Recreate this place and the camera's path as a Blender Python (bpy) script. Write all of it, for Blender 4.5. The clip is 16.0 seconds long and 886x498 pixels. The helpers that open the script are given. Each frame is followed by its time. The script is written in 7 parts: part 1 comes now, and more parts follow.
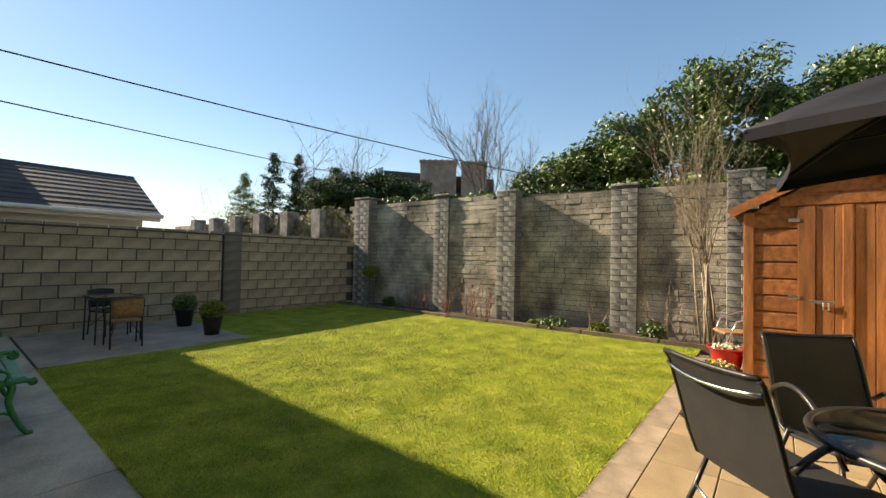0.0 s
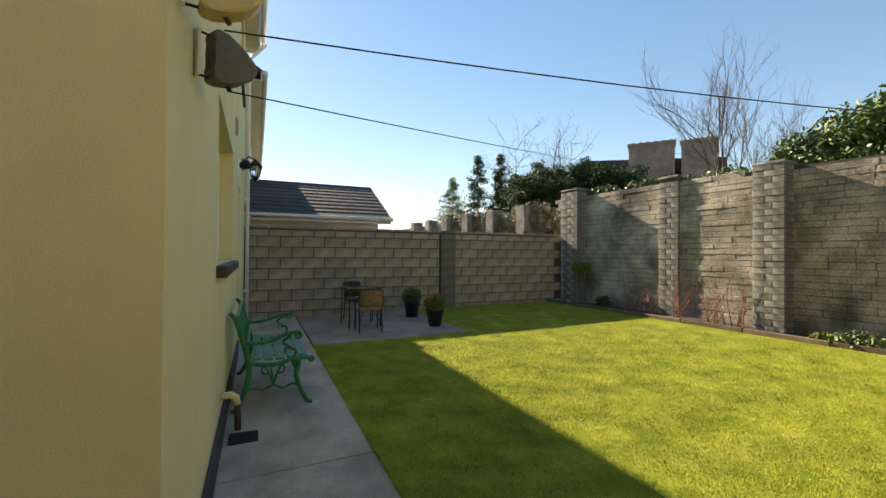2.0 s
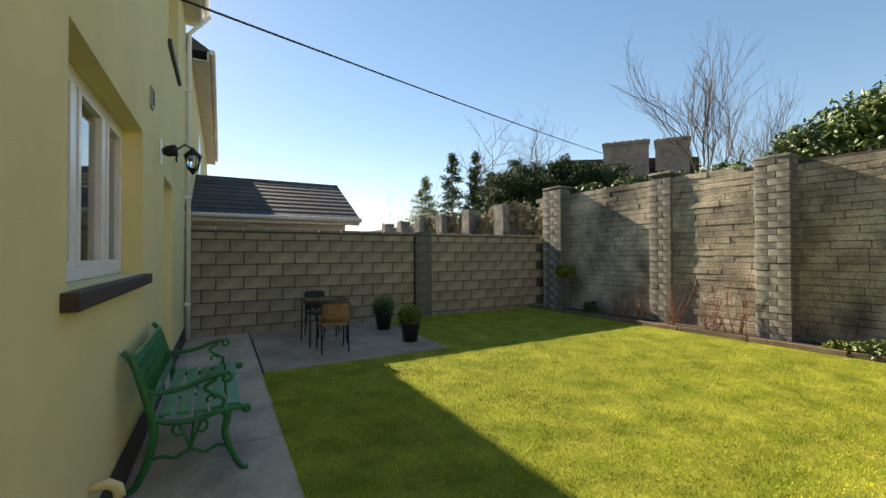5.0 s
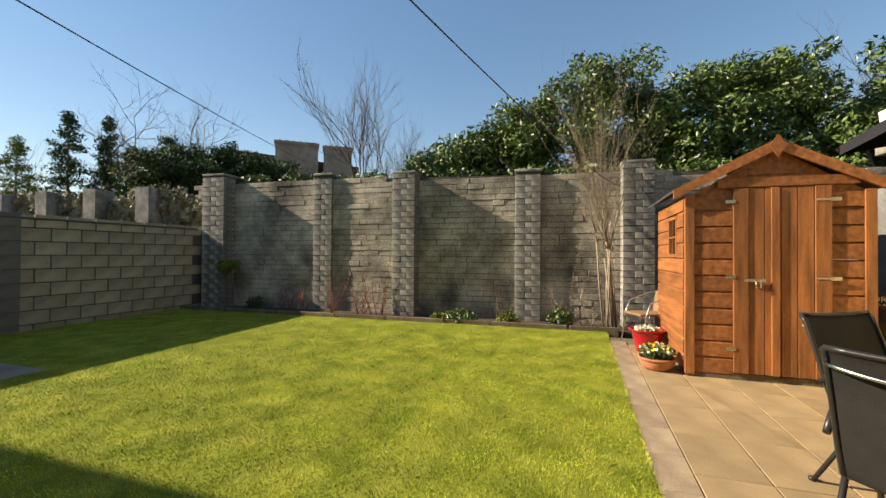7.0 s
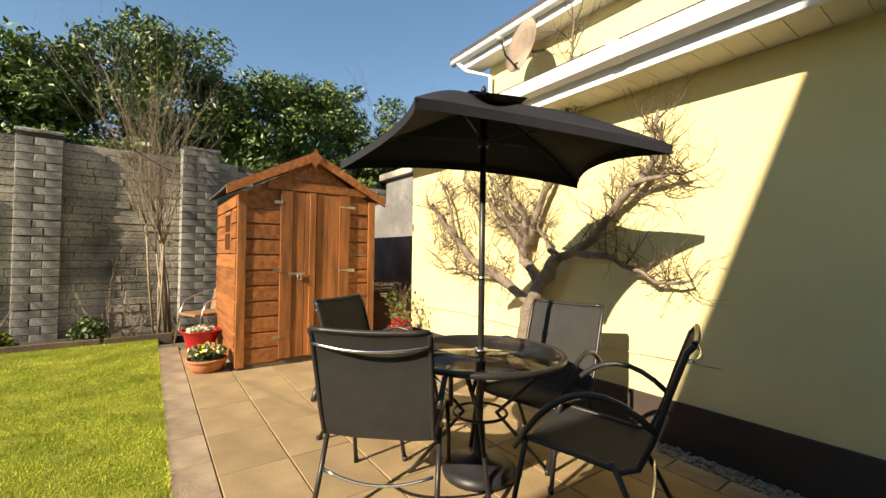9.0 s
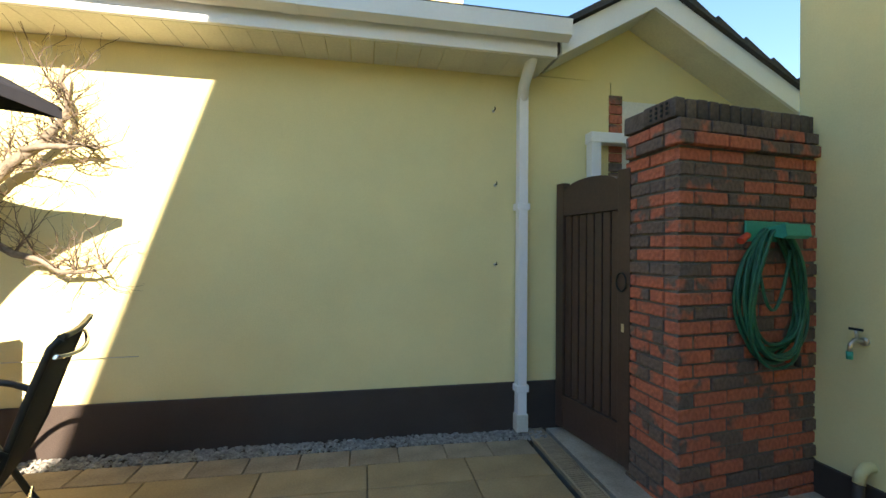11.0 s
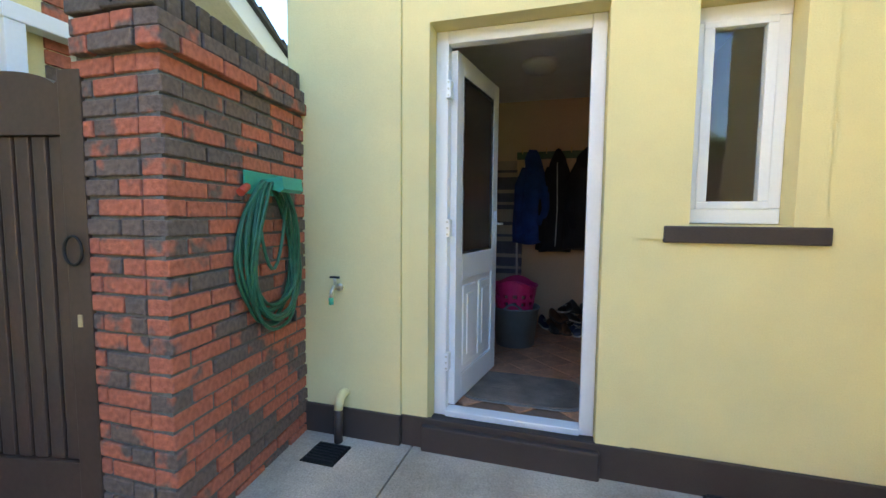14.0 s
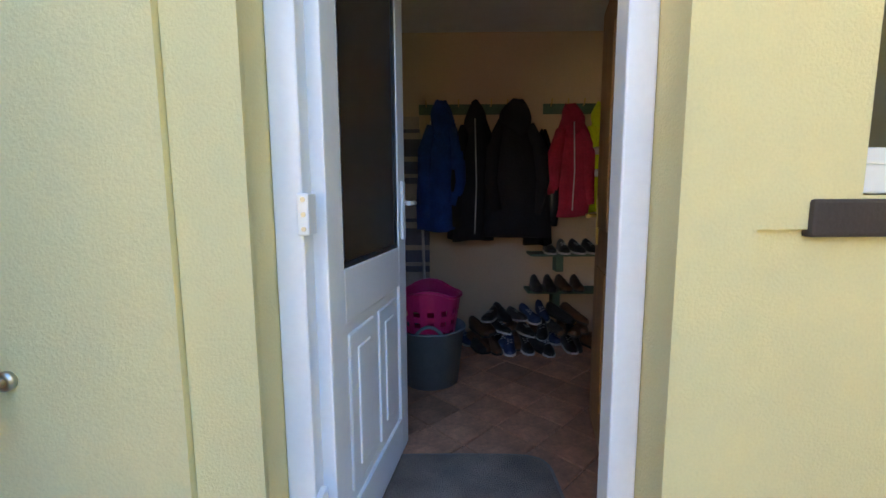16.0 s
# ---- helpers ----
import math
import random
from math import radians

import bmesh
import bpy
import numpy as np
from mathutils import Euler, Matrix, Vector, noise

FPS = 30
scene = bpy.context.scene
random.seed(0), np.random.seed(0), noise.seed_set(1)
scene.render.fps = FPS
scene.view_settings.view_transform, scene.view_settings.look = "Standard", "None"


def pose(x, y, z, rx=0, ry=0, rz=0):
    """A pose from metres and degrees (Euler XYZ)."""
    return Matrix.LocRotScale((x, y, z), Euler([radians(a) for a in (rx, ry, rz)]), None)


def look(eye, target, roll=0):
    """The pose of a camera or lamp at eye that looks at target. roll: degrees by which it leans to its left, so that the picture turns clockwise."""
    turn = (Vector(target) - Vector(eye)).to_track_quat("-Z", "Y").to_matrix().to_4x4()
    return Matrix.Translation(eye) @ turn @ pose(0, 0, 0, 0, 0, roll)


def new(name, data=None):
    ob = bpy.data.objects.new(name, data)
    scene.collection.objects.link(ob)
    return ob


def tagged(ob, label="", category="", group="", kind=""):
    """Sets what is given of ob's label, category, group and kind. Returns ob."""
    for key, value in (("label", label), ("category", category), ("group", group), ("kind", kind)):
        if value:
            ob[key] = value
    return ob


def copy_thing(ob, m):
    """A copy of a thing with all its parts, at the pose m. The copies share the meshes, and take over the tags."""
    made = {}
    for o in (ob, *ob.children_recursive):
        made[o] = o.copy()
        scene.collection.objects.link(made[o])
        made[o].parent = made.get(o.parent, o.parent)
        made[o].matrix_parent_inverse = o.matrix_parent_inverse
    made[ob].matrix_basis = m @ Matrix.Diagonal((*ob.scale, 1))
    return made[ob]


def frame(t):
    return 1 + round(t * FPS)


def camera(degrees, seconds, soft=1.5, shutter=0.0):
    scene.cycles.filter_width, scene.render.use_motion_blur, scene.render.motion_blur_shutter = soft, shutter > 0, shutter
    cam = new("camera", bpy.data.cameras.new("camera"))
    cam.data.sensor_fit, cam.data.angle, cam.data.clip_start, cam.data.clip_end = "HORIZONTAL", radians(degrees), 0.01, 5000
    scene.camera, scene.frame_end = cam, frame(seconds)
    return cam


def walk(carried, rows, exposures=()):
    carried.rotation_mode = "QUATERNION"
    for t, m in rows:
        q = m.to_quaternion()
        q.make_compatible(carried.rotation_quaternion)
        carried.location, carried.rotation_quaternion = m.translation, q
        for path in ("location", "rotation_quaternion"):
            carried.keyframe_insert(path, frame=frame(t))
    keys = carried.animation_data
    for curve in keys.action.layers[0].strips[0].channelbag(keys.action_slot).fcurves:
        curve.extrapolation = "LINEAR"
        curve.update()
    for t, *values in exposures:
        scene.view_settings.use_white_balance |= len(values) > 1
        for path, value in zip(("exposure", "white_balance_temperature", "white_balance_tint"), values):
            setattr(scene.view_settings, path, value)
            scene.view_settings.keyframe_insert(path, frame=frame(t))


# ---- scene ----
cam = camera(94.2, 16.0)
PATH = [
    (0, (0.178, -1.925, 1.451), (1.734, -0.669, 1.494), 1.2),
    (0.5, (0.027, -1.841, 1.387), (1.373, -0.363, 1.439), 1.0),
    (1, (0.024, -1.759, 1.382), (1.169, -0.121, 1.427), 0.8),
    (1.5, (0.105, -1.655, 1.392), (1.077, 0.092, 1.419), 0.8),
    (2, (0.235, -1.361, 1.394), (1.059, 0.461, 1.414), 0.4),
    (2.5, (0.406, -1.086, 1.394), (1.091, 0.793, 1.415), 0.3),
    (3, (0.462, -0.772, 1.462), (1.061, 1.136, 1.483), 0.1),
    (5.5, (0.561, -0.481, 1.437), (1.751, 1.126, 1.469), -0.2),
    (6, (0.589, -0.478, 1.384), (2.062, 0.874, 1.417), 0.0),
    (6.5, (0.663, -0.566, 1.329), (2.377, 0.463, 1.363), 0.5),
    (7, (0.646, -0.58, 1.343), (2.544, 0.049, 1.367), 0.4),
    (7.5, (0.697, -0.659, 1.298), (2.684, -0.43, 1.329), 0.7),
    (8, (0.802, -0.735, 1.3), (2.788, -0.966, 1.327), 0.7),
    (8.5, (0.817, -0.827, 1.317), (2.69, -1.527, 1.348), 0.9),
    (9, (0.787, -0.885, 1.324), (2.414, -2.049, 1.357), 0.8),
    (9.5, (0.735, -0.919, 1.327), (1.96, -2.499, 1.355), 0.7),
    (10, (0.653, -0.964, 1.318), (1.353, -2.838, 1.344), 0.6),
    (12.5, (0.244, -1.022, 1.252), (-1.213, -2.39, 1.196), 0.6),
    (13, (0.151, -1.107, 1.234), (-1.515, -2.212, 1.154), 0.5),
    (13.5, (0.123, -1.253, 1.268), (-1.697, -2.075, 1.147), 0.3),
    (14, (0.102, -1.424, 1.256), (-1.812, -1.985, 1.107), 0.5),
    (14.5, (-0.007, -1.51, 1.254), (-1.965, -1.879, 1.075), 0.3),
    (15, (-0.306, -1.628, 1.244), (-2.283, -1.848, 1.038), 0.1),
    (15.5, (-0.709, -1.696, 1.222), (-2.693, -1.814, 0.998), -0.1),
    (16, (-1.179, -1.719, 1.232), (-3.164, -1.743, 0.996), -0.3),
]
walk(cam, [(t, look(eye, target, roll)) for t, eye, target, roll in PATH],
     [(0, 1.9, 8100, 13), (3, 2.05, 8300, 13), (8, 1.6, 7800, 12), (10, 2.1, 7900, 11), (12.4, 4.0, 6800, 14), (14.5, 4.3, 6900, 20), (15, 4.45, 6900, 21), (16, 4.3, 6700, 22)])

# ---- light ----
SUN_TO = Vector((-0.35, 1.75, 1.0)).normalized()
world = bpy.data.worlds.new("world")
scene.world = world
world.use_nodes = True
wn = world.node_tree.nodes
sky = wn.new("ShaderNodeTexSky")
sky.sky_type = "NISHITA"
sky.sun_disc = False
sky.sun_elevation = math.asin(SUN_TO.z)
sky.sun_rotation = math.atan2(SUN_TO.x, SUN_TO.y)
sky.air_density = 1.0
sky.dust_density = 0.05
sky.ozone_density = 2.0
wn["Background"].inputs[1].default_value = 0.088
tone = wn.new("ShaderNodeGamma")
tone.inputs[1].default_value = 0.72
tint = wn.new("ShaderNodeHueSaturation")
tint.inputs["Saturation"].default_value = 1.4
tint.inputs["Hue"].default_value = 0.504
world.node_tree.links.new(sky.outputs[0], tone.inputs[0])
world.node_tree.links.new(tone.outputs[0], tint.inputs["Color"])
world.node_tree.links.new(tint.outputs[0], wn["Background"].inputs[0])
sun_data = bpy.data.lights.new("sun", "SUN")
sun_data.energy = 3.0
sun_data.angle = radians(0.5)
sun_data.color = (1.0, 0.93, 0.82)
sun = new("sun", sun_data)
sun.matrix_world = look(SUN_TO * 60, (0, 0, 0))


# ---- materials ----
def material(name, base, rough=0.7, metal=0.0, var=0.15, scale=6.0, bump=0.2, bscale=60.0, second=None, rnd=0.0, spec=0.4, stain=0.0, stretch=None):
    """A node material: base colour varied at two scales, with fine relief. second: colour mixed in by patches; rnd: change per object."""
    m = bpy.data.materials.new(name)
    m.use_nodes = True
    nt = m.node_tree
    n, l = nt.nodes, nt.links
    b = n["Principled BSDF"]
    b.inputs["Roughness"].default_value = rough
    b.inputs["Metallic"].default_value = metal
    b.inputs["Specular IOR Level"].default_value = spec
    co = n.new("ShaderNodeTexCoord")
    src = co.outputs["Object"]
    if stretch:
        mp = n.new("ShaderNodeMapping")
        mp.inputs["Scale"].default_value = stretch
        l.new(src, mp.inputs[0])
        src = mp.outputs[0]
    big = n.new("ShaderNodeTexNoise")
    big.inputs["Scale"].default_value = scale
    big.inputs["Detail"].default_value = 5
    l.new(src, big.inputs["Vector"])
    fine = n.new("ShaderNodeTexNoise")
    fine.inputs["Scale"].default_value = bscale
    fine.inputs["Detail"].default_value = 4
    l.new(src, fine.inputs["Vector"])
    ramp = n.new("ShaderNodeMapRange")
    ramp.inputs[1].default_value, ramp.inputs[2].default_value = 0.3, 0.7
    l.new(big.outputs[0], ramp.inputs[0])
    mix = n.new("ShaderNodeMix")
    mix.data_type = "RGBA"
    lo = tuple(c * (1 - var) for c in base)
    hi = tuple(min(1, c * (1 + var)) for c in (second or base))
    mix.inputs[6].default_value = (*lo, 1)
    mix.inputs[7].default_value = (*hi, 1)
    l.new(ramp.outputs[0], mix.inputs[0])
    hsv = n.new("ShaderNodeHueSaturation")
    l.new(mix.outputs[2], hsv.inputs["Color"])
    val = n.new("ShaderNodeMapRange")
    val.inputs[1].default_value, val.inputs[2].default_value = 0.25, 0.75
    val.inputs[3].default_value, val.inputs[4].default_value = 1 - var, 1 + var
    l.new(fine.outputs[0], val.inputs[0])
    out = val.outputs[0]
    if rnd:
        oi = n.new("ShaderNodeObjectInfo")
        rr = n.new("ShaderNodeMapRange")
        rr.inputs[3].default_value, rr.inputs[4].default_value = 1 - rnd, 1 + rnd
        l.new(oi.outputs["Random"], rr.inputs[0])
        mu = n.new("ShaderNodeMath")
        mu.operation = "MULTIPLY"
        l.new(out, mu.inputs[0])
        l.new(rr.outputs[0], mu.inputs[1])
        out = mu.outputs[0]
    if stain:
        st = n.new("ShaderNodeTexNoise")
        st.inputs["Scale"].default_value = 1.3
        st.inputs["Detail"].default_value = 8
        st.inputs["Roughness"].default_value = 0.7
        l.new(co.outputs["Object"], st.inputs["Vector"])
        sr = n.new("ShaderNodeMapRange")
        sr.inputs[1].default_value, sr.inputs[2].default_value = 0.35, 0.65
        sr.inputs[3].default_value, sr.inputs[4].default_value = 1 - stain, 1 + stain * 0.4
        l.new(st.outputs[0], sr.inputs[0])
        mu2 = n.new("ShaderNodeMath")
        mu2.operation = "MULTIPLY"
        l.new(out, mu2.inputs[0])
        l.new(sr.outputs[0], mu2.inputs[1])
        out = mu2.outputs[0]
    l.new(out, hsv.inputs["Value"])
    l.new(hsv.outputs[0], b.inputs["Base Color"])
    if bump:
        bp = n.new("ShaderNodeBump")
        bp.inputs["Strength"].default_value = bump
        bp.inputs["Distance"].default_value = 0.01
        l.new(fine.outputs[0], bp.inputs["Height"])
        l.new(bp.outputs[0], b.inputs["Normal"])
    return m


def two_tone(name, a, b_, rough=0.85, cut=0.55, bump=0.5):
    """Masonry pieces of two kinds, chosen per object, each with blotches of the other."""
    m = material(name, a, rough, var=0.32, scale=9, bump=bump, bscale=45)
    nt = m.node_tree
    n, l = nt.nodes, nt.links
    mix = [x for x in n if x.bl_idname == "ShaderNodeMix"][0]
    oi = n.new("ShaderNodeObjectInfo")
    co = n.new("ShaderNodeTexCoord")
    no = n.new("ShaderNodeTexNoise")
    no.inputs["Scale"].default_value = 7
    no.inputs["Detail"].default_value = 3
    geo = n.new("ShaderNodeNewGeometry")
    l.new(geo.outputs["Position"], no.inputs["Vector"])
    ad = n.new("ShaderNodeMath")
    ad.operation = "MULTIPLY_ADD"
    ad.inputs[1].default_value = 1.5
    l.new(no.outputs[0], ad.inputs[0])
    l.new(oi.outputs["Random"], ad.inputs[2])
    gt = n.new("ShaderNodeMapRange")
    gt.inputs[1].default_value, gt.inputs[2].default_value = cut + 0.68, cut + 0.82
    l.new(ad.outputs[0], gt.inputs[0])
    l.new(gt.outputs[0], mix.inputs[0])
    mix.inputs[6].default_value = (*a, 1)
    mix.inputs[7].default_value = (*b_, 1)
    return m


def lime_bloom(m):
    """Pale lime streaks and patches weeping from old masonry."""
    n, l = m.node_tree.nodes, m.node_tree.links
    geo = n.new("ShaderNodeNewGeometry")
    mp = n.new("ShaderNodeMapping")
    mp.inputs["Scale"].default_value = (2.2, 3.4, 1.7)
    l.new(geo.outputs["Position"], mp.inputs[0])
    no = n.new("ShaderNodeTexNoise")
    no.inputs["Scale"].default_value = 1.0
    no.inputs["Detail"].default_value = 9
    no.inputs["Roughness"].default_value = 0.72
    l.new(mp.outputs[0], no.inputs["Vector"])
    cut_ = n.new("ShaderNodeMapRange")
    cut_.inputs[1].default_value, cut_.inputs[2].default_value = 0.62, 0.72
    cut_.inputs[4].default_value = 0.75
    l.new(no.outputs[0], cut_.inputs[0])
    mix = n.new("ShaderNodeMix")
    mix.data_type = "RGBA"
    mix.inputs[7].default_value = (0.55, 0.53, 0.48, 1)
    bs = n["Principled BSDF"]
    l.new(bs.inputs["Base Color"].links[0].from_socket, mix.inputs[6])
    l.new(cut_.outputs[0], mix.inputs[0])
    l.new(mix.outputs[2], bs.inputs["Base Color"])


YELLOW = (0.77, 0.665, 0.345)
M = {}
M["render"] = material("yellow_render", YELLOW, 0.85, var=0.03, scale=1.2, bump=0.25, bscale=140, spec=0.2, stain=0.05)
M["plinth"] = material("plinth_brown", (0.055, 0.040, 0.034), 0.6, var=0.1, scale=3, bump=0.2, bscale=120, stain=0.1)
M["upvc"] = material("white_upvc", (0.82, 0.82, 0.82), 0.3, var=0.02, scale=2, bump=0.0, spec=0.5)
# Duller off-white than upvc, on soffits, the neighbour's gutter and small trim.
M["upvc_dull"] = material("dull_upvc", (0.66, 0.64, 0.56), 0.45, var=0.08, scale=3, bump=0.05)
M["greyblock"] = material("concrete_block", (0.345, 0.295, 0.215), 0.95, var=0.12, scale=2.2, bump=0.8, bscale=70, rnd=0.12, stain=0.35)
# Both mortars are darkened so their colour holds the recessed joints' shadow.
M["mortar"] = material("mortar", (0.15, 0.14, 0.125), 0.95, var=0.2, scale=4, bump=0.6, bscale=80, stain=0.15)
M["mortar_dark"] = material("joint_shade_mortar", (0.085, 0.076, 0.064), 0.95, var=0.2, scale=4, bump=0.6, bscale=80, stain=0.15)
M["stone"] = material("grey_brick", (0.175, 0.172, 0.162), 0.95, var=0.32, scale=3.0, bump=1.0, bscale=45, rnd=0.16, stain=0.35, second=(0.285, 0.275, 0.25))
M["stonewall"] = material("old_coursed_wall", (0.235, 0.22, 0.19), 0.95, var=0.36, scale=1.6, bump=1.0, bscale=34, stain=0.5, second=(0.43, 0.385, 0.31))
lime_bloom(M["stonewall"])
M["brick"] = two_tone("red_brick", (0.44, 0.13, 0.075), (0.15, 0.105, 0.085), cut=0.52, bump=0.9)
M["capbrick"] = material("dark_brick", (0.10, 0.075, 0.06), 0.85, var=0.25, scale=12, bump=0.5, bscale=60, rnd=0.3)
M["lawn"] = material("turf", (0.19, 0.26, 0.026), 0.95, var=0.25, scale=3.2, bump=1.0, bscale=120, second=(0.24, 0.25, 0.04), spec=0.1, stain=0.15)
M["blade"] = material("grass_blade", (0.30, 0.37, 0.025), 0.7, var=0.36, scale=2.6, bump=0, bscale=26, second=(0.41, 0.43, 0.05), spec=0.2, stain=0.06)
M["concrete"] = material("path_concrete", (0.47, 0.395, 0.31), 0.9, var=0.2, scale=2.5, bump=0.5, bscale=90, stain=0.3)
M["slab_brown"] = material("brown_concrete", (0.36, 0.285, 0.225), 0.92, var=0.18, scale=2.2, bump=0.4, bscale=80, stain=0.3)
M["cement"] = material("grey_cement", (0.21, 0.205, 0.195), 0.92, var=0.2, scale=2.5, bump=0.5, bscale=50, stain=0.3)
M["slab"] = material("buff_paving", (0.33, 0.235, 0.125), 0.85, var=0.12, scale=4, bump=0.3, bscale=120, rnd=0.08, stain=0.12)
M["edging"] = material("grey_edging", (0.33, 0.25, 0.165), 0.9, var=0.18, scale=5, bump=0.4, bscale=90, rnd=0.12, stain=0.15)
M["sand"] = material("joint_sand", (0.17, 0.13, 0.08), 0.95, var=0.2, bump=0.4)
M["gravel"] = material("gravel", (0.33, 0.31, 0.28), 0.9, var=0.4, scale=25, bump=0.6, rnd=0.3)
M["soil"] = material("soil", (0.07, 0.05, 0.035), 0.95, var=0.35, scale=7, bump=1.0, bscale=30)
M["oldwood"] = material("weathered_timber", (0.17, 0.13, 0.09), 0.9, var=0.3, scale=5, bump=0.6, bscale=40, rnd=0.25)
M["shed"] = material("stained_timber", (0.235, 0.088, 0.029), 0.6, var=0.24, scale=3.0, bump=0.25, bscale=26, rnd=0.16, second=(0.33, 0.118, 0.036), stretch=(0.6, 6, 6), stain=0.1)
M["shed_v"] = material("stained_boards", (0.22, 0.086, 0.03), 0.6, var=0.24, scale=3.0, bump=0.25, bscale=26, rnd=0.16, second=(0.33, 0.122, 0.038), stretch=(6, 6, 0.6), stain=0.1)
M["felt"] = material("roof_felt", (0.05, 0.05, 0.052), 0.95, var=0.25, bump=0.5, bscale=150)
M["steel"] = material("zinc_steel", (0.62, 0.58, 0.5), 0.35, 1.0, var=0.1, bump=0.05)
M["chrome"] = material("polished_aluminium", (0.8, 0.8, 0.8), 0.18, 1.0, var=0.04, bump=0)
M["dark_metal"] = material("dark_powder_coat", (0.035, 0.033, 0.032), 0.35, 0.3, var=0.1, bump=0.05)
M["sling"] = material("charcoal_sling", (0.024, 0.023, 0.022), 0.75, var=0.15, scale=15, bump=0.3, bscale=300)
M["canopy"] = material("navy_canopy", (0.013, 0.013, 0.018), 0.8, var=0.12, scale=5, bump=0.2, bscale=250)
M["green_paint"] = material("green_paint", (0.015, 0.16, 0.05), 0.35, 0.0, var=0.2, scale=8, bump=0.15, bscale=60)
M["green_slat"] = material("green_slat", (0.03, 0.22, 0.11), 0.28, var=0.2, scale=6, bump=0.15, bscale=40, rnd=0.15)
M["gate"] = material("brown_gate", (0.075, 0.044, 0.032), 0.4, var=0.12, scale=4, bump=0.1, bscale=40)
M["bark"] = material("bark", (0.20, 0.16, 0.12), 0.9, var=0.3, scale=10, bump=0.7, bscale=50)
M["twig"] = material("twig", (0.12, 0.088, 0.062), 0.9, var=0.25, scale=12, bump=0.2)
M["twig_pale"] = material("pale_twig", (0.30, 0.24, 0.17), 0.9, var=0.25, scale=12, bump=0.2)
M["red_twig"] = material("rose_stem", (0.21, 0.085, 0.05), 0.85, var=0.3, scale=12, bump=0.2)
M["leaf"] = material("laurel_leaf", (0.065, 0.118, 0.024), 0.45, var=0.4, scale=1.7, bump=0, second=(0.10, 0.15, 0.03), spec=0.5)
M["leaf_dark"] = material("conifer_leaf", (0.03, 0.062, 0.018), 0.8, var=0.4, scale=2, bump=0, second=(0.05, 0.085, 0.02))
M["leaf_lime"] = material("lime_leaf", (0.14, 0.17, 0.02), 0.7, var=0.35, scale=3, bump=0)
M["ivy"] = material("ivy_leaf", (0.17, 0.165, 0.075), 0.6, var=0.45, scale=4, bump=0, second=(0.40, 0.36, 0.24))
M["bloom"] = material("pale_bloom", (0.6, 0.6, 0.45), 0.8, var=0.2, bump=0)
M["tile_roof"] = material("roof_tile", (0.055, 0.05, 0.05), 0.75, var=0.25, scale=3, bump=0.4, bscale=60, rnd=0.25)
M["black_plastic"] = material("black_plastic", (0.02, 0.02, 0.022), 0.45, var=0.1, bump=0.05)
M["white_paint"] = material("white_paint", (0.8, 0.79, 0.76), 0.5, var=0.03, bump=0.05)
M["stack"] = material("chimney_render", (0.33, 0.25, 0.19), 0.95, var=0.2, scale=3, bump=0.6, stain=0.25)
M["iron"] = material("black_iron", (0.02, 0.02, 0.02), 0.5, 0.5, var=0.1, bump=0.1)
# Second reel's colour is taken darker to carry the shade it hangs in.
M["reel_shaded"] = material("shaded_reel_olive", (0.11, 0.10, 0.062), 0.5, var=0.12, bump=0.05)
M["reel_pale"] = material("reel_cream", (0.55, 0.42, 0.17), 0.5, var=0.08, scale=9, bump=0.05)
M["dish"] = material("dish_grey", (0.35, 0.33, 0.27), 0.45, var=0.1, bump=0.05)
M["wicker"] = material("tan_wicker", (0.27, 0.16, 0.08), 0.8, var=0.3, scale=30, bump=0.6, bscale=160)
M["terracotta"] = material("terracotta", (0.48, 0.19, 0.09), 0.85, var=0.15, scale=6, bump=0.2)
M["red_glaze"] = material("red_glaze", (0.42, 0.012, 0.016), 0.18, var=0.1, bump=0.05, spec=0.6)
M["grey_pot"] = material("grey_pot", (0.22, 0.21, 0.195), 0.8, var=0.15, scale=8, bump=0.3)
M["cable"] = material("cable", (0.015, 0.015, 0.017), 0.6, var=0.05, bump=0)
M["white_line"] = material("white_line", (0.7, 0.7, 0.68), 0.6, var=0.05, bump=0)


def glass(name, tint=(0.9, 0.95, 0.93), rough=0.0):
    m = bpy.data.materials.new(name)
    m.use_nodes = True
    b = m.node_tree.nodes["Principled BSDF"]
    b.inputs["Base Color"].default_value = (*tint, 1)
    b.inputs["Roughness"].default_value = rough
    b.inputs["Transmission Weight"].default_value = 1.0
    b.inputs["IOR"].default_value = 1.45
    return m


M["glass"] = glass("clear_glass")
M["frost"] = glass("obscured_glass", (0.75, 0.76, 0.74), 0.45)
M["smoke"] = glass("smoked_table_glass", (0.22, 0.22, 0.21), 0.02)


# ---- mesh helpers ----
def box(bm, x0, x1, y0, y1, z0, z1, bevel=0.0):
    m = Matrix.Translation(((x0 + x1) / 2, (y0 + y1) / 2, (z0 + z1) / 2)) @ Matrix.Diagonal((abs(x1 - x0), abs(y1 - y0), abs(z1 - z0), 1))
    vs = bmesh.ops.create_cube(bm, size=1, matrix=m)["verts"]
    if bevel:
        es = {e for v in vs for e in v.link_edges}
        bmesh.ops.bevel(bm, geom=list(es), offset=bevel, segments=2, profile=0.6, affect="EDGES")
    return bm


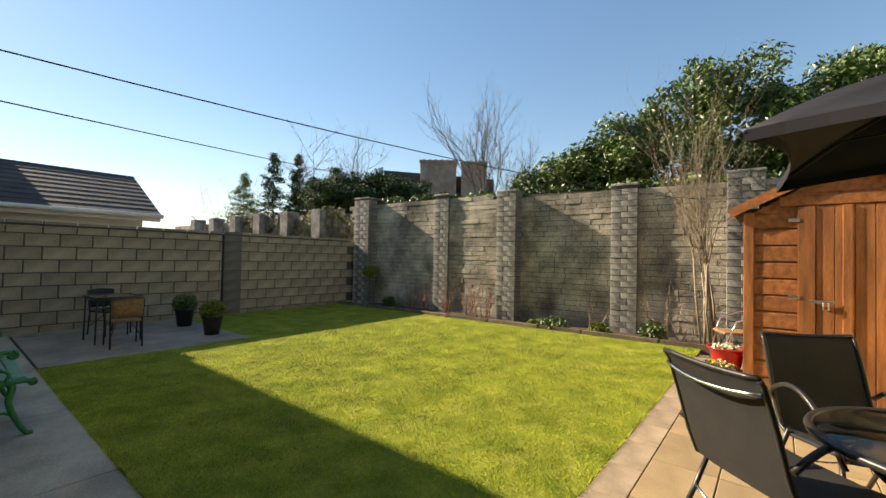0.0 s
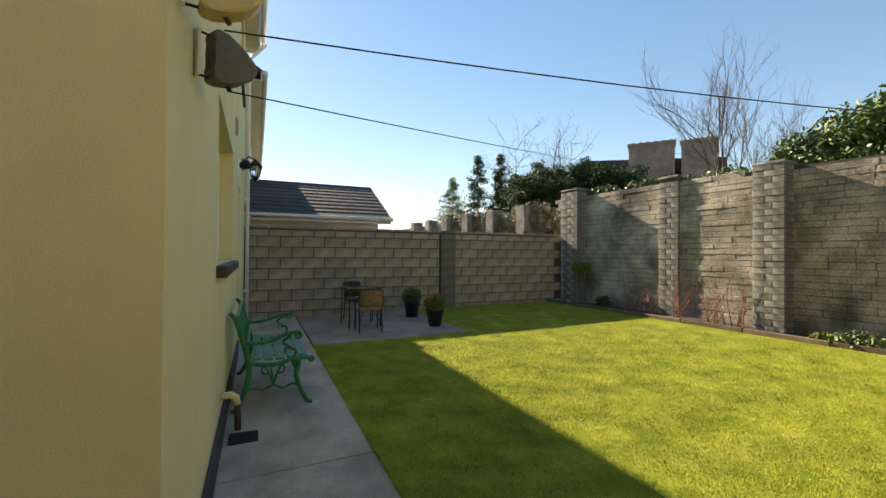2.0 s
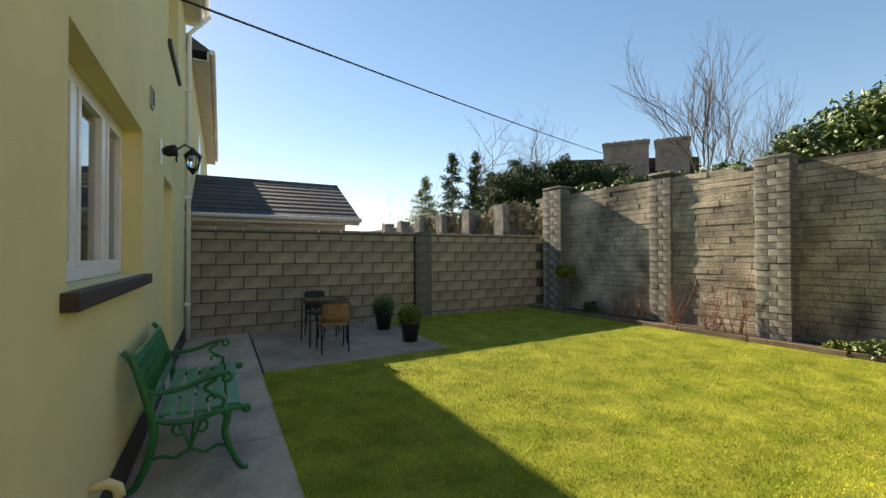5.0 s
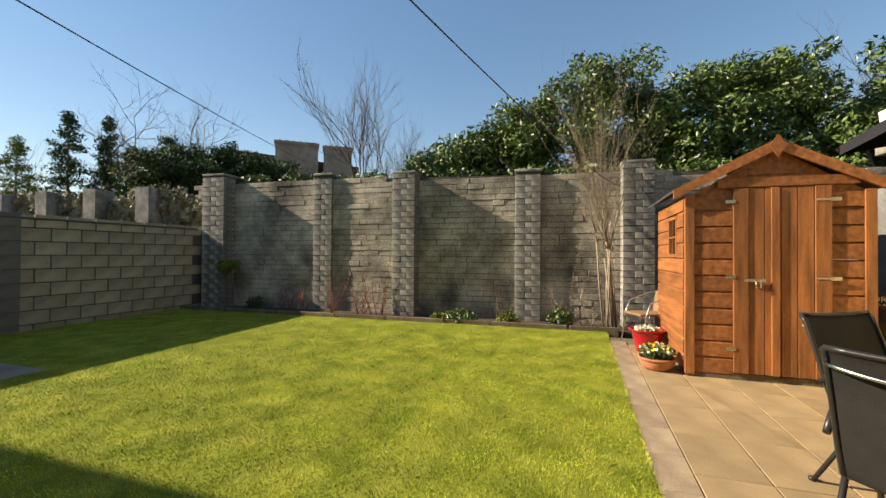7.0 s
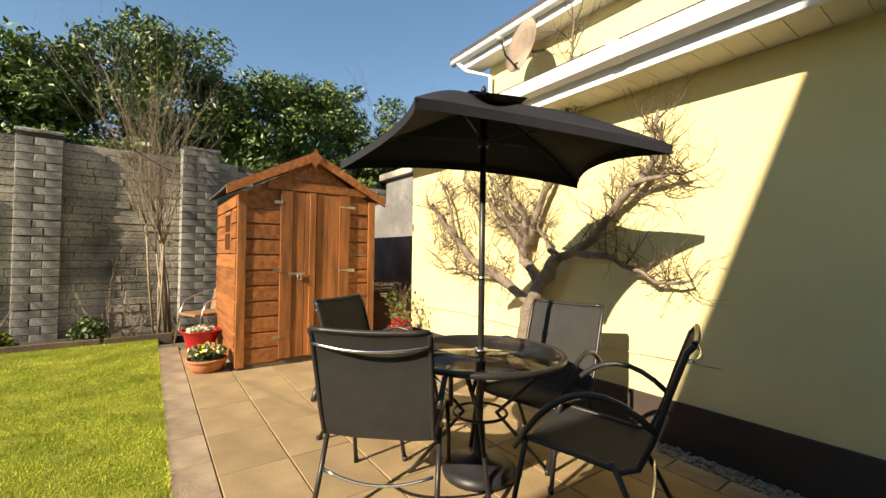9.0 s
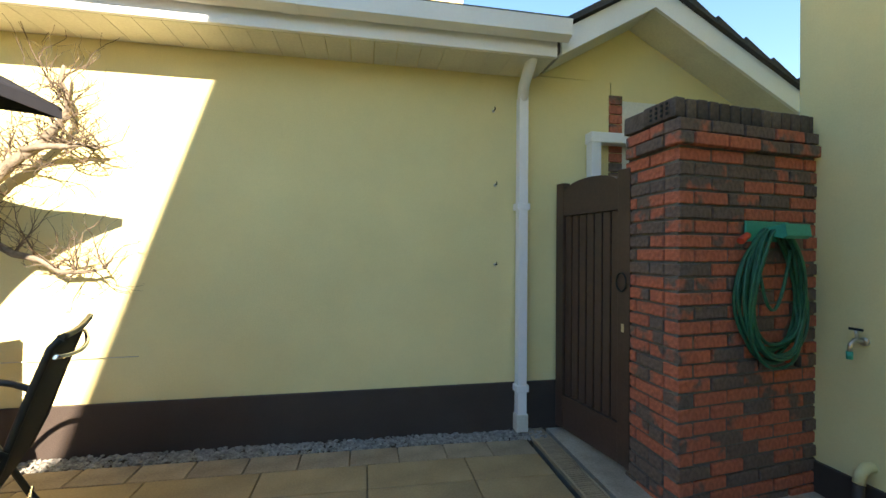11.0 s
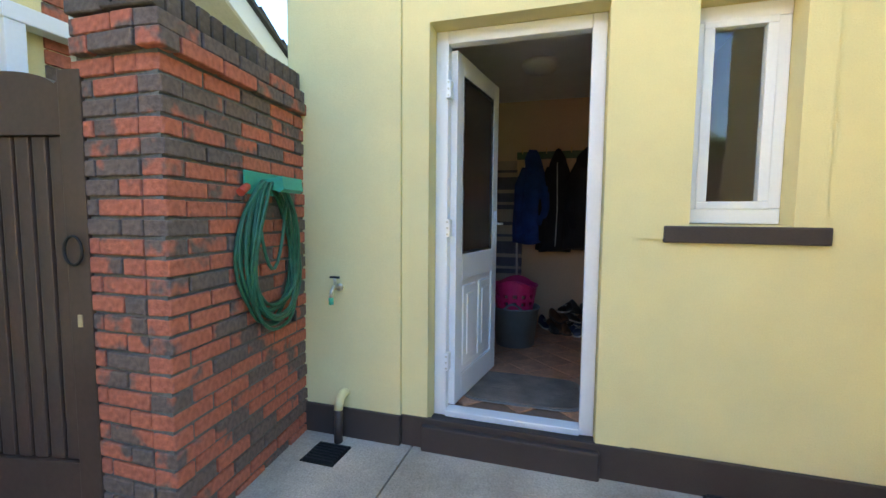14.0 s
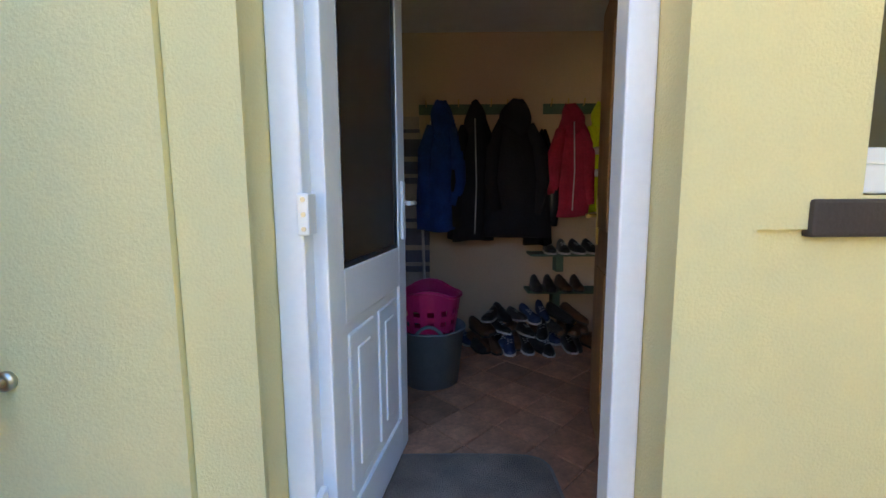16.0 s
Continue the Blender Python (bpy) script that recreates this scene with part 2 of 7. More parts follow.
def slab(bm, c, half, bevel=0.0, m=None):
    m = (m or Matrix.Identity(4)) @ Matrix.Translation(c) @ Matrix.Diagonal((half[0] * 2, half[1] * 2, half[2] * 2, 1))
    vs = bmesh.ops.create_cube(bm, size=1, matrix=m)["verts"]
    if bevel:
        es = {e for v in vs for e in v.link_edges}
        bmesh.ops.bevel(bm, geom=list(es), offset=bevel, segments=2, profile=0.6, affect="EDGES")
    return bm


def tube(bm, pts, r, n=8, closed=False):
    """A round bar along points; r: one radius or one for each point."""
    pts = [Vector(p) for p in pts]
    rs = r if isinstance(r, (list, tuple)) else [r] * len(pts)
    rings = []
    for i, p in enumerate(pts):
        a = pts[i - 1] if (i or closed) else p
        b = pts[(i + 1) % len(pts)] if (i < len(pts) - 1 or closed) else p
        t = (b - a).normalized()
        u = t.orthogonal().normalized() if not rings else (rings[-1][1] - t * rings[-1][1].dot(t)).normalized()
        v = t.cross(u)
        ring = [bm.verts.new(p + (u * math.cos(k * 2 * math.pi / n) + v * math.sin(k * 2 * math.pi / n)) * rs[i]) for k in range(n)]
        rings.append((ring, u))
    m = len(rings)
    for i in range(m if closed else m - 1):
        a, b = rings[i][0], rings[(i + 1) % m][0]
        for k in range(n):
            f = bm.faces.new((a[k], a[(k + 1) % n], b[(k + 1) % n], b[k]))
            f.smooth = True
    if not closed:
        bm.faces.new(rings[0][0][::-1])
        bm.faces.new(rings[-1][0])
    return bm


def smooth(pts, n=5):
    """Points on a rounded line through pts."""
    pts = [Vector(p) for p in pts]
    out = []
    for i in range(len(pts) - 1):
        a, b, c, d = pts[max(i - 1, 0)], pts[i], pts[i + 1], pts[min(i + 2, len(pts) - 1)]
        for k in range(n):
            t = k / n
            out.append(0.5 * (2 * b + (c - a) * t + (2 * a - 5 * b + 4 * c - d) * t * t + (3 * b - a - 3 * c + d) * t ** 3))
    return out + [pts[-1]]


def arc(p0, p1, p2, n=8):
    """Points on a smooth bow from p0 over p1 to p2."""
    p0, p1, p2 = Vector(p0), Vector(p1), Vector(p2)
    return [(1 - t) ** 2 * p0 + 2 * t * (1 - t) * (2 * p1 - (p0 + p2) / 2) + t * t * p2 for t in [i / n for i in range(n + 1)]]


def lathe(bm, prof, n=24, m=None):
    """A turned body: (radius, height) pairs."""
    m = m or Matrix.Identity(4)
    rings = [[bm.verts.new(m @ Vector((r * math.cos(k * 2 * math.pi / n), r * math.sin(k * 2 * math.pi / n), z))) for k in range(n)] for r, z in prof]
    for a, b in zip(rings, rings[1:]):
        for k in range(n):
            f = bm.faces.new((a[k], a[(k + 1) % n], b[(k + 1) % n], b[k]))
            f.smooth = True
    bm.faces.new(rings[0][::-1])
    bm.faces.new(rings[-1])
    return bm


def prism(bm, outline, axis, lo, hi):
    """A flat outline (u, v) pushed from lo to hi along x, y or z."""
    def at(u, v, w):
        return {"x": (w, u, v), "y": (u, w, v), "z": (u, v, w)}[axis]
    a = [bm.verts.new(at(u, v, lo)) for u, v in outline]
    b = [bm.verts.new(at(u, v, hi)) for u, v in outline]
    n = len(outline)
    bm.faces.new(a[::-1])
    bm.faces.new(b)
    for k in range(n):
        bm.faces.new((a[k], a[(k + 1) % n], b[(k + 1) % n], b[k]))
    return bm


def link(name, bm, mat):
    bmesh.ops.recalc_face_normals(bm, faces=bm.faces[:])
    me = bpy.data.meshes.new(name)
    bm.to_mesh(me)
    bm.free()
    me.materials.append(M[mat])
    return new(name, me)


def part(name, bm, mat, parent, label=""):
    ob = link(name, bm, mat)
    ob.parent = parent
    return tagged(ob, label) if label else ob


def thing(name, label, category, m=None, group="", kind=""):
    ob = new(name)
    ob.matrix_world = m or Matrix.Identity(4)
    return tagged(ob, label, category, group, kind)


def solid(name, bm, mat, label, category="", kind="structure", group=""):
    return tagged(link(name, bm, mat), label, category, group, kind)


def B():
    return bmesh.new()


def cells(us, zs, holes):
    """The rectangles of a wall that are left round its openings (u0, u1, z0, z1)."""
    us = sorted({*us, *(h[0] for h in holes), *(h[1] for h in holes)})
    zs = sorted({*zs, *(h[2] for h in holes), *(h[3] for h in holes)})
    for u0, u1 in zip(us, us[1:]):
        run = None
        for z0, z1 in zip(zs, zs[1:]):
            inside = any(h[0] <= u0 and u1 <= h[1] and h[2] <= z0 and z1 <= h[3] for h in holes)
            if inside:
                if run:
                    yield (u0, u1, *run)
                run = None
            else:
                run = (run[0], z1) if run else (z0, z1)
        if run:
            yield (u0, u1, *run)


def wall_x(bm, x0, x1, us, zs, holes=()):
    for u0, u1, z0, z1 in cells(us, zs, holes):
        box(bm, x0, x1, u0, u1, z0, z1)
    bmesh.ops.remove_doubles(bm, verts=bm.verts[:], dist=1e-4)
    return bm


def wall_y(bm, y0, y1, us, zs, holes=()):
    for u0, u1, z0, z1 in cells(us, zs, holes):
        box(bm, u0, u1, y0, y1, z0, z1)
    bmesh.ops.remove_doubles(bm, verts=bm.verts[:], dist=1e-4)
    return bm


def ground(x):
    return 0.009 * x if x > 0 else 0.022 * x


def share(name, me, parent, m):
    ob = new(name, me)
    ob.parent = parent
    ob.matrix_local = m
    return ob


# ---- ground ----
def strip(name, mat, x0, x1, y0, y1, dz, label, category="", kind="structure", nx=1, thick=0.12):
    bm = B()
    xs = sorted({x0, x1, *[x for x in (0.0,) if x0 < x < x1]})
    top = [(x, ground(x) + dz) for x in xs]
    prism(bm, top + [(x1, ground(x1) + dz - thick), (x0, ground(x0) + dz - thick)], "y", y0, y1)
    return solid(name, bm, mat, label, category, kind)


bm = B()
gx = [-300, -60, -12, -2.4, 0, 9, 14, 60, 300]
gv = [[bm.verts.new((x, y, min(0.1, ground(max(x, -2.4))) - 0.2)) for y in (-300, -60, -8, 12, 60, 300)] for x in gx]
for a, b in zip(gv, gv[1:]):
    for k in range(5):
        bm.faces.new((a[k], b[k], b[k + 1], a[k + 1]))
solid("ground", bm, "soil", "bare earth ground under and round the garden", "ground")

WALL_ANG = radians(2.5)
WD = Vector((math.sin(WALL_ANG), -math.cos(WALL_ANG), 0))
WN = Vector((-math.cos(WALL_ANG), -math.sin(WALL_ANG), 0))
W0 = Vector((8.021, 7.595, 0))


def on_wall(s, off=0.0, z=0.0):
    """A place by the way along the tall wall and the distance in front of its pier faces."""
    return W0 + WD * s + WN * off + Vector((0, 0, z))


def lawn_outline():
    e0, e1 = on_wall(-0.5, 0.42), on_wall(8.75, 0.42)
    return [(1.0, -1.0), (e1.x, -1.0), (e0.x, 7.93), (3.59, 7.93), (3.59, 4.95), (1.0, 4.95)]


bm = B()
ol = lawn_outline()
prism(bm, ol, "z", -0.12, 0.0)
for v in bm.verts:
    v.co.z += ground(v.co.x) + 0.005
lawn = solid("lawn", bm, "lawn", "mown green lawn with yellowish worn patches", "lawn")

# grass blades, cut short, thickest near the walked side
rng = np.random.default_rng(4)
nb = 520000
bx = rng.uniform(1.0, 8.4, nb)
by = rng.uniform(-1.0, 7.9, nb)
keep = (by < 7.9) & (bx < W0.x + math.sin(WALL_ANG) * (W0.y - by) - 0.43) & (bx > np.where(by < 4.95, 1.0, 3.59))
keep &= rng.random(nb) < np.clip(1.5 - 0.15 * np.hypot(bx - 0.6, by + 0.6), 0.3, 1)
bx, by = bx[keep], by[keep]
nb = len(bx)
ang = rng.uniform(0, math.tau, nb)
tuft = 0.5 + 0.25 * np.sin(bx * 23 + 3 * np.sin(by * 11)) + 0.25 * np.sin(by * 27 + 2 * np.sin(bx * 13))
hgt = rng.uniform(0.006, 0.016, nb) + 0.009 * tuft
wid = rng.uniform(0.0016, 0.0032, nb)
lean = rng.uniform(-0.013, 0.013, (nb, 2))
bz = 0.009 * bx + 0.003
co = np.empty((nb, 3, 3))
co[:, 0] = np.c_[bx - wid * np.cos(ang), by - wid * np.sin(ang), bz]
co[:, 1] = np.c_[bx + wid * np.cos(ang), by + wid * np.sin(ang), bz]
co[:, 2] = np.c_[bx + lean[:, 0], by + lean[:, 1], bz + hgt]
me = bpy.data.meshes.new("grass")
me.vertices.add(nb * 3)
me.vertices.foreach_set("co", co.reshape(-1))
me.loops.add(nb * 3)
me.loops.foreach_set("vertex_index", np.arange(nb * 3, dtype=np.int32))
me.polygons.add(nb)
me.polygons.foreach_set("loop_start", np.arange(0, nb * 3, 3, dtype=np.int32))
me.update(calc_edges=True)
me.materials.append(M["blade"])
tagged(new("grass", me), "short mown blades of grass on the lawn", "grass", kind="stuff")
# ragged grass edge over the path and the slab
rng = np.random.default_rng(12)
ex = [(1.0, y) for y in np.arange(-1.0, 4.95, 0.004)] + [(x, 4.95) for x in np.arange(1.0, 3.59, 0.006)] + [(x, -1.0) for x in np.arange(1.0, 7.9, 0.004)]
verts, faces = [], []
for x, y in ex:
    u, v = rng.uniform(-0.035, 0.012, 2) if x == 1.0 else (rng.uniform(-0.02, 0.02), rng.uniform(-0.03, 0.012) * (1 if y < 0 else -1))
    h_, a_ = rng.uniform(0.012, 0.034), rng.uniform(0, math.tau)
    px_, py_ = x + max(u, 0.0), y + (max(v, 0) if y < 0 else min(v, 0))
    k = len(verts)
    verts += [(px_ + 0.003 * math.cos(a_), py_ + 0.003 * math.sin(a_), 0.009 * x), (px_ - 0.003 * math.cos(a_), py_ - 0.003 * math.sin(a_), 0.009 * x), (x + u, y + v, 0.009 * x + h_)]
    faces.append((k, k + 1, k + 2))
me = bpy.data.meshes.new("grass_edge")
me.from_pydata(verts, [], faces)
me.materials.append(M["blade"])
tagged(new("grass_edge", me), "uneven grass blades along the lawn's edge", "grass", kind="stuff")

# concrete path along the house, with cut joints
for y0, y1 in ((0.0, 1.45), (1.46, 3.05), (3.06, 4.9), (4.91, 7.93)):
    strip("pavement", "concrete", 0.0, 0.995, y0, y1, 0.0, "worn grey concrete path along the house wall", "path")
strip("pavement", "concrete", -0.62, 0.995, -1.0, -0.004, 0.0, "worn grey concrete path along the house wall", "path")
for y0, y1 in ((-2.215, -0.01), (-3.9, -2.225)):
    strip("pavement", "concrete", -2.05, -0.835 if y0 < -3 else -0.625, y0, y1, 0.0, "pale grey concrete by the back door", "path")
strip("pavement", "slab_brown", 1.02, 3.58, 4.955, 7.93, 0.012, "concrete slab under the small table", "slab")
strip("pavement", "sand", -0.62, 7.6, -3.72, -1.0, -0.012, "sand bed under the buff paving", "paving")
strip("gravel_bed", "soil", -0.8, 5.75, -3.9, -3.722, -0.02, "narrow gravel strip along the house wall", "gravel")


# ---- own house ----
EAVE = 5.62
T = 0.3
WIN1 = (1.70, 3.50, 1.31, 2.43)      # ground floor window in the long wall
DOOR2 = (4.85, 5.75, 0.05, 2.31)     # recessed side door
UWIN = (5.2, 6.4, 3.95, 5.1)
bm = wall_x(B(), -T, 0.0, [0.0, 7.80], [-0.2, EAVE], [WIN1, DOOR2, UWIN])
solid("wall_garden", bm, "render", "yellow rendered house wall behind the bench", "wall")
bm = wall_y(B(), 0.0, T, [-2.05 - T, -T], [-0.2, EAVE])
solid("wall_return", bm, "render", "yellow rendered return wall of the house", "wall")
DOOR1 = (-2.135, -1.242, 0.085, 2.285)
WIN2 = (-0.872, -0.47, 1.238, 2.25)
bm = wall_x(B(), -2.05 - T, -2.05, [-3.0, 0.0], [-0.2, EAVE], [DOOR1, WIN2])
solid("wall_door", bm, "render", "yellow rendered house wall round the back door", "wall")
solid("wall_end", wall_y(B(), 7.5, 7.80, [-8.0, -T], [-0.2, EAVE]), "render", "yellow rendered end wall of the house", "wall")
solid("wall_street", wall_x(B(), -8.3, -8.0, [-3.0, 7.8], [-0.2, EAVE]), "render", "yellow rendered street wall of the house", "wall")
solid("wall_far", wall_y(B(), -3.0, -2.9, [-8.3, -2.352], [-0.2, EAVE]), "render", "yellow rendered end wall of the house", "wall")
# raised render panels round the door
bm = B()
for u0, u1, z0, z1 in cells([-2.29, -1.08], [0.13, EAVE - 0.05], [(-2.135, -1.242, 0.0, 2.285)]):
    box(bm, -2.052, -2.036, u0, u1, z0, z1)
box(bm, -2.052, -2.036, -1.08, -0.358, 2.25, EAVE - 0.05)
box(bm, -2.052, -2.036, -1.08, -0.872, 1.168, 2.25)
box(bm, -2.052, -2.036, -0.47, -0.358, 1.168, 2.25)
solid("trim", bm, "render", "raised yellow render band round the back door", "wall")

for nm, args in (("plinth", (-2.05, -2.026, -2.288, -0.02, -0.2, 0.13)), ("plinth", (-2.05, 0.024, -0.024, -0.001, -0.2, 0.20)), ("plinth", (0.001, 0.024, -0.02, 4.85, -0.2, 0.20)), ("plinth", (0.001, 0.024, 5.75, 7.8, -0.2, 0.22))):
    solid("baseboard", box(B(), *args, 0.006), "plinth", "dark brown painted plinth at the foot of the house wall", "plinth")
solid("wall_door", box(B(), -2.051, -2.018, -2.998, -2.292, 0.13, EAVE), "render", "yellow rendered house wall beside the brick pier", "wall")
solid("baseboard", box(B(), -2.05, -2.0, -2.998, -2.29, -0.2, 0.13, 0.006), "plinth", "dark brown painted plinth by the brick pier", "plinth")
solid("step", box(B(), -2.36, -1.99, -2.16, -1.22, -0.2, 0.098, 0.012), "plinth", "dark brown painted doorstep of the back door", "step")


def hip_roof(name, x0, x1, y0, y1, z, rise, label):
    bm = B()
    r = (x1 - x0) / 2
    a = [bm.verts.new(p) for p in ((x0, y0, z), (x1, y0, z), (x1, y1, z), (x0, y1, z))]
    c = [bm.verts.new(p) for p in ((x0 + r, y0 + 0.3, z + rise), (x0 + r, y1 - 0.3, z + rise))]
    for f in ((a[0], a[1], c[0]), (a[1], a[2], c[1], c[0]), (a[2], a[3], c[1]), (a[3], a[0], c[0], c[1]), a[::-1]):
        bm.faces.new(f)
    return solid(name, bm, "tile_roof", label, "roof")


def gutter_y(parent, x, z, y0, y1, face):
    """White eaves along y: fascia board, soffit board and a half-round gutter."""
    part("fascia", box(B(), x - 0.03 * face, x, y0, y1, z - 0.22, z, 0.004), "upvc", parent)
    part("soffit", box(B(), x - 0.34 * face, x - 0.032 * face, y0, y1, z - 0.235, z - 0.215), "upvc_dull", parent)
    part("gutter", tube(B(), [(x + 0.06 * face, y0, z - 0.06), (x + 0.06 * face, y1, z - 0.06)], 0.058, 10), "upvc", parent)


eaves = thing("eaves", "white plastic fascia, soffit and gutter of the house", "eaves", kind="structure")
gutter_y(eaves, 0.25, EAVE + 0.05, -0.2, 7.85, 1)
hip_roof("roof", -8.6, 0.25, -0.3, 7.95, EAVE + 0.05, 2.6, "dark tiled house roof")
bm = B()
box(bm, -8.4, -2.0, -3.05, -0.31, EAVE + 0.02, EAVE + 0.10)
solid("roof", bm, "tile_roof", "dark flat roof edge over the back door wall", "roof")
# ceilings close the rooms
solid("ceiling", box(B(), -8.0, -2.35, -2.9, 7.5, 2.62, 2.72), "white_paint", "plain white ceiling inside the house", "ceiling")

# ---- low wing with the espalier tree ----
TY = -3.905
WE = 2.62
bm = wall_y(B(), TY - T, TY, [-1.36, 5.75], [-0.2, WE])
solid("wall_wing", bm, "render", "yellow rendered wall of the low wing behind the tree", "wall")
solid("wall_wing", wall_x(B(), 5.45, 5.75, [-5.5, TY - T], [-0.2, WE + 0.15]), "render", "yellow rendered end wall of the wing", "wall")
# gable beyond the gate
bm = B()
prism(bm, [(-1.37, -0.2), (-1.37, 2.62), (-0.76, 2.63), (-1.52, 3.06), (-2.75, 2.40), (-2.75, -0.2)], "y", TY - T, TY - 0.003)
solid("wall_gable", bm, "render", "yellow rendered gable wall beyond the gate", "wall")
solid("baseboard", box(B(), -0.99, 5.74, TY + 0.001, TY + 0.024, -0.2, 0.335, 0.006), "plinth", "dark brown painted plinth at the foot of the wing wall", "plinth")
wing = thing("eaves", "white plastic gutter and slatted soffit of the low wing", "eaves", kind="structure")
part("fascia", box(B(), -0.75, 5.9, -3.585, -3.555, 2.60, 2.82, 0.004), "upvc", wing)
for k in range(44):
    x = -0.74 + k * 0.15
    part("soffit_board", box(B(), x, x + 0.146, TY + 0.002, -3.588, 2.600, 2.612), "upvc_dull", wing)
gb = B()
gp = [(0.0, 0.0), (0.0, -0.10), (0.045, -0.125), (0.105, -0.10), (0.115, 0.0), (0.10, 0.0), (0.09, -0.085), (0.045, -0.105), (0.015, -0.085), (0.015, 0.0)]
prism(gb, [(-3.553 + u, 2.80 + v) for u, v in gp], "x", -0.80, 5.95)
part("gutter", gb, "upvc", wing)
for x in (0.9, 2.35, 3.8, 5.2):
    gb = B()
    prism(gb, [(-3.556 + u * 1.12, 2.806 + v * 1.1) for u, v in gp], "x", x, x + 0.09)
    part("gutter_joint", gb, "upvc", wing)
bm = B()
prism(bm, [(-3.52, 2.80), (-3.52, 2.86), (-5.5, 3.66), (-5.5, 3.58)], "x", -0.8, 5.95)
solid("roof", bm, "tile_roof", "dark tiled roof of the low wing", "roof")
barge = thing("bargeboard", "white barge boards and soffit of the gable beyond the gate", "bargeboard", kind="structure")
for nm, mat, lo, hi, y0, y1 in (("board", "upvc", -0.02, 0.15, -3.62, -3.595), ("soffit", "upvc_dull", -0.02, 0.0, TY - 0.002, -3.622)):
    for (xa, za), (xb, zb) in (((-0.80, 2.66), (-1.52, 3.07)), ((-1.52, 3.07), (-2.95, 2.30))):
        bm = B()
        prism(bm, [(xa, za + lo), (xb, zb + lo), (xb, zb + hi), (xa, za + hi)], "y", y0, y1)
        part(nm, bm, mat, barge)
bm = B()
for k in range(6):
    a, b = k / 6, (k + 1) / 6
    prism(bm, [(-1.52 - 1.45 * a, 3.225 - 0.78 * a), (-1.52 - 1.45 * b, 3.225 - 0.78 * b), (-1.52 - 1.45 * b, 3.25 - 0.78 * b), (-1.52 - 1.45 * a, 3.285 - 0.78 * a)], "y", -6.0, -3.56)
prism(bm, [(-0.78, 2.82), (-1.52, 3.225), (-1.52, 3.285), (-0.78, 2.86)], "y", -6.0, -3.56)
solid("roof", bm, "tile_roof", "dark tiled roof verge of the gable", "roof")

# taller house behind the wing
solid("wall_back_house", box(B(), -0.55, 5.95, -9.0, -5.5, 2.0, 4.55), "render", "yellow rendered upper wall of the neighbouring house", "wall")
back = thing("eaves", "white gutter and fascia high on the neighbouring house", "eaves", kind="structure")
part("fascia", box(B(), -0.75, 6.3, -5.22, -5.19, 4.50, 4.72, 0.004), "upvc", back)
part("soffit", box(B(), -0.75, 6.3, -5.5, -5.22, 4.50, 4.515), "upvc", back)
part("gutter", tube(B(), [(-0.75, -5.13, 4.66), (6.5, -5.13, 4.66)], 0.06, 10), "upvc", back)
part("downpipe", tube(B(), [(6.35, -5.13, 4.62), (6.2, -5.2, 4.45), (5.85, -5.42, 4.3), (5.85, -5.44, 2.2)], 0.035, 8), "upvc", back)
bm = B()
prism(bm, [(-5.1, 4.70), (-5.1, 4.78), (-9.4, 6.6), (-9.4, 6.5)], "x", -0.8, 6.55)
solid("roof", bm, "tile_roof", "dark tiled roof of the neighbouring house", "roof")
# low garden walls past the wing's corner
solid("wall_side", box(B(), 5.76, 9.4, -4.5, -4.15, -0.2, 2.2), "cement", "rough grey garden wall behind the shed", "wall")
solid("wall_side", box(B(), 6.9, 7.9, -5.2, -4.6, 0.0, 2.75, 0.02), "cement", "rendered grey pier with a flat cap beyond the shed", "pier")
solid("trim", box(B(), 6.8, 8.0, -5.3, -4.5, 2.75, 2.87, 0.015), "stonewall", "stone cap on the rendered pier", "cap")

# white downpipe at the wing
dp = thing("downpipe", "square white plastic downpipe on the yellow wall", "downpipe", Matrix.Translation((-0.62, TY, 0)))
part("pipe", box(B(), -0.035, 0.035, 0.02, 0.09, 0.03, 2.42, 0.006), "upvc", dp)
part("offset", tube(B(), [(0.0, 0.055, 2.40), (0.0, 0.08, 2.50), (0.02, 0.33, 2.66)], 0.042, 8), "upvc", dp)
part("shoe", box(B(), -0.045, 0.045, 0.012, 0.10, -0.005, 0.12, 0.008), "upvc_dull", dp)
for z in (0.28, 1.6):
    part("bracket", box(B(), -0.05, 0.05, 0.004, 0.096, z, z + 0.05, 0.006), "upvc", dp)
dp = thing("downpipe", "white plastic waste pipe with elbow beyond the gate", "downpipe", Matrix.Translation((-1.19, TY, 0)))
part("pipe", box(B(), -0.04, 0.04, 0.02, 0.10, 0.0, 2.14, 0.006), "upvc", dp)
part("elbow", box(B(), -0.55, 0.048, 0.012, 0.108, 2.12, 2.20, 0.008), "upvc", dp)
# brick-lined opening in the gable
op = thing("window_brick", "brown brick window surround in the gable", "window", Matrix.Translation((-1.36, TY, 0)), kind="structure")
for k in range(9):
    part("brick", box(B(), -0.10, 0.01, -0.05, 0.012, 1.85 + k * 0.075, 1.918 + k * 0.075, 0.004), "brick", op)
part("pane", box(B(), -0.62, -0.1, -0.06, 0.005, 1.9, 2.48), "upvc_dull", op)

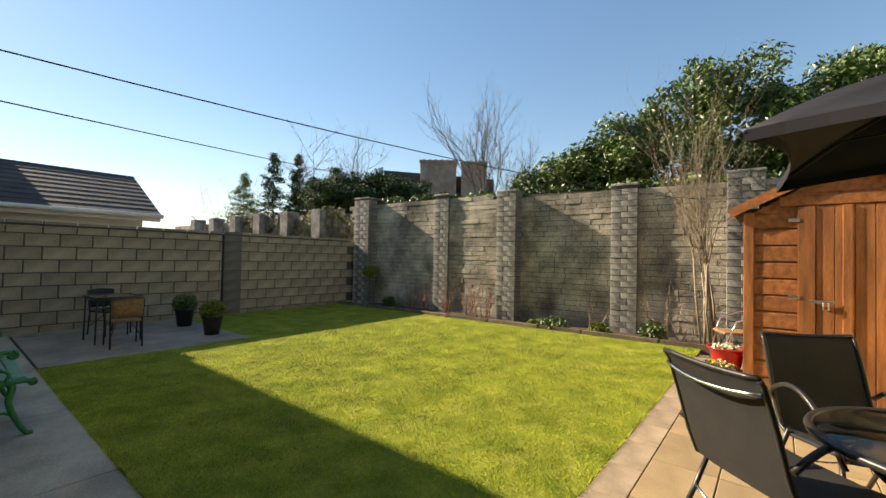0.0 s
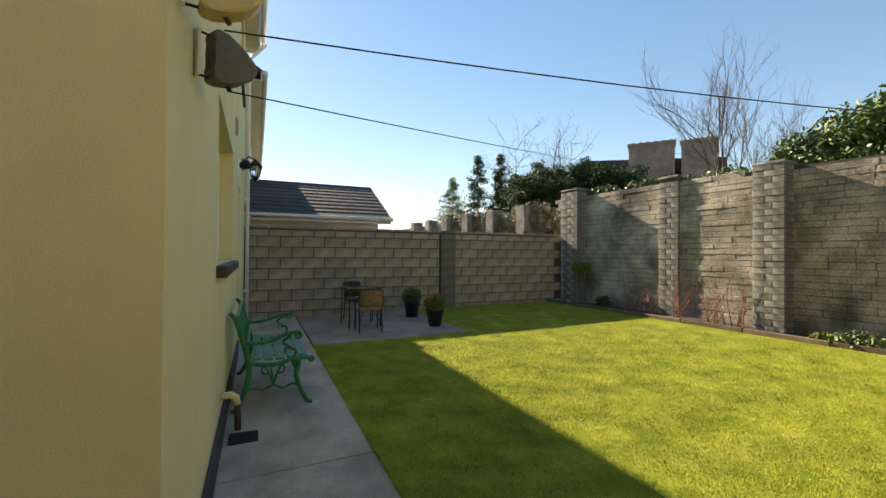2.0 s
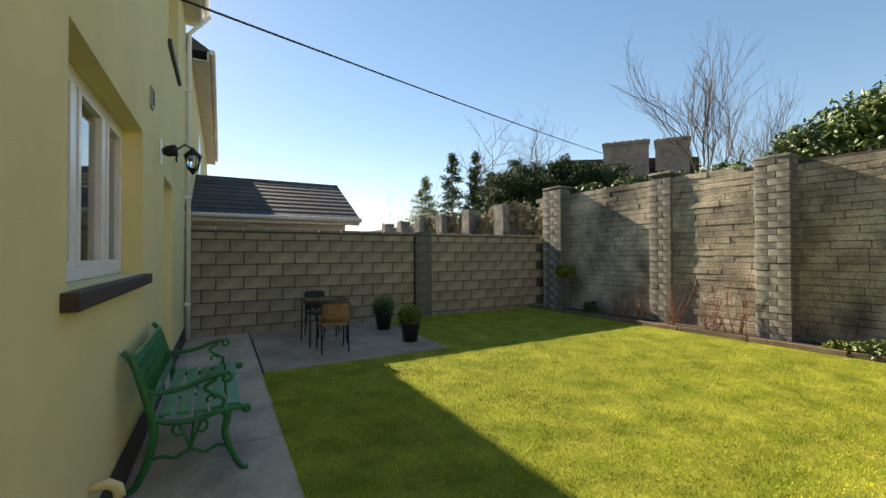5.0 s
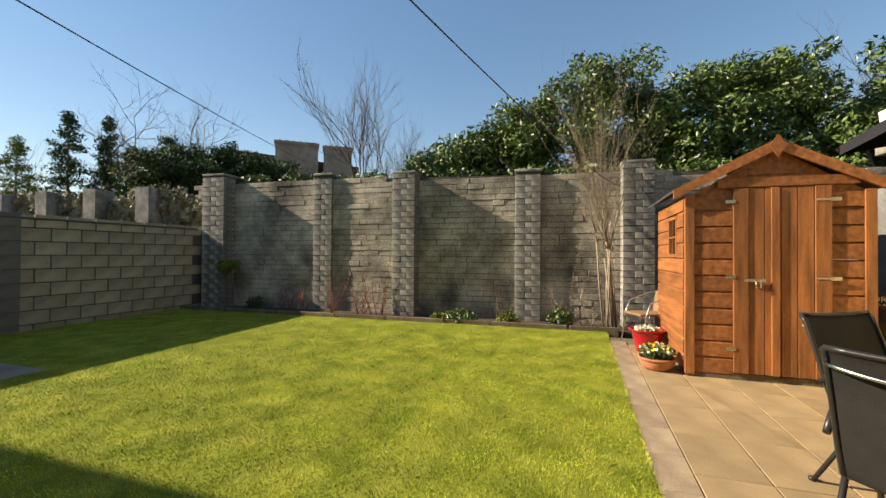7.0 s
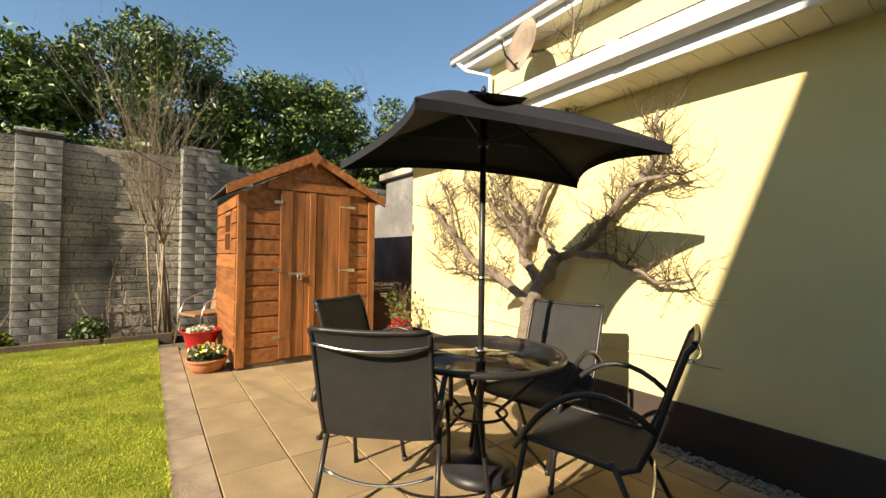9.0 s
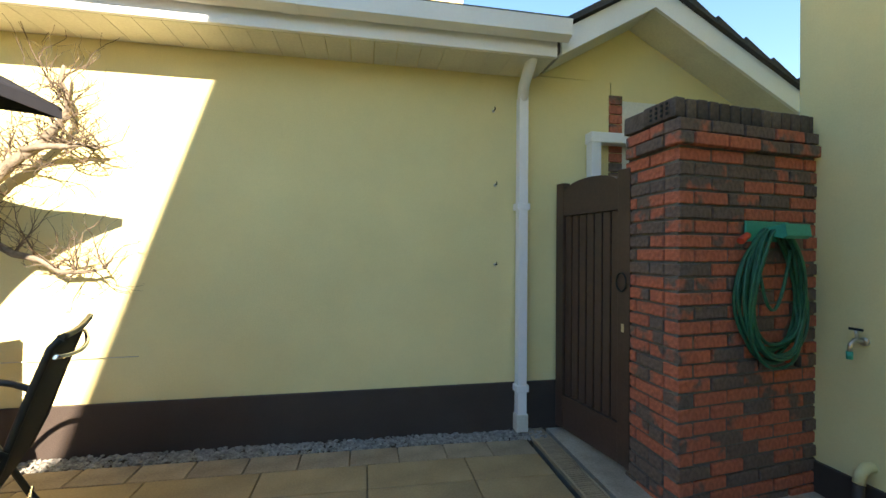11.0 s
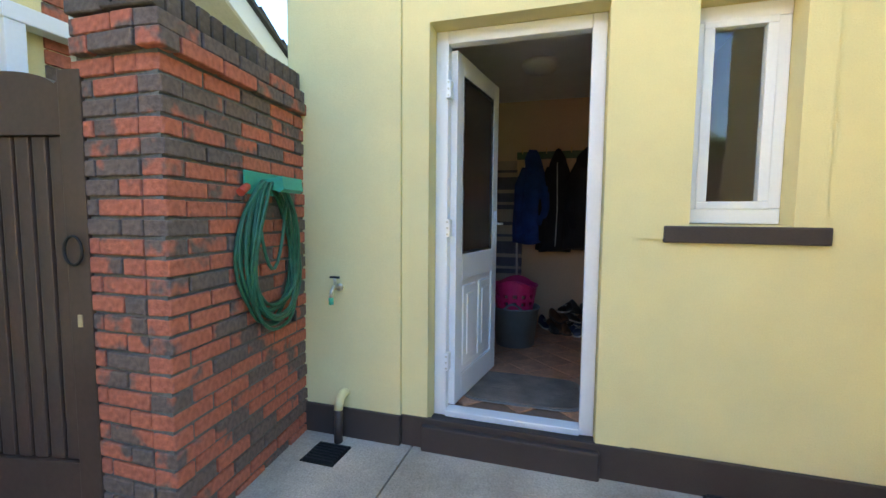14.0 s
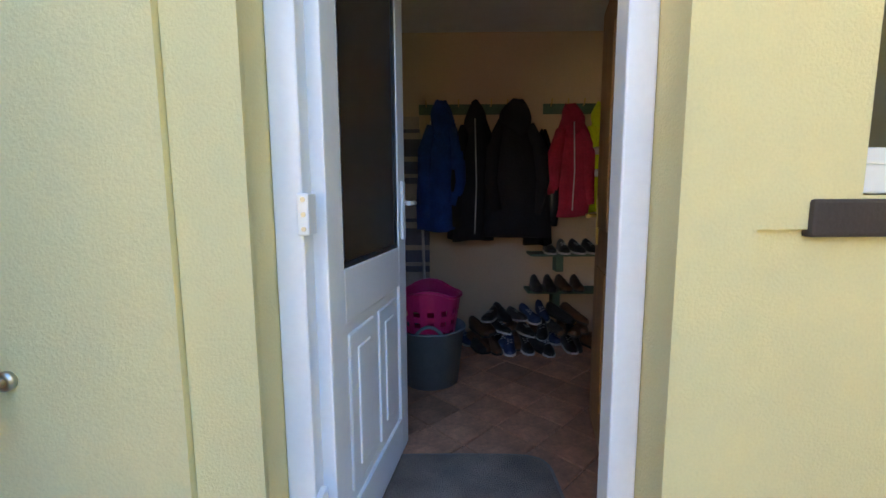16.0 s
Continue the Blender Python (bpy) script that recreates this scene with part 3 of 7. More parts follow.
for x, z in ((-0.415, 2.33), (-0.431, 1.786), (-0.436, 1.202)):
    nl = thing("wall_hook", "small rusty hook in the yellow wall", "hook", Matrix.Translation((x, TY, z)))
    part("stem", tube(B(), [(0, -0.002, 0), (0, 0.05, 0.0), (0.006, 0.055, 0.018)], 0.004, 6), "iron", nl)
    part("rose", lathe(B(), [(0.012, 0.0), (0.012, 0.004), (0.006, 0.006)], 10, pose(0, 0.002, 0, -90)), "steel", nl)


# ---- block wall at the end of the garden ----
BY = 7.93
bw = tagged(link("wall_block", box(B(), 0.0, 8.2, BY + 0.012, BY + 0.2, -0.2, 1.845), "mortar_dark"), "bare grey concrete block wall with a pilaster", "wall", kind="structure")
meshes = {}


def piece(key, sx, sy, sz, bevel, mat):
    k = (key, round(sx, 3), round(sy, 3), round(sz, 3))
    if k not in meshes:
        bm = B()
        vs = bmesh.ops.create_cube(bm, size=1, matrix=Matrix.Diagonal((sx, sy, sz, 1)))["verts"]
        bmesh.ops.bevel(bm, geom=bm.edges[:], offset=bevel, segments=1, affect="EDGES")
        me = bpy.data.meshes.new(key)
        bm.to_mesh(me)
        bm.free()
        me.materials.append(M[mat])
        meshes[k] = me
    return meshes[k]


rb = random.Random(11)
for row in range(9):
    z = -0.08 + row * 0.2265
    x = 0.02 - (0.225 if row % 2 else 0.0)
    while x < 8.1:
        w = 0.44 if x >= 0.0 else 0.44 + x
        x0 = max(x, 0.01)
        w = x + 0.438 - x0
        if x0 + w < 8.2 and w > 0.06:
            share("block", piece("block", w - 0.006, 0.10, 0.210, 0.007, "greyblock"), bw, Matrix.Translation((x0 + w / 2, BY + 0.055 - rb.uniform(0, 0.007), z + 0.107)))
        x += 0.45
for row in range(9):
    z = -0.08 + row * 0.2265
    share("block", piece("block", 0.40, 0.10, 0.22, 0.006, "mortar"), bw, Matrix.Translation((4.58, BY + 0.028 + rb.uniform(0, 0.004), z + 0.11)))
# Black strip laid on the blocks stands in for shade in the pilaster's gap.
share("gap", piece("gap", 0.05, 0.012, 1.88, 0.002, "iron"), bw, Matrix.Translation((4.36, BY + 0.002, 0.95)))
solid("coping", box(B(), -0.02, 8.0, BY - 0.02, BY + 0.22, 1.862, 1.895, 0.008), "tile_roof", "thin dark coping on the block wall", "coping")

# ---- tall old wall with piers ----
PIERS = ((-0.20, 0.42, 3.14, 0.34), (2.60, 3.05, 3.08, 0.07), (4.58, 5.06, 2.98, 0.32), (7.02, 7.50, 2.95, 0.10), (8.90, 9.42, 2.98, 0.28))
DEEP = 0.42
TW = pose(W0.x, W0.y, 0, 0, 0, math.degrees(math.atan2(WN.y, WN.x)))   # local x points into the garden, local y along the wall
gw = tagged(new("wall_tall"), "tall old grey brick wall with buttress piers", "wall", kind="structure")
gw.matrix_world = TW


def tall_top(s):
    return 3.05 - 0.02 * s


core = B()
prism(core, [(-0.6, -0.2), (14.0, -0.2), (14.0, tall_top(14) - 0.03), (-0.6, tall_top(-0.6) - 0.03)], "x", -0.62, -DEEP + 0.10 - 0.02)
part("core", core, "mortar_dark", gw)
# panels: coursed flat blocks, uneven, joined
verts, faces = [], []
rw = random.Random(5)


def rough_block(x0, x1, s0, s1, z0, z1, b=0.006):
    """A block with a chamfered face towards the garden, local to the wall."""
    k = len(verts)
    j = [rw.uniform(-0.004, 0.004) for _ in range(8)]
    verts.extend([(x0, s0, z0), (x0, s1, z0), (x0, s1, z1), (x0, s0, z1),
                  (x1 - b, s0 + j[0], z0 + j[1]), (x1 - b, s1 + j[2], z0 + j[3]), (x1 - b, s1, z1), (x1 - b, s0, z1),
                  (x1 + j[4], s0 + b, z0 + b), (x1 + j[5], s1 - b, z0 + b), (x1 + j[6], s1 - b, z1 - b), (x1 + j[7], s0 + b, z1 - b)])
    for q in ((0, 1, 5, 4), (1, 2, 6, 5), (2, 3, 7, 6), (3, 0, 4, 7), (4, 5, 9, 8), (5, 6, 10, 9), (6, 7, 11, 10), (7, 4, 8, 11), (8, 9, 10, 11)):
        faces.append(tuple(k + i for i in q))


H = 0.112
for row in range(28):
    z0 = -0.05 + row * H
    s = -0.55 - rw.uniform(0, 0.3)
    while s < 13.6:
        w = rw.choice((0.22, 0.33, 0.44, 0.6, 0.75))
        if z0 + H < tall_top(s) and not any(p[0] < s and s + w < p[1] for p in PIERS):
            front = -DEEP + 0.10 + rw.uniform(-0.006, 0.008)
            rough_block(-DEEP, front, s + 0.003, s + w - 0.003, z0 + 0.003, z0 + H - 0.003)
        s += w
me = bpy.data.meshes.new("course")
me.from_pydata(verts, [], faces)
me.materials.append(M["stonewall"])
cs = new("course", me)
cs.parent = gw
tagged(cs, kind="stuff")
# piers: each block is a piece
for s0, s1, top, proud in PIERS:
    back_x = -DEEP + 0.11
    fx = -DEEP + 0.10 + proud
    pc = B()
    box(pc, -DEEP, fx - 0.015, s0 + 0.012, s1 - 0.012, -0.1, top - 0.02)
    part("pier", pc, "mortar_dark", gw)
    rows = int((top + 0.05) / H)
    for row in range(rows):
        z = -0.05 + row * H
        cut = (0.62, 0.38)[row % 2] * (s1 - s0)
        for a, b in ((s0, s0 + cut), (s0 + cut, s1)):
            share("block", piece("pierblock", 0.10, b - a - 0.008, H - 0.008, 0.005, "stone"), gw, Matrix.Translation((fx - 0.05 + rw.uniform(-0.004, 0.006), (a + b) / 2, z + H / 2)))
        if proud > 0.2:
            for side in (s0 + 0.05, s1 - 0.05):
                ln = fx - 0.105 - back_x
                share("block", piece("pierblock", ln, 0.10, H - 0.012, 0.006, "stone"), gw, Matrix.Translation((back_x + ln / 2, side, z + H / 2)))
    share("cap", piece("cap", proud + 0.10, s1 - s0 + 0.02, 0.05, 0.01, "stone"), gw, Matrix.Translation((fx - (proud + 0.10) / 2 + 0.01, (s0 + s1) / 2, top)))
# the wall beyond the block wall, with ivy
ew = tagged(new("wall_beyond"), "old grey wall with piers continuing behind the next garden", "wall", kind="structure")
ew.matrix_world = TW
bm = B()
box(bm, -0.62, -0.40, -14.0, -0.6, -0.2, 2.75)
part("core", bm, "stonewall", ew)
for s in (-2.1, -3.9, -5.7, -7.5, -9.3, -11.1):
    part("pier", box(B(), -0.5, -0.02, s - 0.22, s + 0.22, -0.2, 2.95, 0.01), "stone", ew)

# raised bed and its timber edging
bm = B()
p = [on_wall(-0.5, 0.40), on_wall(9.0, 0.40), on_wall(9.0, -0.4), on_wall(-0.5, -0.4)]
prism(bm, [(q.x, q.y) for q in p], "z", -0.15, 0.09)
solid("flower_bed", bm, "soil", "dark soil bed along the foot of the tall wall", "bed")
s = -0.45
while s < 8.8:
    ln = rw.uniform(0.7, 1.5)
    ln = min(ln, 8.8 - s)
    a, b = on_wall(s + 0.02, 0.42 + rw.uniform(-0.015, 0.02)), on_wall(s + ln - 0.02, 0.42 + rw.uniform(-0.015, 0.02))
    m = Matrix.Translation((a + b) / 2 + Vector((0, 0, 0.075))) @ pose(0, 0, 0, rw.uniform(-6, 6), 0, math.degrees(math.atan2((b - a).y, (b - a).x)))
    ob = thing("edging_board", "weathered timber board edging the flower bed", "edging", m, "bed edging boards")
    part("board", slab(B(), (0, 0, 0), ((b - a).length / 2, 0.022, 0.075), 0.006), "oldwood", ob)
    s += ln

# ---- brick pier, gate, drain ----
SKEW = 0.112


def skew(x, y):
    """The pier's long face runs back at a slight angle to the wall."""
    return y + SKEW * (x + 1.03)


core = B()
prism(core, [(-1.042, -2.807), (-1.042, -3.205), (-2.045, -3.3), (-2.045, skew(-2.045, -2.807))], "z", -0.2, 1.975)
bp = tagged(link("brick_pier", core, "mortar"), "red and dark brown brick pier beside the gate", "pier", kind="structure")
rk = random.Random(2)
BH = 0.0735
for row in range(28):
    z = -0.075 + row * BH
    out = 0.03 if row == 26 else 0.014 if row == 27 else 0.0
    mat = "brick"
    # face towards the lawn path, along x
    x = -1.03 + out
    first = 0.215 if row % 2 else 0.1025
    while x > -2.03:
        w = min(first, x + 2.045)
        if w > 0.03:
            share("brick", piece("brick" + mat, w - 0.012, 0.10, BH - 0.0125, 0.004, mat), bp, pose(x - w / 2, skew(x - w / 2, -2.845 + out) + rk.uniform(-0.005, 0.005), z + BH / 2 + rk.uniform(-0.0015, 0.0015), rk.uniform(-0.6, 0.6), rk.uniform(-0.5, 0.5), math.degrees(SKEW)))
        x -= first
        first = 0.225
    # end face towards the patio
    y = -2.896 + out
    span = [0.1125, 0.215] if row % 2 else [0.225, 0.10]
    for w in span:
        share("brick", piece("brickend" + mat, 0.10, w - 0.012, BH - 0.0125, 0.004, mat), bp, Matrix.Translation((-1.08 + out + rk.uniform(-0.003, 0.003), y - w / 2, z + BH / 2)))
        y -= w
x = -1.01
while x > -2.0:
    share("brick", piece("capbrick", 0.064, 0.215, 0.10, 0.005, "capbrick"), bp, pose(x - 0.036, skew(x - 0.036, -2.92), 2.036 + rk.uniform(-0.004, 0.004), 0, rk.uniform(-1, 1), math.degrees(SKEW)))
    share("brick", piece("capbrick", 0.064, 0.17, 0.10, 0.005, "capbrick"), bp, pose(x - 0.036, skew(x - 0.036, -3.12), 2.036 + rk.uniform(-0.004, 0.004), 0, rk.uniform(-1, 1), math.degrees(SKEW)))
    x -= 0.075
# Black discs on the brick end imitate the shade inside its holes.
for i in range(3):
    for j in range(4):
        part("hole_shade", lathe(B(), [(0.009, 0), (0.009, 0.004)], 8, pose(-1.009, -2.85 - 0.04 * j, 2.01 + 0.026 * i, 0, 90)), "iron", bp)

gate = thing("gate", "dark brown painted wooden side gate with a ring handle", "gate", pose(-1.05, -3.2, 0, 0, 0, 11) @ Matrix.Translation((0, 3.2, 0)))
part("stile", box(B(), -0.03, 0.03, -3.87, -3.79, 0.02, 1.80, 0.005), "gate", gate)
part("stile", box(B(), -0.03, 0.03, -3.27, -3.175, 0.02, 1.80, 0.005), "gate", gate)
part("rail", box(B(), -0.025, 0.025, -3.79, -3.27, 0.02, 0.26, 0.004), "gate", gate)
bm = B()
top = [(-3.79, 1.56), (-3.27, 1.56), (-3.27, 1.76)]
top += [(-3.53 + 0.26 * math.cos(math.radians(a)) * (1 if abs(math.cos(math.radians(a))) < 0.75 else 1), 1.70 + 0.10 * abs(math.sin(math.radians(a))) ** 0.7) for a in range(20, 165, 12)]
top += [(-3.79, 1.76)]
prism(bm, top, "x", -0.026, 0.026)
part("top_rail", bm, "gate", gate)
part("backing", box(B(), -0.024, -0.015, -3.79, -3.27, 0.26, 1.56), "gate", gate)
for k in range(7):
    y = -3.788 + k * 0.0742
    part("board", box(B(), -0.014, 0.009, y, y + 0.0615, 0.262, 1.558, 0.008), "gate", gate)
part("ring_handle", tube(B(), [(0.045, -3.225 + 0.038 * math.cos(a), 1.12 + 0.055 * math.sin(a)) for a in [i * math.tau / 20 for i in range(20)]], 0.006, 6, True), "iron", gate)
part("keyhole", box(B(), 0.03, 0.034, -3.235, -3.215, 0.82, 0.87, 0.002), "steel", gate)

dr = thing("drain_channel", "grey slotted drain channel set in the paving", "drain", Matrix.Translation((-0.73, 0, ground(-0.73))))
part("channel", box(B(), -0.065, 0.065, -3.93, -2.60, -0.1, -0.004), "mortar", dr)
for side in (-0.068, 0.054):
    part("rim", box(B(), side, side + 0.014, -3.93, -2.60, -0.02, 0.006), "edging", dr)
for k in range(66):
    y = -3.92 + k * 0.02
    part("bar", box(B(), -0.054, 0.054, y, y + 0.012, -0.012, 0.002), "edging", dr)

for x, y, d in ((-1.80, -2.64, 0.0), (-1.94, -0.66, 0.0), (0.16, 2.07, 0.0)):
    g = thing("drain_gully", "square black gully grate in the concrete", "drain", Matrix.Translation((x, y, ground(x))))
    part("frame", box(B(), -0.10, 0.10, -0.10, 0.10, -0.02, 0.006, 0.004), "iron", g)
    for k in range(7):
        part("bar", box(B(), -0.085 + k * 0.025, -0.075 + k * 0.025, -0.085, 0.085, 0.006, 0.014), "black_plastic", g)


def waste_pipe(m, label):
    w = thing("waste_pipe", label, "pipe", m)
    part("bend", tube(B(), [(-0.06, 0, 0.27), (0.02, 0, 0.275), (0.055, 0, 0.25), (0.065, 0, 0.20)], 0.026, 10), "render", w)
    part("spigot", tube(B(), [(0.065, 0, 0.20), (0.07, 0, 0.01)], 0.024, 10), "plinth", w)


waste_pipe(pose(-2.0, -2.64, -0.05, 0, 0, 0), "yellow and brown waste pipe bend over the gully")
waste_pipe(pose(0.05, 2.07, 0.06, 0, 0, 0), "yellow and brown waste pipe bend by the bench")

# ---- garden shed ----
SX, SY0, SY1 = 5.69, -1.66, -3.28
SB = 0.06
SE = 1.98
SR = 2.40
shed = thing("garden_shed", "orange-brown stained timber garden shed with double boarded doors", "shed", Matrix.Translation((SX, 0, SB)))
mid = (SY0 + SY1) / 2
L = 1.55


def eave_z(y):
    return SE - SB + (SR - SE) * (1 - abs(y - mid) / ((SY0 - SY1) / 2))


part("base", box(B(), 0.0, L, SY1 + 0.02, SY0 - 0.02, -0.06, 0.06), "oldwood", shed)
D0, D1 = -2.10, -2.93          # door opening
BP = 0.1725
for k in range(11):
    z0 = 0.05 + k * BP
    for y0, y1 in ((SY1 + 0.05, D1), (D0, SY0 - 0.05)):
        bm = B()
        prism(bm, [(0.02, z0), (-0.006, z0), (-0.004, z0 + BP - 0.03), (0.012, z0 + BP - 0.006), (0.02, z0 + BP - 0.006)], "y", y0, y1)
        part("board", bm, "shed", shed)
bm = B()
prism(bm, [(SY1 + 0.02, SE - SB - 0.02), (SY0 - 0.02, SE - SB - 0.02), (mid, SR - SB + 0.05)], "x", 0.012, 0.024)
part("gable_panel", bm, "shed", shed)
for k in range(4):
    z0 = SE - SB + k * 0.112 - 0.02
    w = max(0.05, (SR - SB - z0 - 0.1) / (SR - SE) * (SY0 - SY1) / 2)
    bm = B()
    prism(bm, [(0.02, z0), (0.0, z0), (0.012, z0 + 0.106), (0.02, z0 + 0.106)], "y", mid - w, mid + w)
    part("board", bm, "shed", shed)
for yy, out in ((SY0, 1), (SY1, -1)):
    for k in range(11):
        z0 = 0.05 + k * BP
        runs = ((0.05, L),) if not (out > 0 and 7 <= k <= 9) else ((0.05, 0.38), (0.78, L))
        for x0, x1 in runs:
            bm = B()
            ys = [(yy - 0.02 * out, z0), (yy + 0.006 * out, z0), (yy + 0.004 * out, z0 + BP - 0.03), (yy - 0.012 * out, z0 + BP - 0.006), (yy - 0.02 * out, z0 + BP - 0.006)]
            prism(bm, ys, "x", x0, x1)
            part("board", bm, "shed", shed)
part("back_panel", box(B(), L - 0.02, L, SY1, SY0, 0.05, SE - SB), "shed", shed)
part("window_pane", box(B(), 0.38, 0.78, SY0 - 0.014, SY0 - 0.008, 1.28, 1.73), "glass", shed)
for a in ((0.36, 0.40, 1.26, 1.75), (0.76, 0.80, 1.26, 1.75), (0.40, 0.76, 1.26, 1.30), (0.40, 0.76, 1.71, 1.75), (0.57, 0.59, 1.30, 1.71), (0.40, 0.76, 1.49, 1.51)):
    part("window_bar", box(B(), a[0], a[1], SY0 - 0.012, SY0 + 0.012, a[2], a[3], 0.003), "shed_v", shed)
for y in (SY0 - 0.045, SY1 + 0.045):
    part("corner_post", box(B(), -0.022, 0.04, y - 0.045, y + 0.045, 0.02, SE - SB + 0.02, 0.006), "shed_v", shed)
nb_ = 6
bwid = (D0 - D1) / nb_
for k in range(nb_):
    y = D1 + k * bwid
    wide = k in (0, nb_ - 1)
    part("door_board", box(B(), -0.020 if not wide else -0.032, 0.004, y + 0.003, y + bwid - 0.003, 0.07, 1.985, 0.004), "shed_v", shed)
part("door_board", box(B(), -0.040, -0.021, mid - 0.03, mid + 0.04, 0.07, 1.985, 0.005), "shed_v", shed)
part("lintel", box(B(), -0.03, 0.0, D1 - 0.22, D0 + 0.14, 1.995, 2.09, 0.005), "shed", shed)
for z in (0.30, 1.05, 1.83):
    for y, d in ((D1 + 0.01, -1), (D0 - 0.01, 1)):
        bm = box(B(), -0.038, -0.033, y - 0.07 * (d < 0) - 0.01, y + 0.07 * (d > 0) + 0.01, z, z + 0.035, 0.001)
        if d < 0:
            box(bm, -0.038, -0.033, y, y + 0.12, z + 0.008, z + 0.026, 0.001)
        part("hinge", bm, "steel", shed)
bm = box(B(), -0.055, -0.04, mid + 0.10, mid + 0.28, 1.02, 1.05, 0.003)
tube(bm, [(-0.06, mid + 0.14, 1.03), (-0.06, mid + 0.14, 0.96), (-0.06, mid + 0.18, 0.96), (-0.06, mid + 0.18, 1.03)], 0.006, 6)
part("bolt", bm, "steel", shed)
for side in (1, -1):
    y0, y1 = mid, (SY0 + 0.12 if side > 0 else SY1 - 0.12)
    z1 = SE - SB - 0.03
    bm = B()
    prism(bm, [(y0, SR - SB + 0.02), (y1, z1), (y1, z1 + 0.10), (y0, SR - SB + 0.13)], "x", -0.075, -0.045)
    part("bargeboard", bm, "shed", shed)
    bm = B()
    prism(bm, [(y0, SR - SB + 0.10), (y1, z1 + 0.075), (y1, z1 + 0.10), (y0, SR - SB + 0.135)], "x", -0.045, L + 0.06)
    part("roof_panel", bm, "felt", shed)
bm = B()
prism(bm, [(mid, SR - SB - 0.06), (mid + 0.075, SR - SB + 0.06), (mid, SR - SB + 0.17), (mid - 0.075, SR - SB + 0.06)], "x", -0.092, -0.072)
part("finial", bm, "shed", shed)
part("purlin", box(B(), -0.07, 0.0, SY0 - 0.13, SY0 - 0.05, SE - SB + 0.06, SE - SB + 0.12, 0.004), "steel", shed)

# ---- patio paving pieces ----
pv = tagged(link("paving", box(B(), -0.615, 7.55, -3.715, -1.005, -0.10, -0.03), "sand"), "buff concrete slabs of the patio", "paving", kind="structure")
rp = random.Random(8)


def lay(name, mat, x0, x1, y0, y1):
    w, d = x1 - x0 - 0.007, y1 - y0 - 0.007
    xm = (x0 + x1) / 2
    m = pose(xm, (y0 + y1) / 2, ground(xm) - 0.019 + rp.uniform(-0.0012, 0.0012), rp.uniform(-0.12, 0.12), rp.uniform(-0.12, 0.12) - math.degrees(0.009 if xm > 0 else 0.022), 0)
    share(name, piece(name, w, d, 0.045, 0.004, mat), pv, m)


cols = [(-0.615, -0.12)] + [(-0.12 + 0.6 * k, 0.48 + 0.6 * k) for k in range(12)]
for x0, x1 in cols:
    for j in range(5):
        y1 = -1.235 - j * 0.405
        lay("slab", "slab", x0, x1, y1 - 0.405, y1)
    lay("slab", "slab", x0, x1, -3.5175, -3.26)
x = 0.995
while x < 7.5:
    if x + 0.45 < 7.55:
        lay("edging", "edging", x, x + 0.45, -1.235, -1.002)
    x += 0.45
for k in range(3):
    lay("edging", "edging", -0.615 + 0.535 * k, -0.08 + 0.535 * k, -1.235, -1.002)
x = -0.615
while x < 5.7:
    lay("edging", "edging", x, x + 0.3, -3.715, -3.5175)
    x += 0.3
# pebbles in the strip
me_p = []
for k in range(4):
    bm = B()
    bmesh.ops.create_icosphere(bm, subdivisions=1, radius=0.016)
    for v in bm.verts:
        v.co *= rp.uniform(0.75, 1.2)
        v.co.z *= 0.6
    me = bpy.data.meshes.new("pebble")
    bm.to_mesh(me)
    bm.free()
    me_p.append(me)
pts, fcs = [], []
for k in range(4200):
    src = me_p[k % 4]
    o = Vector((rp.uniform(-0.78, 5.7), rp.uniform(-3.878, -3.725), 0))
    o.z = ground(o.x) - 0.012 + rp.uniform(0, 0.014)
    sc, q = rp.uniform(0.5, 1.15), rp.uniform(0, 6.28)
    n0 = len(pts)
    for v in src.vertices:
        pts.append((o.x + sc * (v.co.x * math.cos(q) - v.co.y * math.sin(q)), o.y + sc * (v.co.x * math.sin(q) + v.co.y * math.cos(q)), o.z + sc * v.co.z))
    fcs.extend([tuple(n0 + i for i in p_.vertices) for p_ in src.polygons])
me = bpy.data.meshes.new("gravel")
me.from_pydata(pts, [], fcs)
me.materials.append(M["gravel"])
tagged(new("gravel", me), "loose grey pebbles along the foot of the wall", "gravel", kind="stuff")


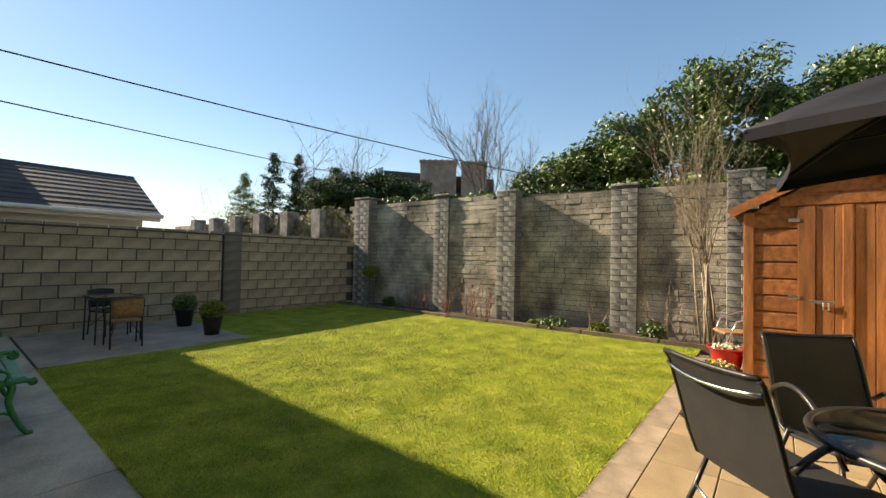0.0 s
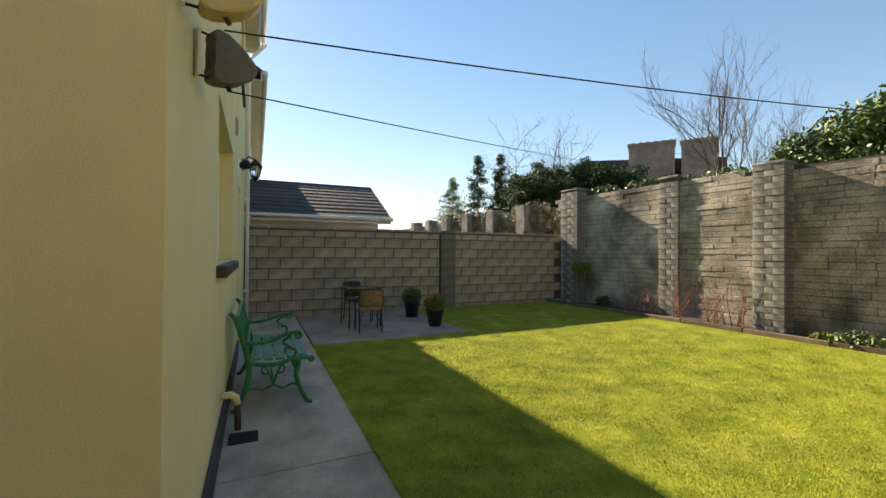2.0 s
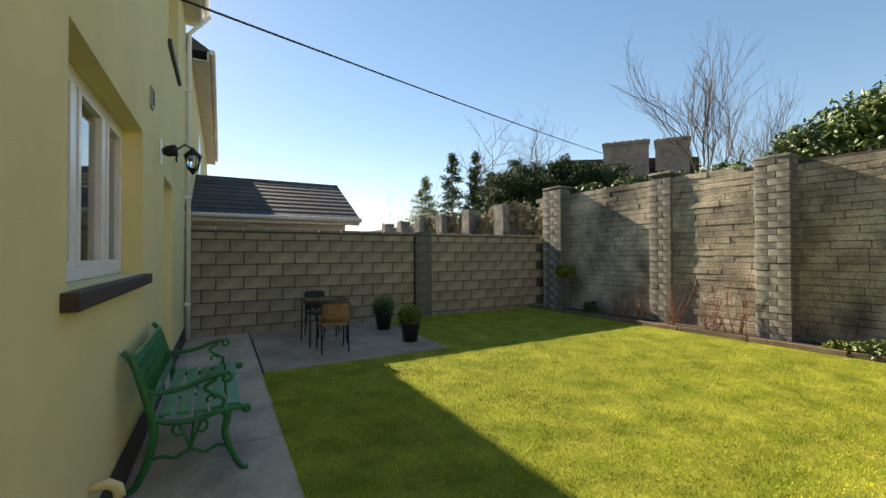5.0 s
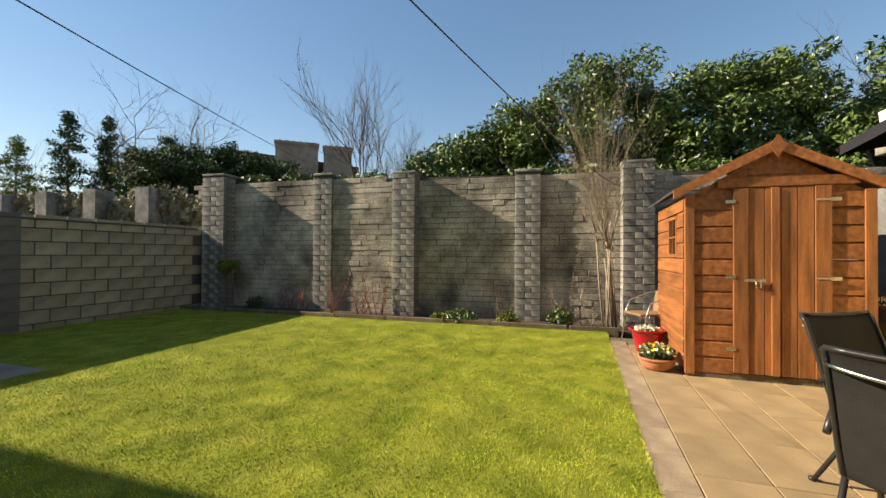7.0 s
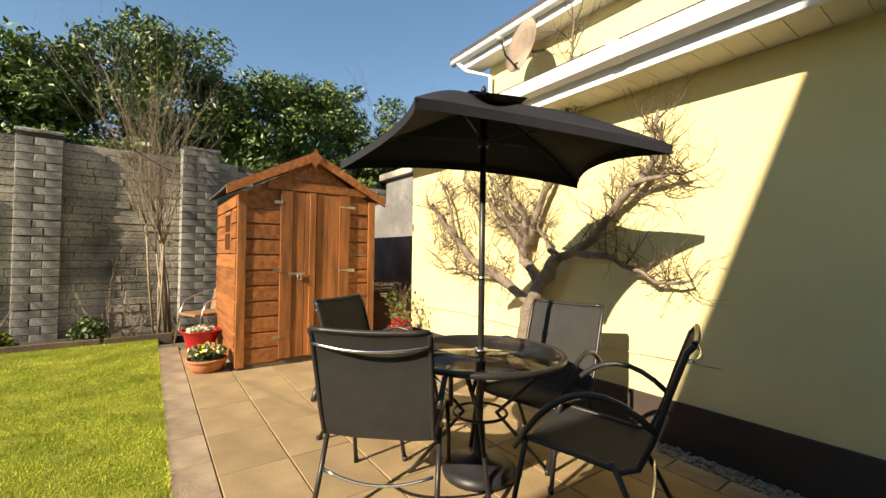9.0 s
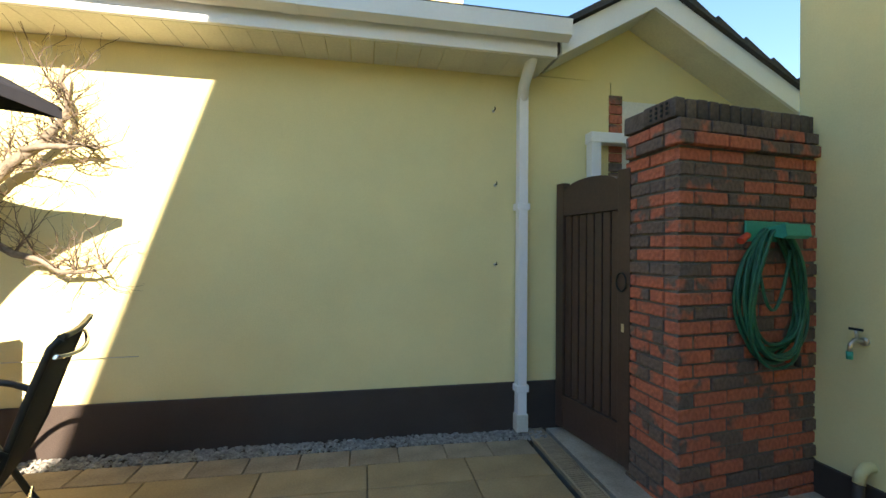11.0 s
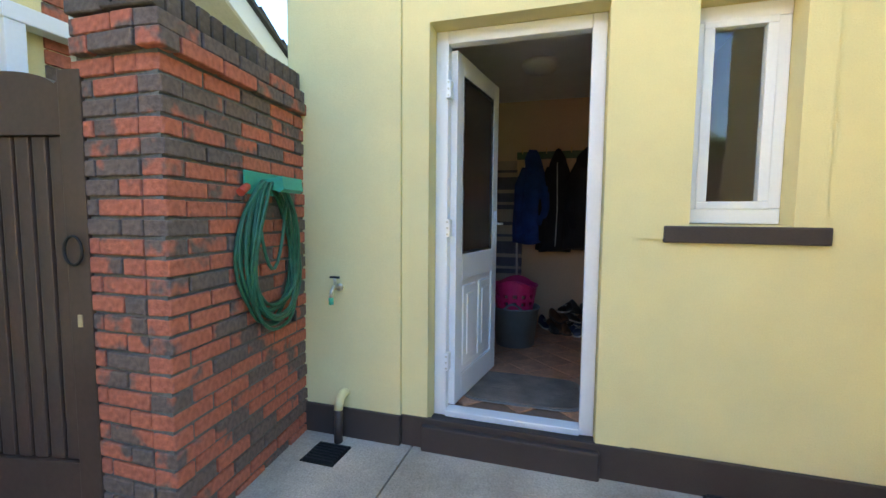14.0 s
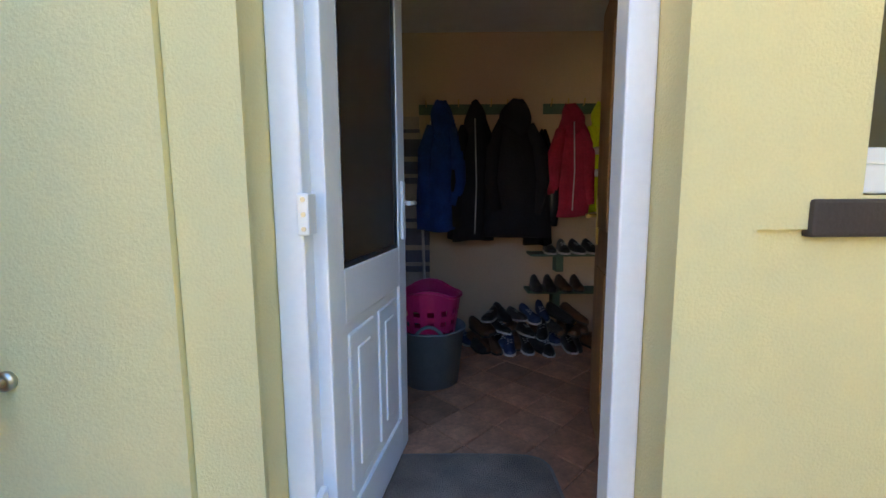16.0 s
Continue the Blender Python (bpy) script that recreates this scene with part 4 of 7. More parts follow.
# ---- patio set ----
def sling_chair():
    c = thing("patio_chair", "dark metal patio armchair with charcoal mesh sling", "chair", None, "chairs round the glass table")
    w = 0.27
    # seat faces +y; back at -y
    sl = B()
    prof = [(0.24, 0.43), (0.22, 0.445), (0.0, 0.425), (-0.2, 0.40), (-0.26, 0.43), (-0.31, 0.55), (-0.37, 0.75), (-0.43, 0.93), (-0.455, 0.96)]
    for a, nm, lab in ((prof[:5], "seat", ""), (prof[4:], "backrest", "")):
        bm = B()
        pp = [(y, z) for y, z in a]
        outline = pp + [(y - 0.004, z - 0.006) for y, z in reversed(pp)]
        rows_a = [[bm.verts.new((x, y, z - (0.012 if abs(x) < 0.2 else 0.0))) for x in (-w, -0.15, 0.0, 0.15, w)] for y, z in pp]
        rows_b = [[bm.verts.new((x, y - 0.003, z - 0.006 - (0.012 if abs(x) < 0.2 else 0.0))) for x in (-w, -0.15, 0.0, 0.15, w)] for y, z in pp]
        for r0, r1 in zip(rows_a, rows_a[1:]):
            for k in range(4):
                bm.faces.new((r0[k], r0[k + 1], r1[k + 1], r1[k])).smooth = True
        for r0, r1 in zip(rows_b, rows_b[1:]):
            for k in range(4):
                bm.faces.new((r0[k], r1[k], r1[k + 1], r0[k + 1])).smooth = True
        part(nm, bm, "sling", c)
    for sx in (-1, 1):
        part("side_rail", tube(B(), [(sx * w, y, z) for y, z in prof], 0.013, 8), "dark_metal", c)
        part("front_leg", tube(B(), [(sx * (w + 0.015), 0.22, 0.44), (sx * (w + 0.02), 0.26, 0.22), (sx * (w + 0.02), 0.30, 0.0)], 0.013, 8), "dark_metal", c)
        part("rear_leg", tube(B(), [(sx * (w + 0.015), -0.16, 0.44), (sx * (w + 0.02), -0.26, 0.22), (sx * (w + 0.025), -0.38, 0.0)], 0.013, 8), "dark_metal", c)
        part("armrest", tube(B(), arc((sx * (w + 0.03), -0.33, 0.60), (sx * (w + 0.045), -0.02, 0.70), (sx * (w + 0.03), 0.27, 0.40), 10), 0.015, 8), "dark_metal", c)
        for y in (0.30, -0.38):
            part("foot_cap", tube(B(), [(sx * (w + 0.02), y, 0.0), (sx * (w + 0.02), y - 0.005 * (1 if y < 0 else -1), 0.03)], 0.016, 8), "black_plastic", c)
    part("top_rail", tube(B(), arc((-w, -0.455, 0.965), (0, -0.462, 0.955), (w, -0.455, 0.965), 8), 0.012, 8), "dark_metal", c)
    part("back_bar", tube(B(), arc((-w, -0.44, 0.90), (0, -0.475, 0.875), (w, -0.44, 0.90), 10), 0.008, 8), "chrome", c, "bright metal bar across the back")
    part("stretcher", tube(B(), arc((-w, -0.27, 0.25), (0, -0.29, 0.20), (w, -0.27, 0.25), 10), 0.008, 8), "chrome", c, "bright metal bar under the seat")
    return c


TX, TYC = 2.68, -2.53
ch = sling_chair()
GZ = ground(2.7) + 0.004
ch.matrix_world = pose(2.78, -1.98, GZ, 0, 0, -132)
copy_thing(ch, pose(3.45, -2.32, GZ, 0, 0, -239))
copy_thing(ch, pose(2.63, -2.95, GZ, 0, 0, 11))
copy_thing(ch, pose(2.04, -2.69, GZ, 0, 0, -68))

tb = thing("patio_table", "round smoked glass patio table with dark metal frame", "table", Matrix.Translation((TX, TYC, ground(TX) + 0.004)))
part("tabletop", lathe(B(), [(0.02, 0.715), (0.475, 0.715), (0.475, 0.721), (0.02, 0.721)], 48), "smoke", tb)
bm = B()
tube(bm, [(0.487 * math.cos(a), 0.487 * math.sin(a), 0.713) for a in [i * math.tau / 48 for i in range(48)]], 0.018, 8, True)
part("rim", bm, "dark_metal", tb)
for k in range(4):
    a = math.radians(40 + 90 * k)
    part("leg", tube(B(), [(0.44 * math.cos(a), 0.44 * math.sin(a), 0.70), (0.10 * math.cos(a + 0.15), 0.10 * math.sin(a + 0.15), 0.36), (0.42 * math.cos(a + 0.3), 0.42 * math.sin(a + 0.3), 0.0)], 0.013, 8), "dark_metal", tb)
part("ring", tube(B(), [(0.16 * math.cos(i * math.tau / 24), 0.16 * math.sin(i * math.tau / 24), 0.36) for i in range(24)], 0.009, 6, True), "dark_metal", tb)

um = thing("parasol", "square charcoal parasol open over the glass table", "parasol", Matrix.Translation((TX, TYC, ground(TX) + 0.004)))
part("base", lathe(B(), [(0.22, 0.0), (0.225, 0.03), (0.19, 0.06), (0.06, 0.09), (0.035, 0.12), (0.03, 0.30)], 24), "black_plastic", um)
part("pole", tube(B(), [(0, 0, 0.1), (0, 0, 2.24)], 0.019, 12), "dark_metal", um)
part("collar", tube(B(), [(0, 0, 1.155), (0, 0, 1.175)], 0.024, 12), "chrome", um, "bright metal collar")
part("runner", tube(B(), [(0, 0, 1.96), (0, 0, 2.03)], 0.032, 12), "black_plastic", um)
part("grommet", tube(B(), [(0, 0, 0.722), (0, 0, 0.74)], 0.04, 12), "chrome", um)
CORN = [Vector((-0.83, -0.60, 1.90)), Vector((-0.36, 0.71, 1.99)), Vector((0.78, 0.60, 1.92)), Vector((0.02, -0.95, 1.86))]
PEAK = Vector((0, 0, 2.25))
bm = B()
NU = 10
for k in range(4):
    a, b = CORN[k], CORN[(k + 1) % 4]
    grid = []
    for i in range(NU + 1):
        u = i / NU
        row = []
        for j in range(NU + 1):
            v = j / NU
            edge = a.lerp(b, v)
            bow = 4 * v * (1 - v)
            p_ = PEAK.lerp(edge, u)
            p_.z += 0.045 * math.sin(math.pi * u) * (1 - bow) + 0.05 * bow * u * u - 0.03 * math.sin(math.pi * u) * bow
            mid_ = (a + b) / 2
            p_.x -= mid_.x * 0.16 * bow * u * u
            p_.y -= mid_.y * 0.16 * bow * u * u
            row.append(bm.verts.new(p_))
        grid.append(row)
    for i in range(NU):
        for j in range(NU):
            bm.faces.new((grid[i][j], grid[i + 1][j], grid[i + 1][j + 1], grid[i][j + 1])).smooth = True
    ga = grid[-1]
    low = [bm.verts.new(v.co + Vector((0, 0, -0.05))) for v in ga]
    for j in range(NU):
        bm.faces.new((ga[j], low[j], low[j + 1], ga[j + 1]))
bmesh.ops.remove_doubles(bm, verts=bm.verts[:], dist=1e-4)
cn = part("canopy", bm, "canopy", um)
so = cn.modifiers.new("thick", "SOLIDIFY")
so.thickness = 0.004
for c_ in CORN:
    part("rib", tube(B(), [PEAK - Vector((0, 0, 0.03)), PEAK.lerp(c_, 0.5) + Vector((0, 0, 0.005)), c_ - Vector((0, 0, 0.01))], 0.006, 6), "dark_metal", um)
    part("strut", tube(B(), [(0, 0, 2.0), PEAK.lerp(c_, 0.55)], 0.005, 6), "dark_metal", um)
bm = B()
vt = [bm.verts.new(Vector((c_.x * 0.26, c_.y * 0.26, 2.235))) for c_ in CORN]
tp = bm.verts.new((0, 0, 2.30))
for k in range(4):
    bm.faces.new((vt[k], vt[(k + 1) % 4], tp))
part("vent", bm, "canopy", um)
part("finial", lathe(B(), [(0.012, 2.29), (0.018, 2.31), (0.008, 2.335)], 10), "black_plastic", um)


# ---- windows and doors of the house ----
def upvc_window(name, label, m, w, h, panes, sill):
    """A white plastic window, local x along the wall, local y out of it, z up from its foot."""
    win = thing(name, label, "window", m, kind="structure")
    fr = 0.07
    part("frame", box(B(), 0, w, -0.06, 0.0, 0, fr, 0.006), "upvc", win)
    part("frame", box(B(), 0, w, -0.06, 0.0, h - fr, h, 0.006), "upvc", win)
    xs = [0] + [w * p for p in panes] + [w]
    for k, x in enumerate(xs):
        x0 = min(max(x - fr / 2, 0), w - fr)
        part("frame", box(B(), x0, x0 + fr, -0.059, -0.001, fr, h - fr, 0.006), "upvc", win)
    for a, b in zip(xs, xs[1:]):
        part("sash", box(B(), a + 0.05, b - 0.05, -0.045, 0.006, fr - 0.002, fr + 0.035, 0.004), "upvc", win)
        for s0 in (a + 0.05, b - 0.095):
            part("sash", box(B(), s0, s0 + 0.045, -0.045, 0.006, fr + 0.035, h - fr - 0.03, 0.004), "upvc", win)
        part("sash", box(B(), a + 0.05, b - 0.05, -0.045, 0.006, h - fr - 0.03, h - fr + 0.002, 0.004), "upvc", win)
        pn = part("pane", box(B(), a + 0.05, b - 0.05, -0.034, -0.028, fr, h - fr), "glass", win)
        pn.visible_shadow = False
    if sill:
        part("sill", box(B(), sill[0], sill[1], -0.05, sill[2], -0.09, -0.012, 0.008), "plinth", win, "dark brown painted sill")
    return win


# local x runs along +y of the world, local y points to +x
def along_y(x, y, z):
    return Matrix.Translation((x, y, z)) @ Matrix(((0, 1, 0, 0), (1, 0, 0, 0), (0, 0, 1, 0), (0, 0, 0, 1)))


upvc_window("window_1", "white plastic window in the yellow house wall", along_y(-0.13, WIN1[0] + 0.002, WIN1[2] + 0.004), WIN1[1] - WIN1[0] - 0.004, WIN1[3] - WIN1[2] - 0.006, (0.35, 0.7), (-0.08, WIN1[1] - WIN1[0] + 0.08, 0.19))
upvc_window("window_2", "narrow white plastic window beside the back door", along_y(-2.16, WIN2[0] + 0.002, WIN2[2] + 0.004), WIN2[1] - WIN2[0] - 0.004, WIN2[3] - WIN2[2] - 0.006, (), (-0.107, WIN2[1] - WIN2[0] + 0.135, 0.135))
upvc_window("window_3", "white plastic upstairs window in the yellow wall", along_y(-0.13, UWIN[0] + 0.002, UWIN[2] + 0.004), UWIN[1] - UWIN[0] - 0.004, UWIN[3] - UWIN[2] - 0.006, (0.5,), (-0.06, UWIN[1] - UWIN[0] + 0.06, 0.17))
solid("wall_inner", box(B(), -1.3, -1.2, 0.4, 7.4, 0.0, 5.4), "render", "plain inner wall behind the windows", "wall")
sd = thing("door_2", "white plastic side door in a deep recess", "door", along_y(-0.16, DOOR2[0], DOOR2[2]), kind="structure")
part("leaf", box(B(), 0.06, 0.84, -0.05, 0.0, 0.0, 2.2, 0.005), "upvc", sd)
for x0, x1 in ((0.0, 0.06), (0.84, 0.9)):
    part("frame", box(B(), x0, x1, -0.06, 0.015, 0, 2.26, 0.005), "upvc", sd)
part("handle", tube(B(), [(0.76, 0.0, 1.0), (0.76, 0.045, 1.0), (0.66, 0.05, 1.0)], 0.009, 8), "chrome", sd)
sdw = thing("window_sill", "dark sill stone at the foot of the side return", "sill", None, kind="structure")
part("stone", box(B(), -1.93, -0.95, -0.115, 0.0, 1.15, 1.21, 0.008), "plinth", sdw)

# back door, open into the room
fd = thing("door_1", "open white plastic back door with obscured glass", "door", None, kind="structure")
FX = -2.19
for y0, y1 in ((-2.133, -2.062), (-1.315, -1.244)):
    part("frame", box(B(), FX - 0.035, FX + 0.035, y0, y1, 0.10, 2.283, 0.006), "upvc", fd)
part("frame", box(B(), FX - 0.034, FX + 0.034, -2.062, -1.315, 2.213, 2.283, 0.006), "upvc", fd)
part("threshold", box(B(), FX - 0.04, FX + 0.05, -2.062, -1.315, 0.099, 0.135, 0.006), "upvc", fd)
for z in (0.42, 1.20, 1.97):
    hg = part("hinge", box(B(), FX - 0.012, FX + 0.046, -2.075, -2.045, z - 0.05, z + 0.05, 0.004), "upvc", fd)
    for dz in (-0.035, 0.0, 0.035):
        part("screw", lathe(B(), [(0.006, 0), (0.006, 0.003)], 8, pose(FX + 0.046, -2.058, z + dz, 0, 90)), "steel", hg)
LEAF = pose(FX - 0.03, -2.052, 0.14, 0, 0, 90 + 80.5)
leaf = thing("door_leaf", "white plastic door leaf with obscured glass and two raised panels", "door", LEAF)
LW, LH = 0.74, 2.06
for a in ((0, 0.10, 0, LH), (LW - 0.10, LW, 0, LH)):
    part("stile", box(B(), a[0], a[1], -0.028, 0.028, a[2], a[3], 0.005), "upvc", leaf)
for z0, z1 in ((0, 0.16), (0.74, 0.90), (LH - 0.11, LH)):
    part("rail", box(B(), 0.10, LW - 0.10, -0.028, 0.028, z0, z1, 0.005), "upvc", leaf)
part("lower_panel", box(B(), 0.10, LW - 0.10, -0.016, 0.016, 0.16, 0.74), "upvc", leaf)
for x0, x1 in ((0.13, 0.345), (0.395, 0.61)):
    rp_ = B()
    for s_, d_ in ((0.0, 0.024), (0.03, 0.018), (0.055, 0.030)):
        box(rp_, x0 + s_, x1 - s_, -d_, d_, 0.20 + s_, 0.70 - s_, 0.008)
    part("raised_panel", rp_, "upvc", leaf)
gp_ = part("glass_pane", box(B(), 0.10, LW - 0.10, -0.012, 0.012, 0.90, LH - 0.11), "frost", leaf)
for z0, z1 in ((0.90, 0.915), (LH - 0.125, LH - 0.11)):
    part("bead", box(B(), 0.10, LW - 0.10, -0.022, 0.022, z0, z1), "black_plastic", leaf)
for x0 in (0.10, LW - 0.115):
    part("bead", box(B(), x0, x0 + 0.015, -0.022, 0.022, 0.915, LH - 0.125), "black_plastic", leaf)
for sd_ in (-1, 1):
    hp = box(B(), LW - 0.065, LW - 0.035, sd_ * 0.028, sd_ * 0.040, 0.93, 1.17, 0.003)
    tube(hp, [(LW - 0.05, sd_ * 0.035, 1.08), (LW - 0.05, sd_ * 0.085, 1.08), (LW - 0.17, sd_ * 0.09, 1.08)], 0.009, 8)
    part("handle", hp, "upvc", leaf)

# ---- utility room behind the door ----
M["peach"] = material("peach_wall", (0.62, 0.46, 0.30), 0.85, var=0.04, scale=2, bump=0.1)
M["wood_door"] = material("oak_door", (0.30, 0.145, 0.05), 0.45, var=0.2, scale=3, bump=0.1, bscale=30, stretch=(6, 6, 0.6))
M["floor_tile"] = material("terracotta_floor", (0.42, 0.20, 0.115), 0.4, var=0.25, scale=6, bump=0.15, rnd=0.2)
M["grout"] = material("grout", (0.25, 0.135, 0.085), 0.9)
M["mat"] = material("grey_doormat", (0.21, 0.165, 0.13), 0.95, var=0.3, bump=0.9, bscale=200)
M["tub"] = material("grey_tub", (0.15, 0.19, 0.21), 0.5, var=0.08, bump=0.05)
M["pink"] = material("pink_plastic", (0.55, 0.02, 0.13), 0.4, var=0.06, bump=0.02)
M["blue_coat"] = material("blue_coat", (0.01, 0.05, 0.22), 0.85, var=0.25, scale=8, bump=0.3)
M["black_coat"] = material("black_coat", (0.012, 0.012, 0.015), 0.85, var=0.2, scale=8, bump=0.3)
M["shiny_coat"] = material("shiny_black_coat", (0.02, 0.02, 0.022), 0.25, var=0.2, scale=8, bump=0.3)
M["red_coat"] = material("red_hoodie", (0.36, 0.022, 0.05), 0.9, var=0.2, scale=8, bump=0.3)
M["hivis"] = material("hi_vis", (0.55, 0.68, 0.01), 0.8, var=0.1, bump=0.2)
M["shelf_green"] = material("green_shelf", (0.09, 0.15, 0.10), 0.6, var=0.15)
M["stripe_light"] = material("board_cover_light", (0.42, 0.34, 0.28), 0.9, var=0.1)
M["stripe_dark"] = material("board_cover_dark", (0.13, 0.12, 0.16), 0.9, var=0.1)
M["shoe_black"] = material("black_leather", (0.015, 0.014, 0.014), 0.4, var=0.2)
M["shoe_brown"] = material("brown_leather", (0.10, 0.045, 0.02), 0.45, var=0.2)
M["shoe_blue"] = material("blue_canvas", (0.03, 0.05, 0.11), 0.8, var=0.2)
M["sole"] = material("white_sole", (0.6, 0.6, 0.58), 0.6)
RZ = 0.115
RX0, RX1, RY0, RY1 = -4.62, -2.35, -2.72, -0.34
solid("wall_room", box(B(), RX0 - 0.1, RX0, RY0 - 0.1, RY1 + 0.1, 0.0, 2.62), "peach", "peach painted wall behind the coats", "wall")
solid("wall_room", box(B(), RX0, RX1, RY0 - 0.1, RY0, 0.0, 2.62), "peach", "peach painted side wall of the utility room", "wall")
solid("wall_room", box(B(), RX0, RX1 - 0.0, RY1, RY1 + 0.1, 0.0, 2.62), "peach", "peach painted side wall by the inner door", "wall")
solid("ceiling", box(B(), RX0, RX1, RY0, RY1, 2.55, 2.615), "white_paint", "plain ceiling of the utility room", "ceiling")
cl = thing("ceiling_lamp", "round flush ceiling lamp in the utility room", "lamp", Matrix.Translation((-3.5, -1.65, 2.55)))
part("shade", lathe(B(), [(0.15, 0.0), (0.15, -0.03), (0.12, -0.07), (0.02, -0.085)], 24), "white_paint", cl)
fl = tagged(link("floor", box(B(), RX0, -2.16, RY0, RY1, -0.1, RZ - 0.012), "grout"), "terracotta tiled floor laid on the diagonal", "floor", kind="structure")
rt = random.Random(3)
for i in range(-9, 10):
    for j in range(-9, 10):
        u, v = i * 0.235, j * 0.235
        x, y = -3.45 + (u - v) * 0.7071, -1.65 + (u + v) * 0.7071
        if RX0 + 0.17 < x < RX1 + 0.02 and RY0 + 0.17 < y < RY1 - 0.17:
            share("tile", piece("tile", 0.228, 0.228, 0.014, 0.003, "floor_tile"), fl, pose(x, y, RZ - 0.008, 0, 0, 45))
        elif RX0 < x < RX1 and RY0 < y < RY1:
            k = min(x - RX0, RX1 - x, y - RY0, RY1 - y)
            if k > 0.06:
                share("tile", piece("tile", 0.09, 0.09, 0.014, 0.003, "floor_tile"), fl, pose(x, y, RZ - 0.008, 0, 0, 45))
dm = thing("doormat", "worn grey doormat inside the back door", "mat", Matrix.Translation((-2.62, -1.66, RZ)))
mb = B()
prism(mb, [(0.24 * (abs(math.cos(a)) ** 0.35) * (1 if math.cos(a) > 0 else -1), 0.36 * (abs(math.sin(a)) ** 0.35) * (1 if math.sin(a) > 0 else -1)) for a in [i * math.tau / 32 for i in range(32)]], "z", 0.0, 0.014)
part("tread", mb, "mat", dm)
mb = B()
prism(mb, [(0.255 * (abs(math.cos(a)) ** 0.35) * (1 if math.cos(a) > 0 else -1), 0.375 * (abs(math.sin(a)) ** 0.35) * (1 if math.sin(a) > 0 else -1)) for a in [i * math.tau / 32 for i in range(32)]], "z", 0.0, 0.008)
part("border", mb, "grey_pot", dm, "worn rubber edge of the mat")

idr = thing("inner_door", "open oak inner door with a brass lever handle", "door", pose(-2.46, -1.13, RZ, 0, 0, 167.5))
part("leaf", box(B(), 0, 0.80, -0.022, 0.022, 0.004, 1.98, 0.004), "wood_door", idr)
for x0 in (0.10, 0.44):
    for z0, z1 in ((0.18, 0.80), (0.98, 1.82)):
        part("panel", box(B(), x0, x0 + 0.26, 0.018, 0.03, z0, z1, 0.008), "wood_door", idr)
hb = box(B(), 0.70, 0.745, 0.022, 0.032, 0.90, 1.12, 0.006)
tube(hb, [(0.722, 0.03, 1.04), (0.722, 0.075, 1.04), (0.60, 0.08, 1.04)], 0.009, 8)
M["brass"] = material("brass", (0.6, 0.42, 0.14), 0.3, 1.0, var=0.1, bump=0)
part("handle", hb, "brass", idr, "brass lever handle")

for y0, y1 in ((-1.95, -1.15), (-0.95, -0.42)):
    rk_ = thing("coat_rack", "green wooden coat rail with hooks", "coat rack", Matrix.Translation((RX0, 0, RZ)))
    part("rail", box(B(), 0.0, 0.018, y0, y1, 1.80, 1.88, 0.003), "shelf_green", rk_)
    k = y0 + 0.06
    while k < y1:
        part("hook", tube(B(), [(0.018, k, 1.86), (0.05, k, 1.88), (0.06, k, 1.91)], 0.005, 6), "brass", rk_)
        k += 0.13


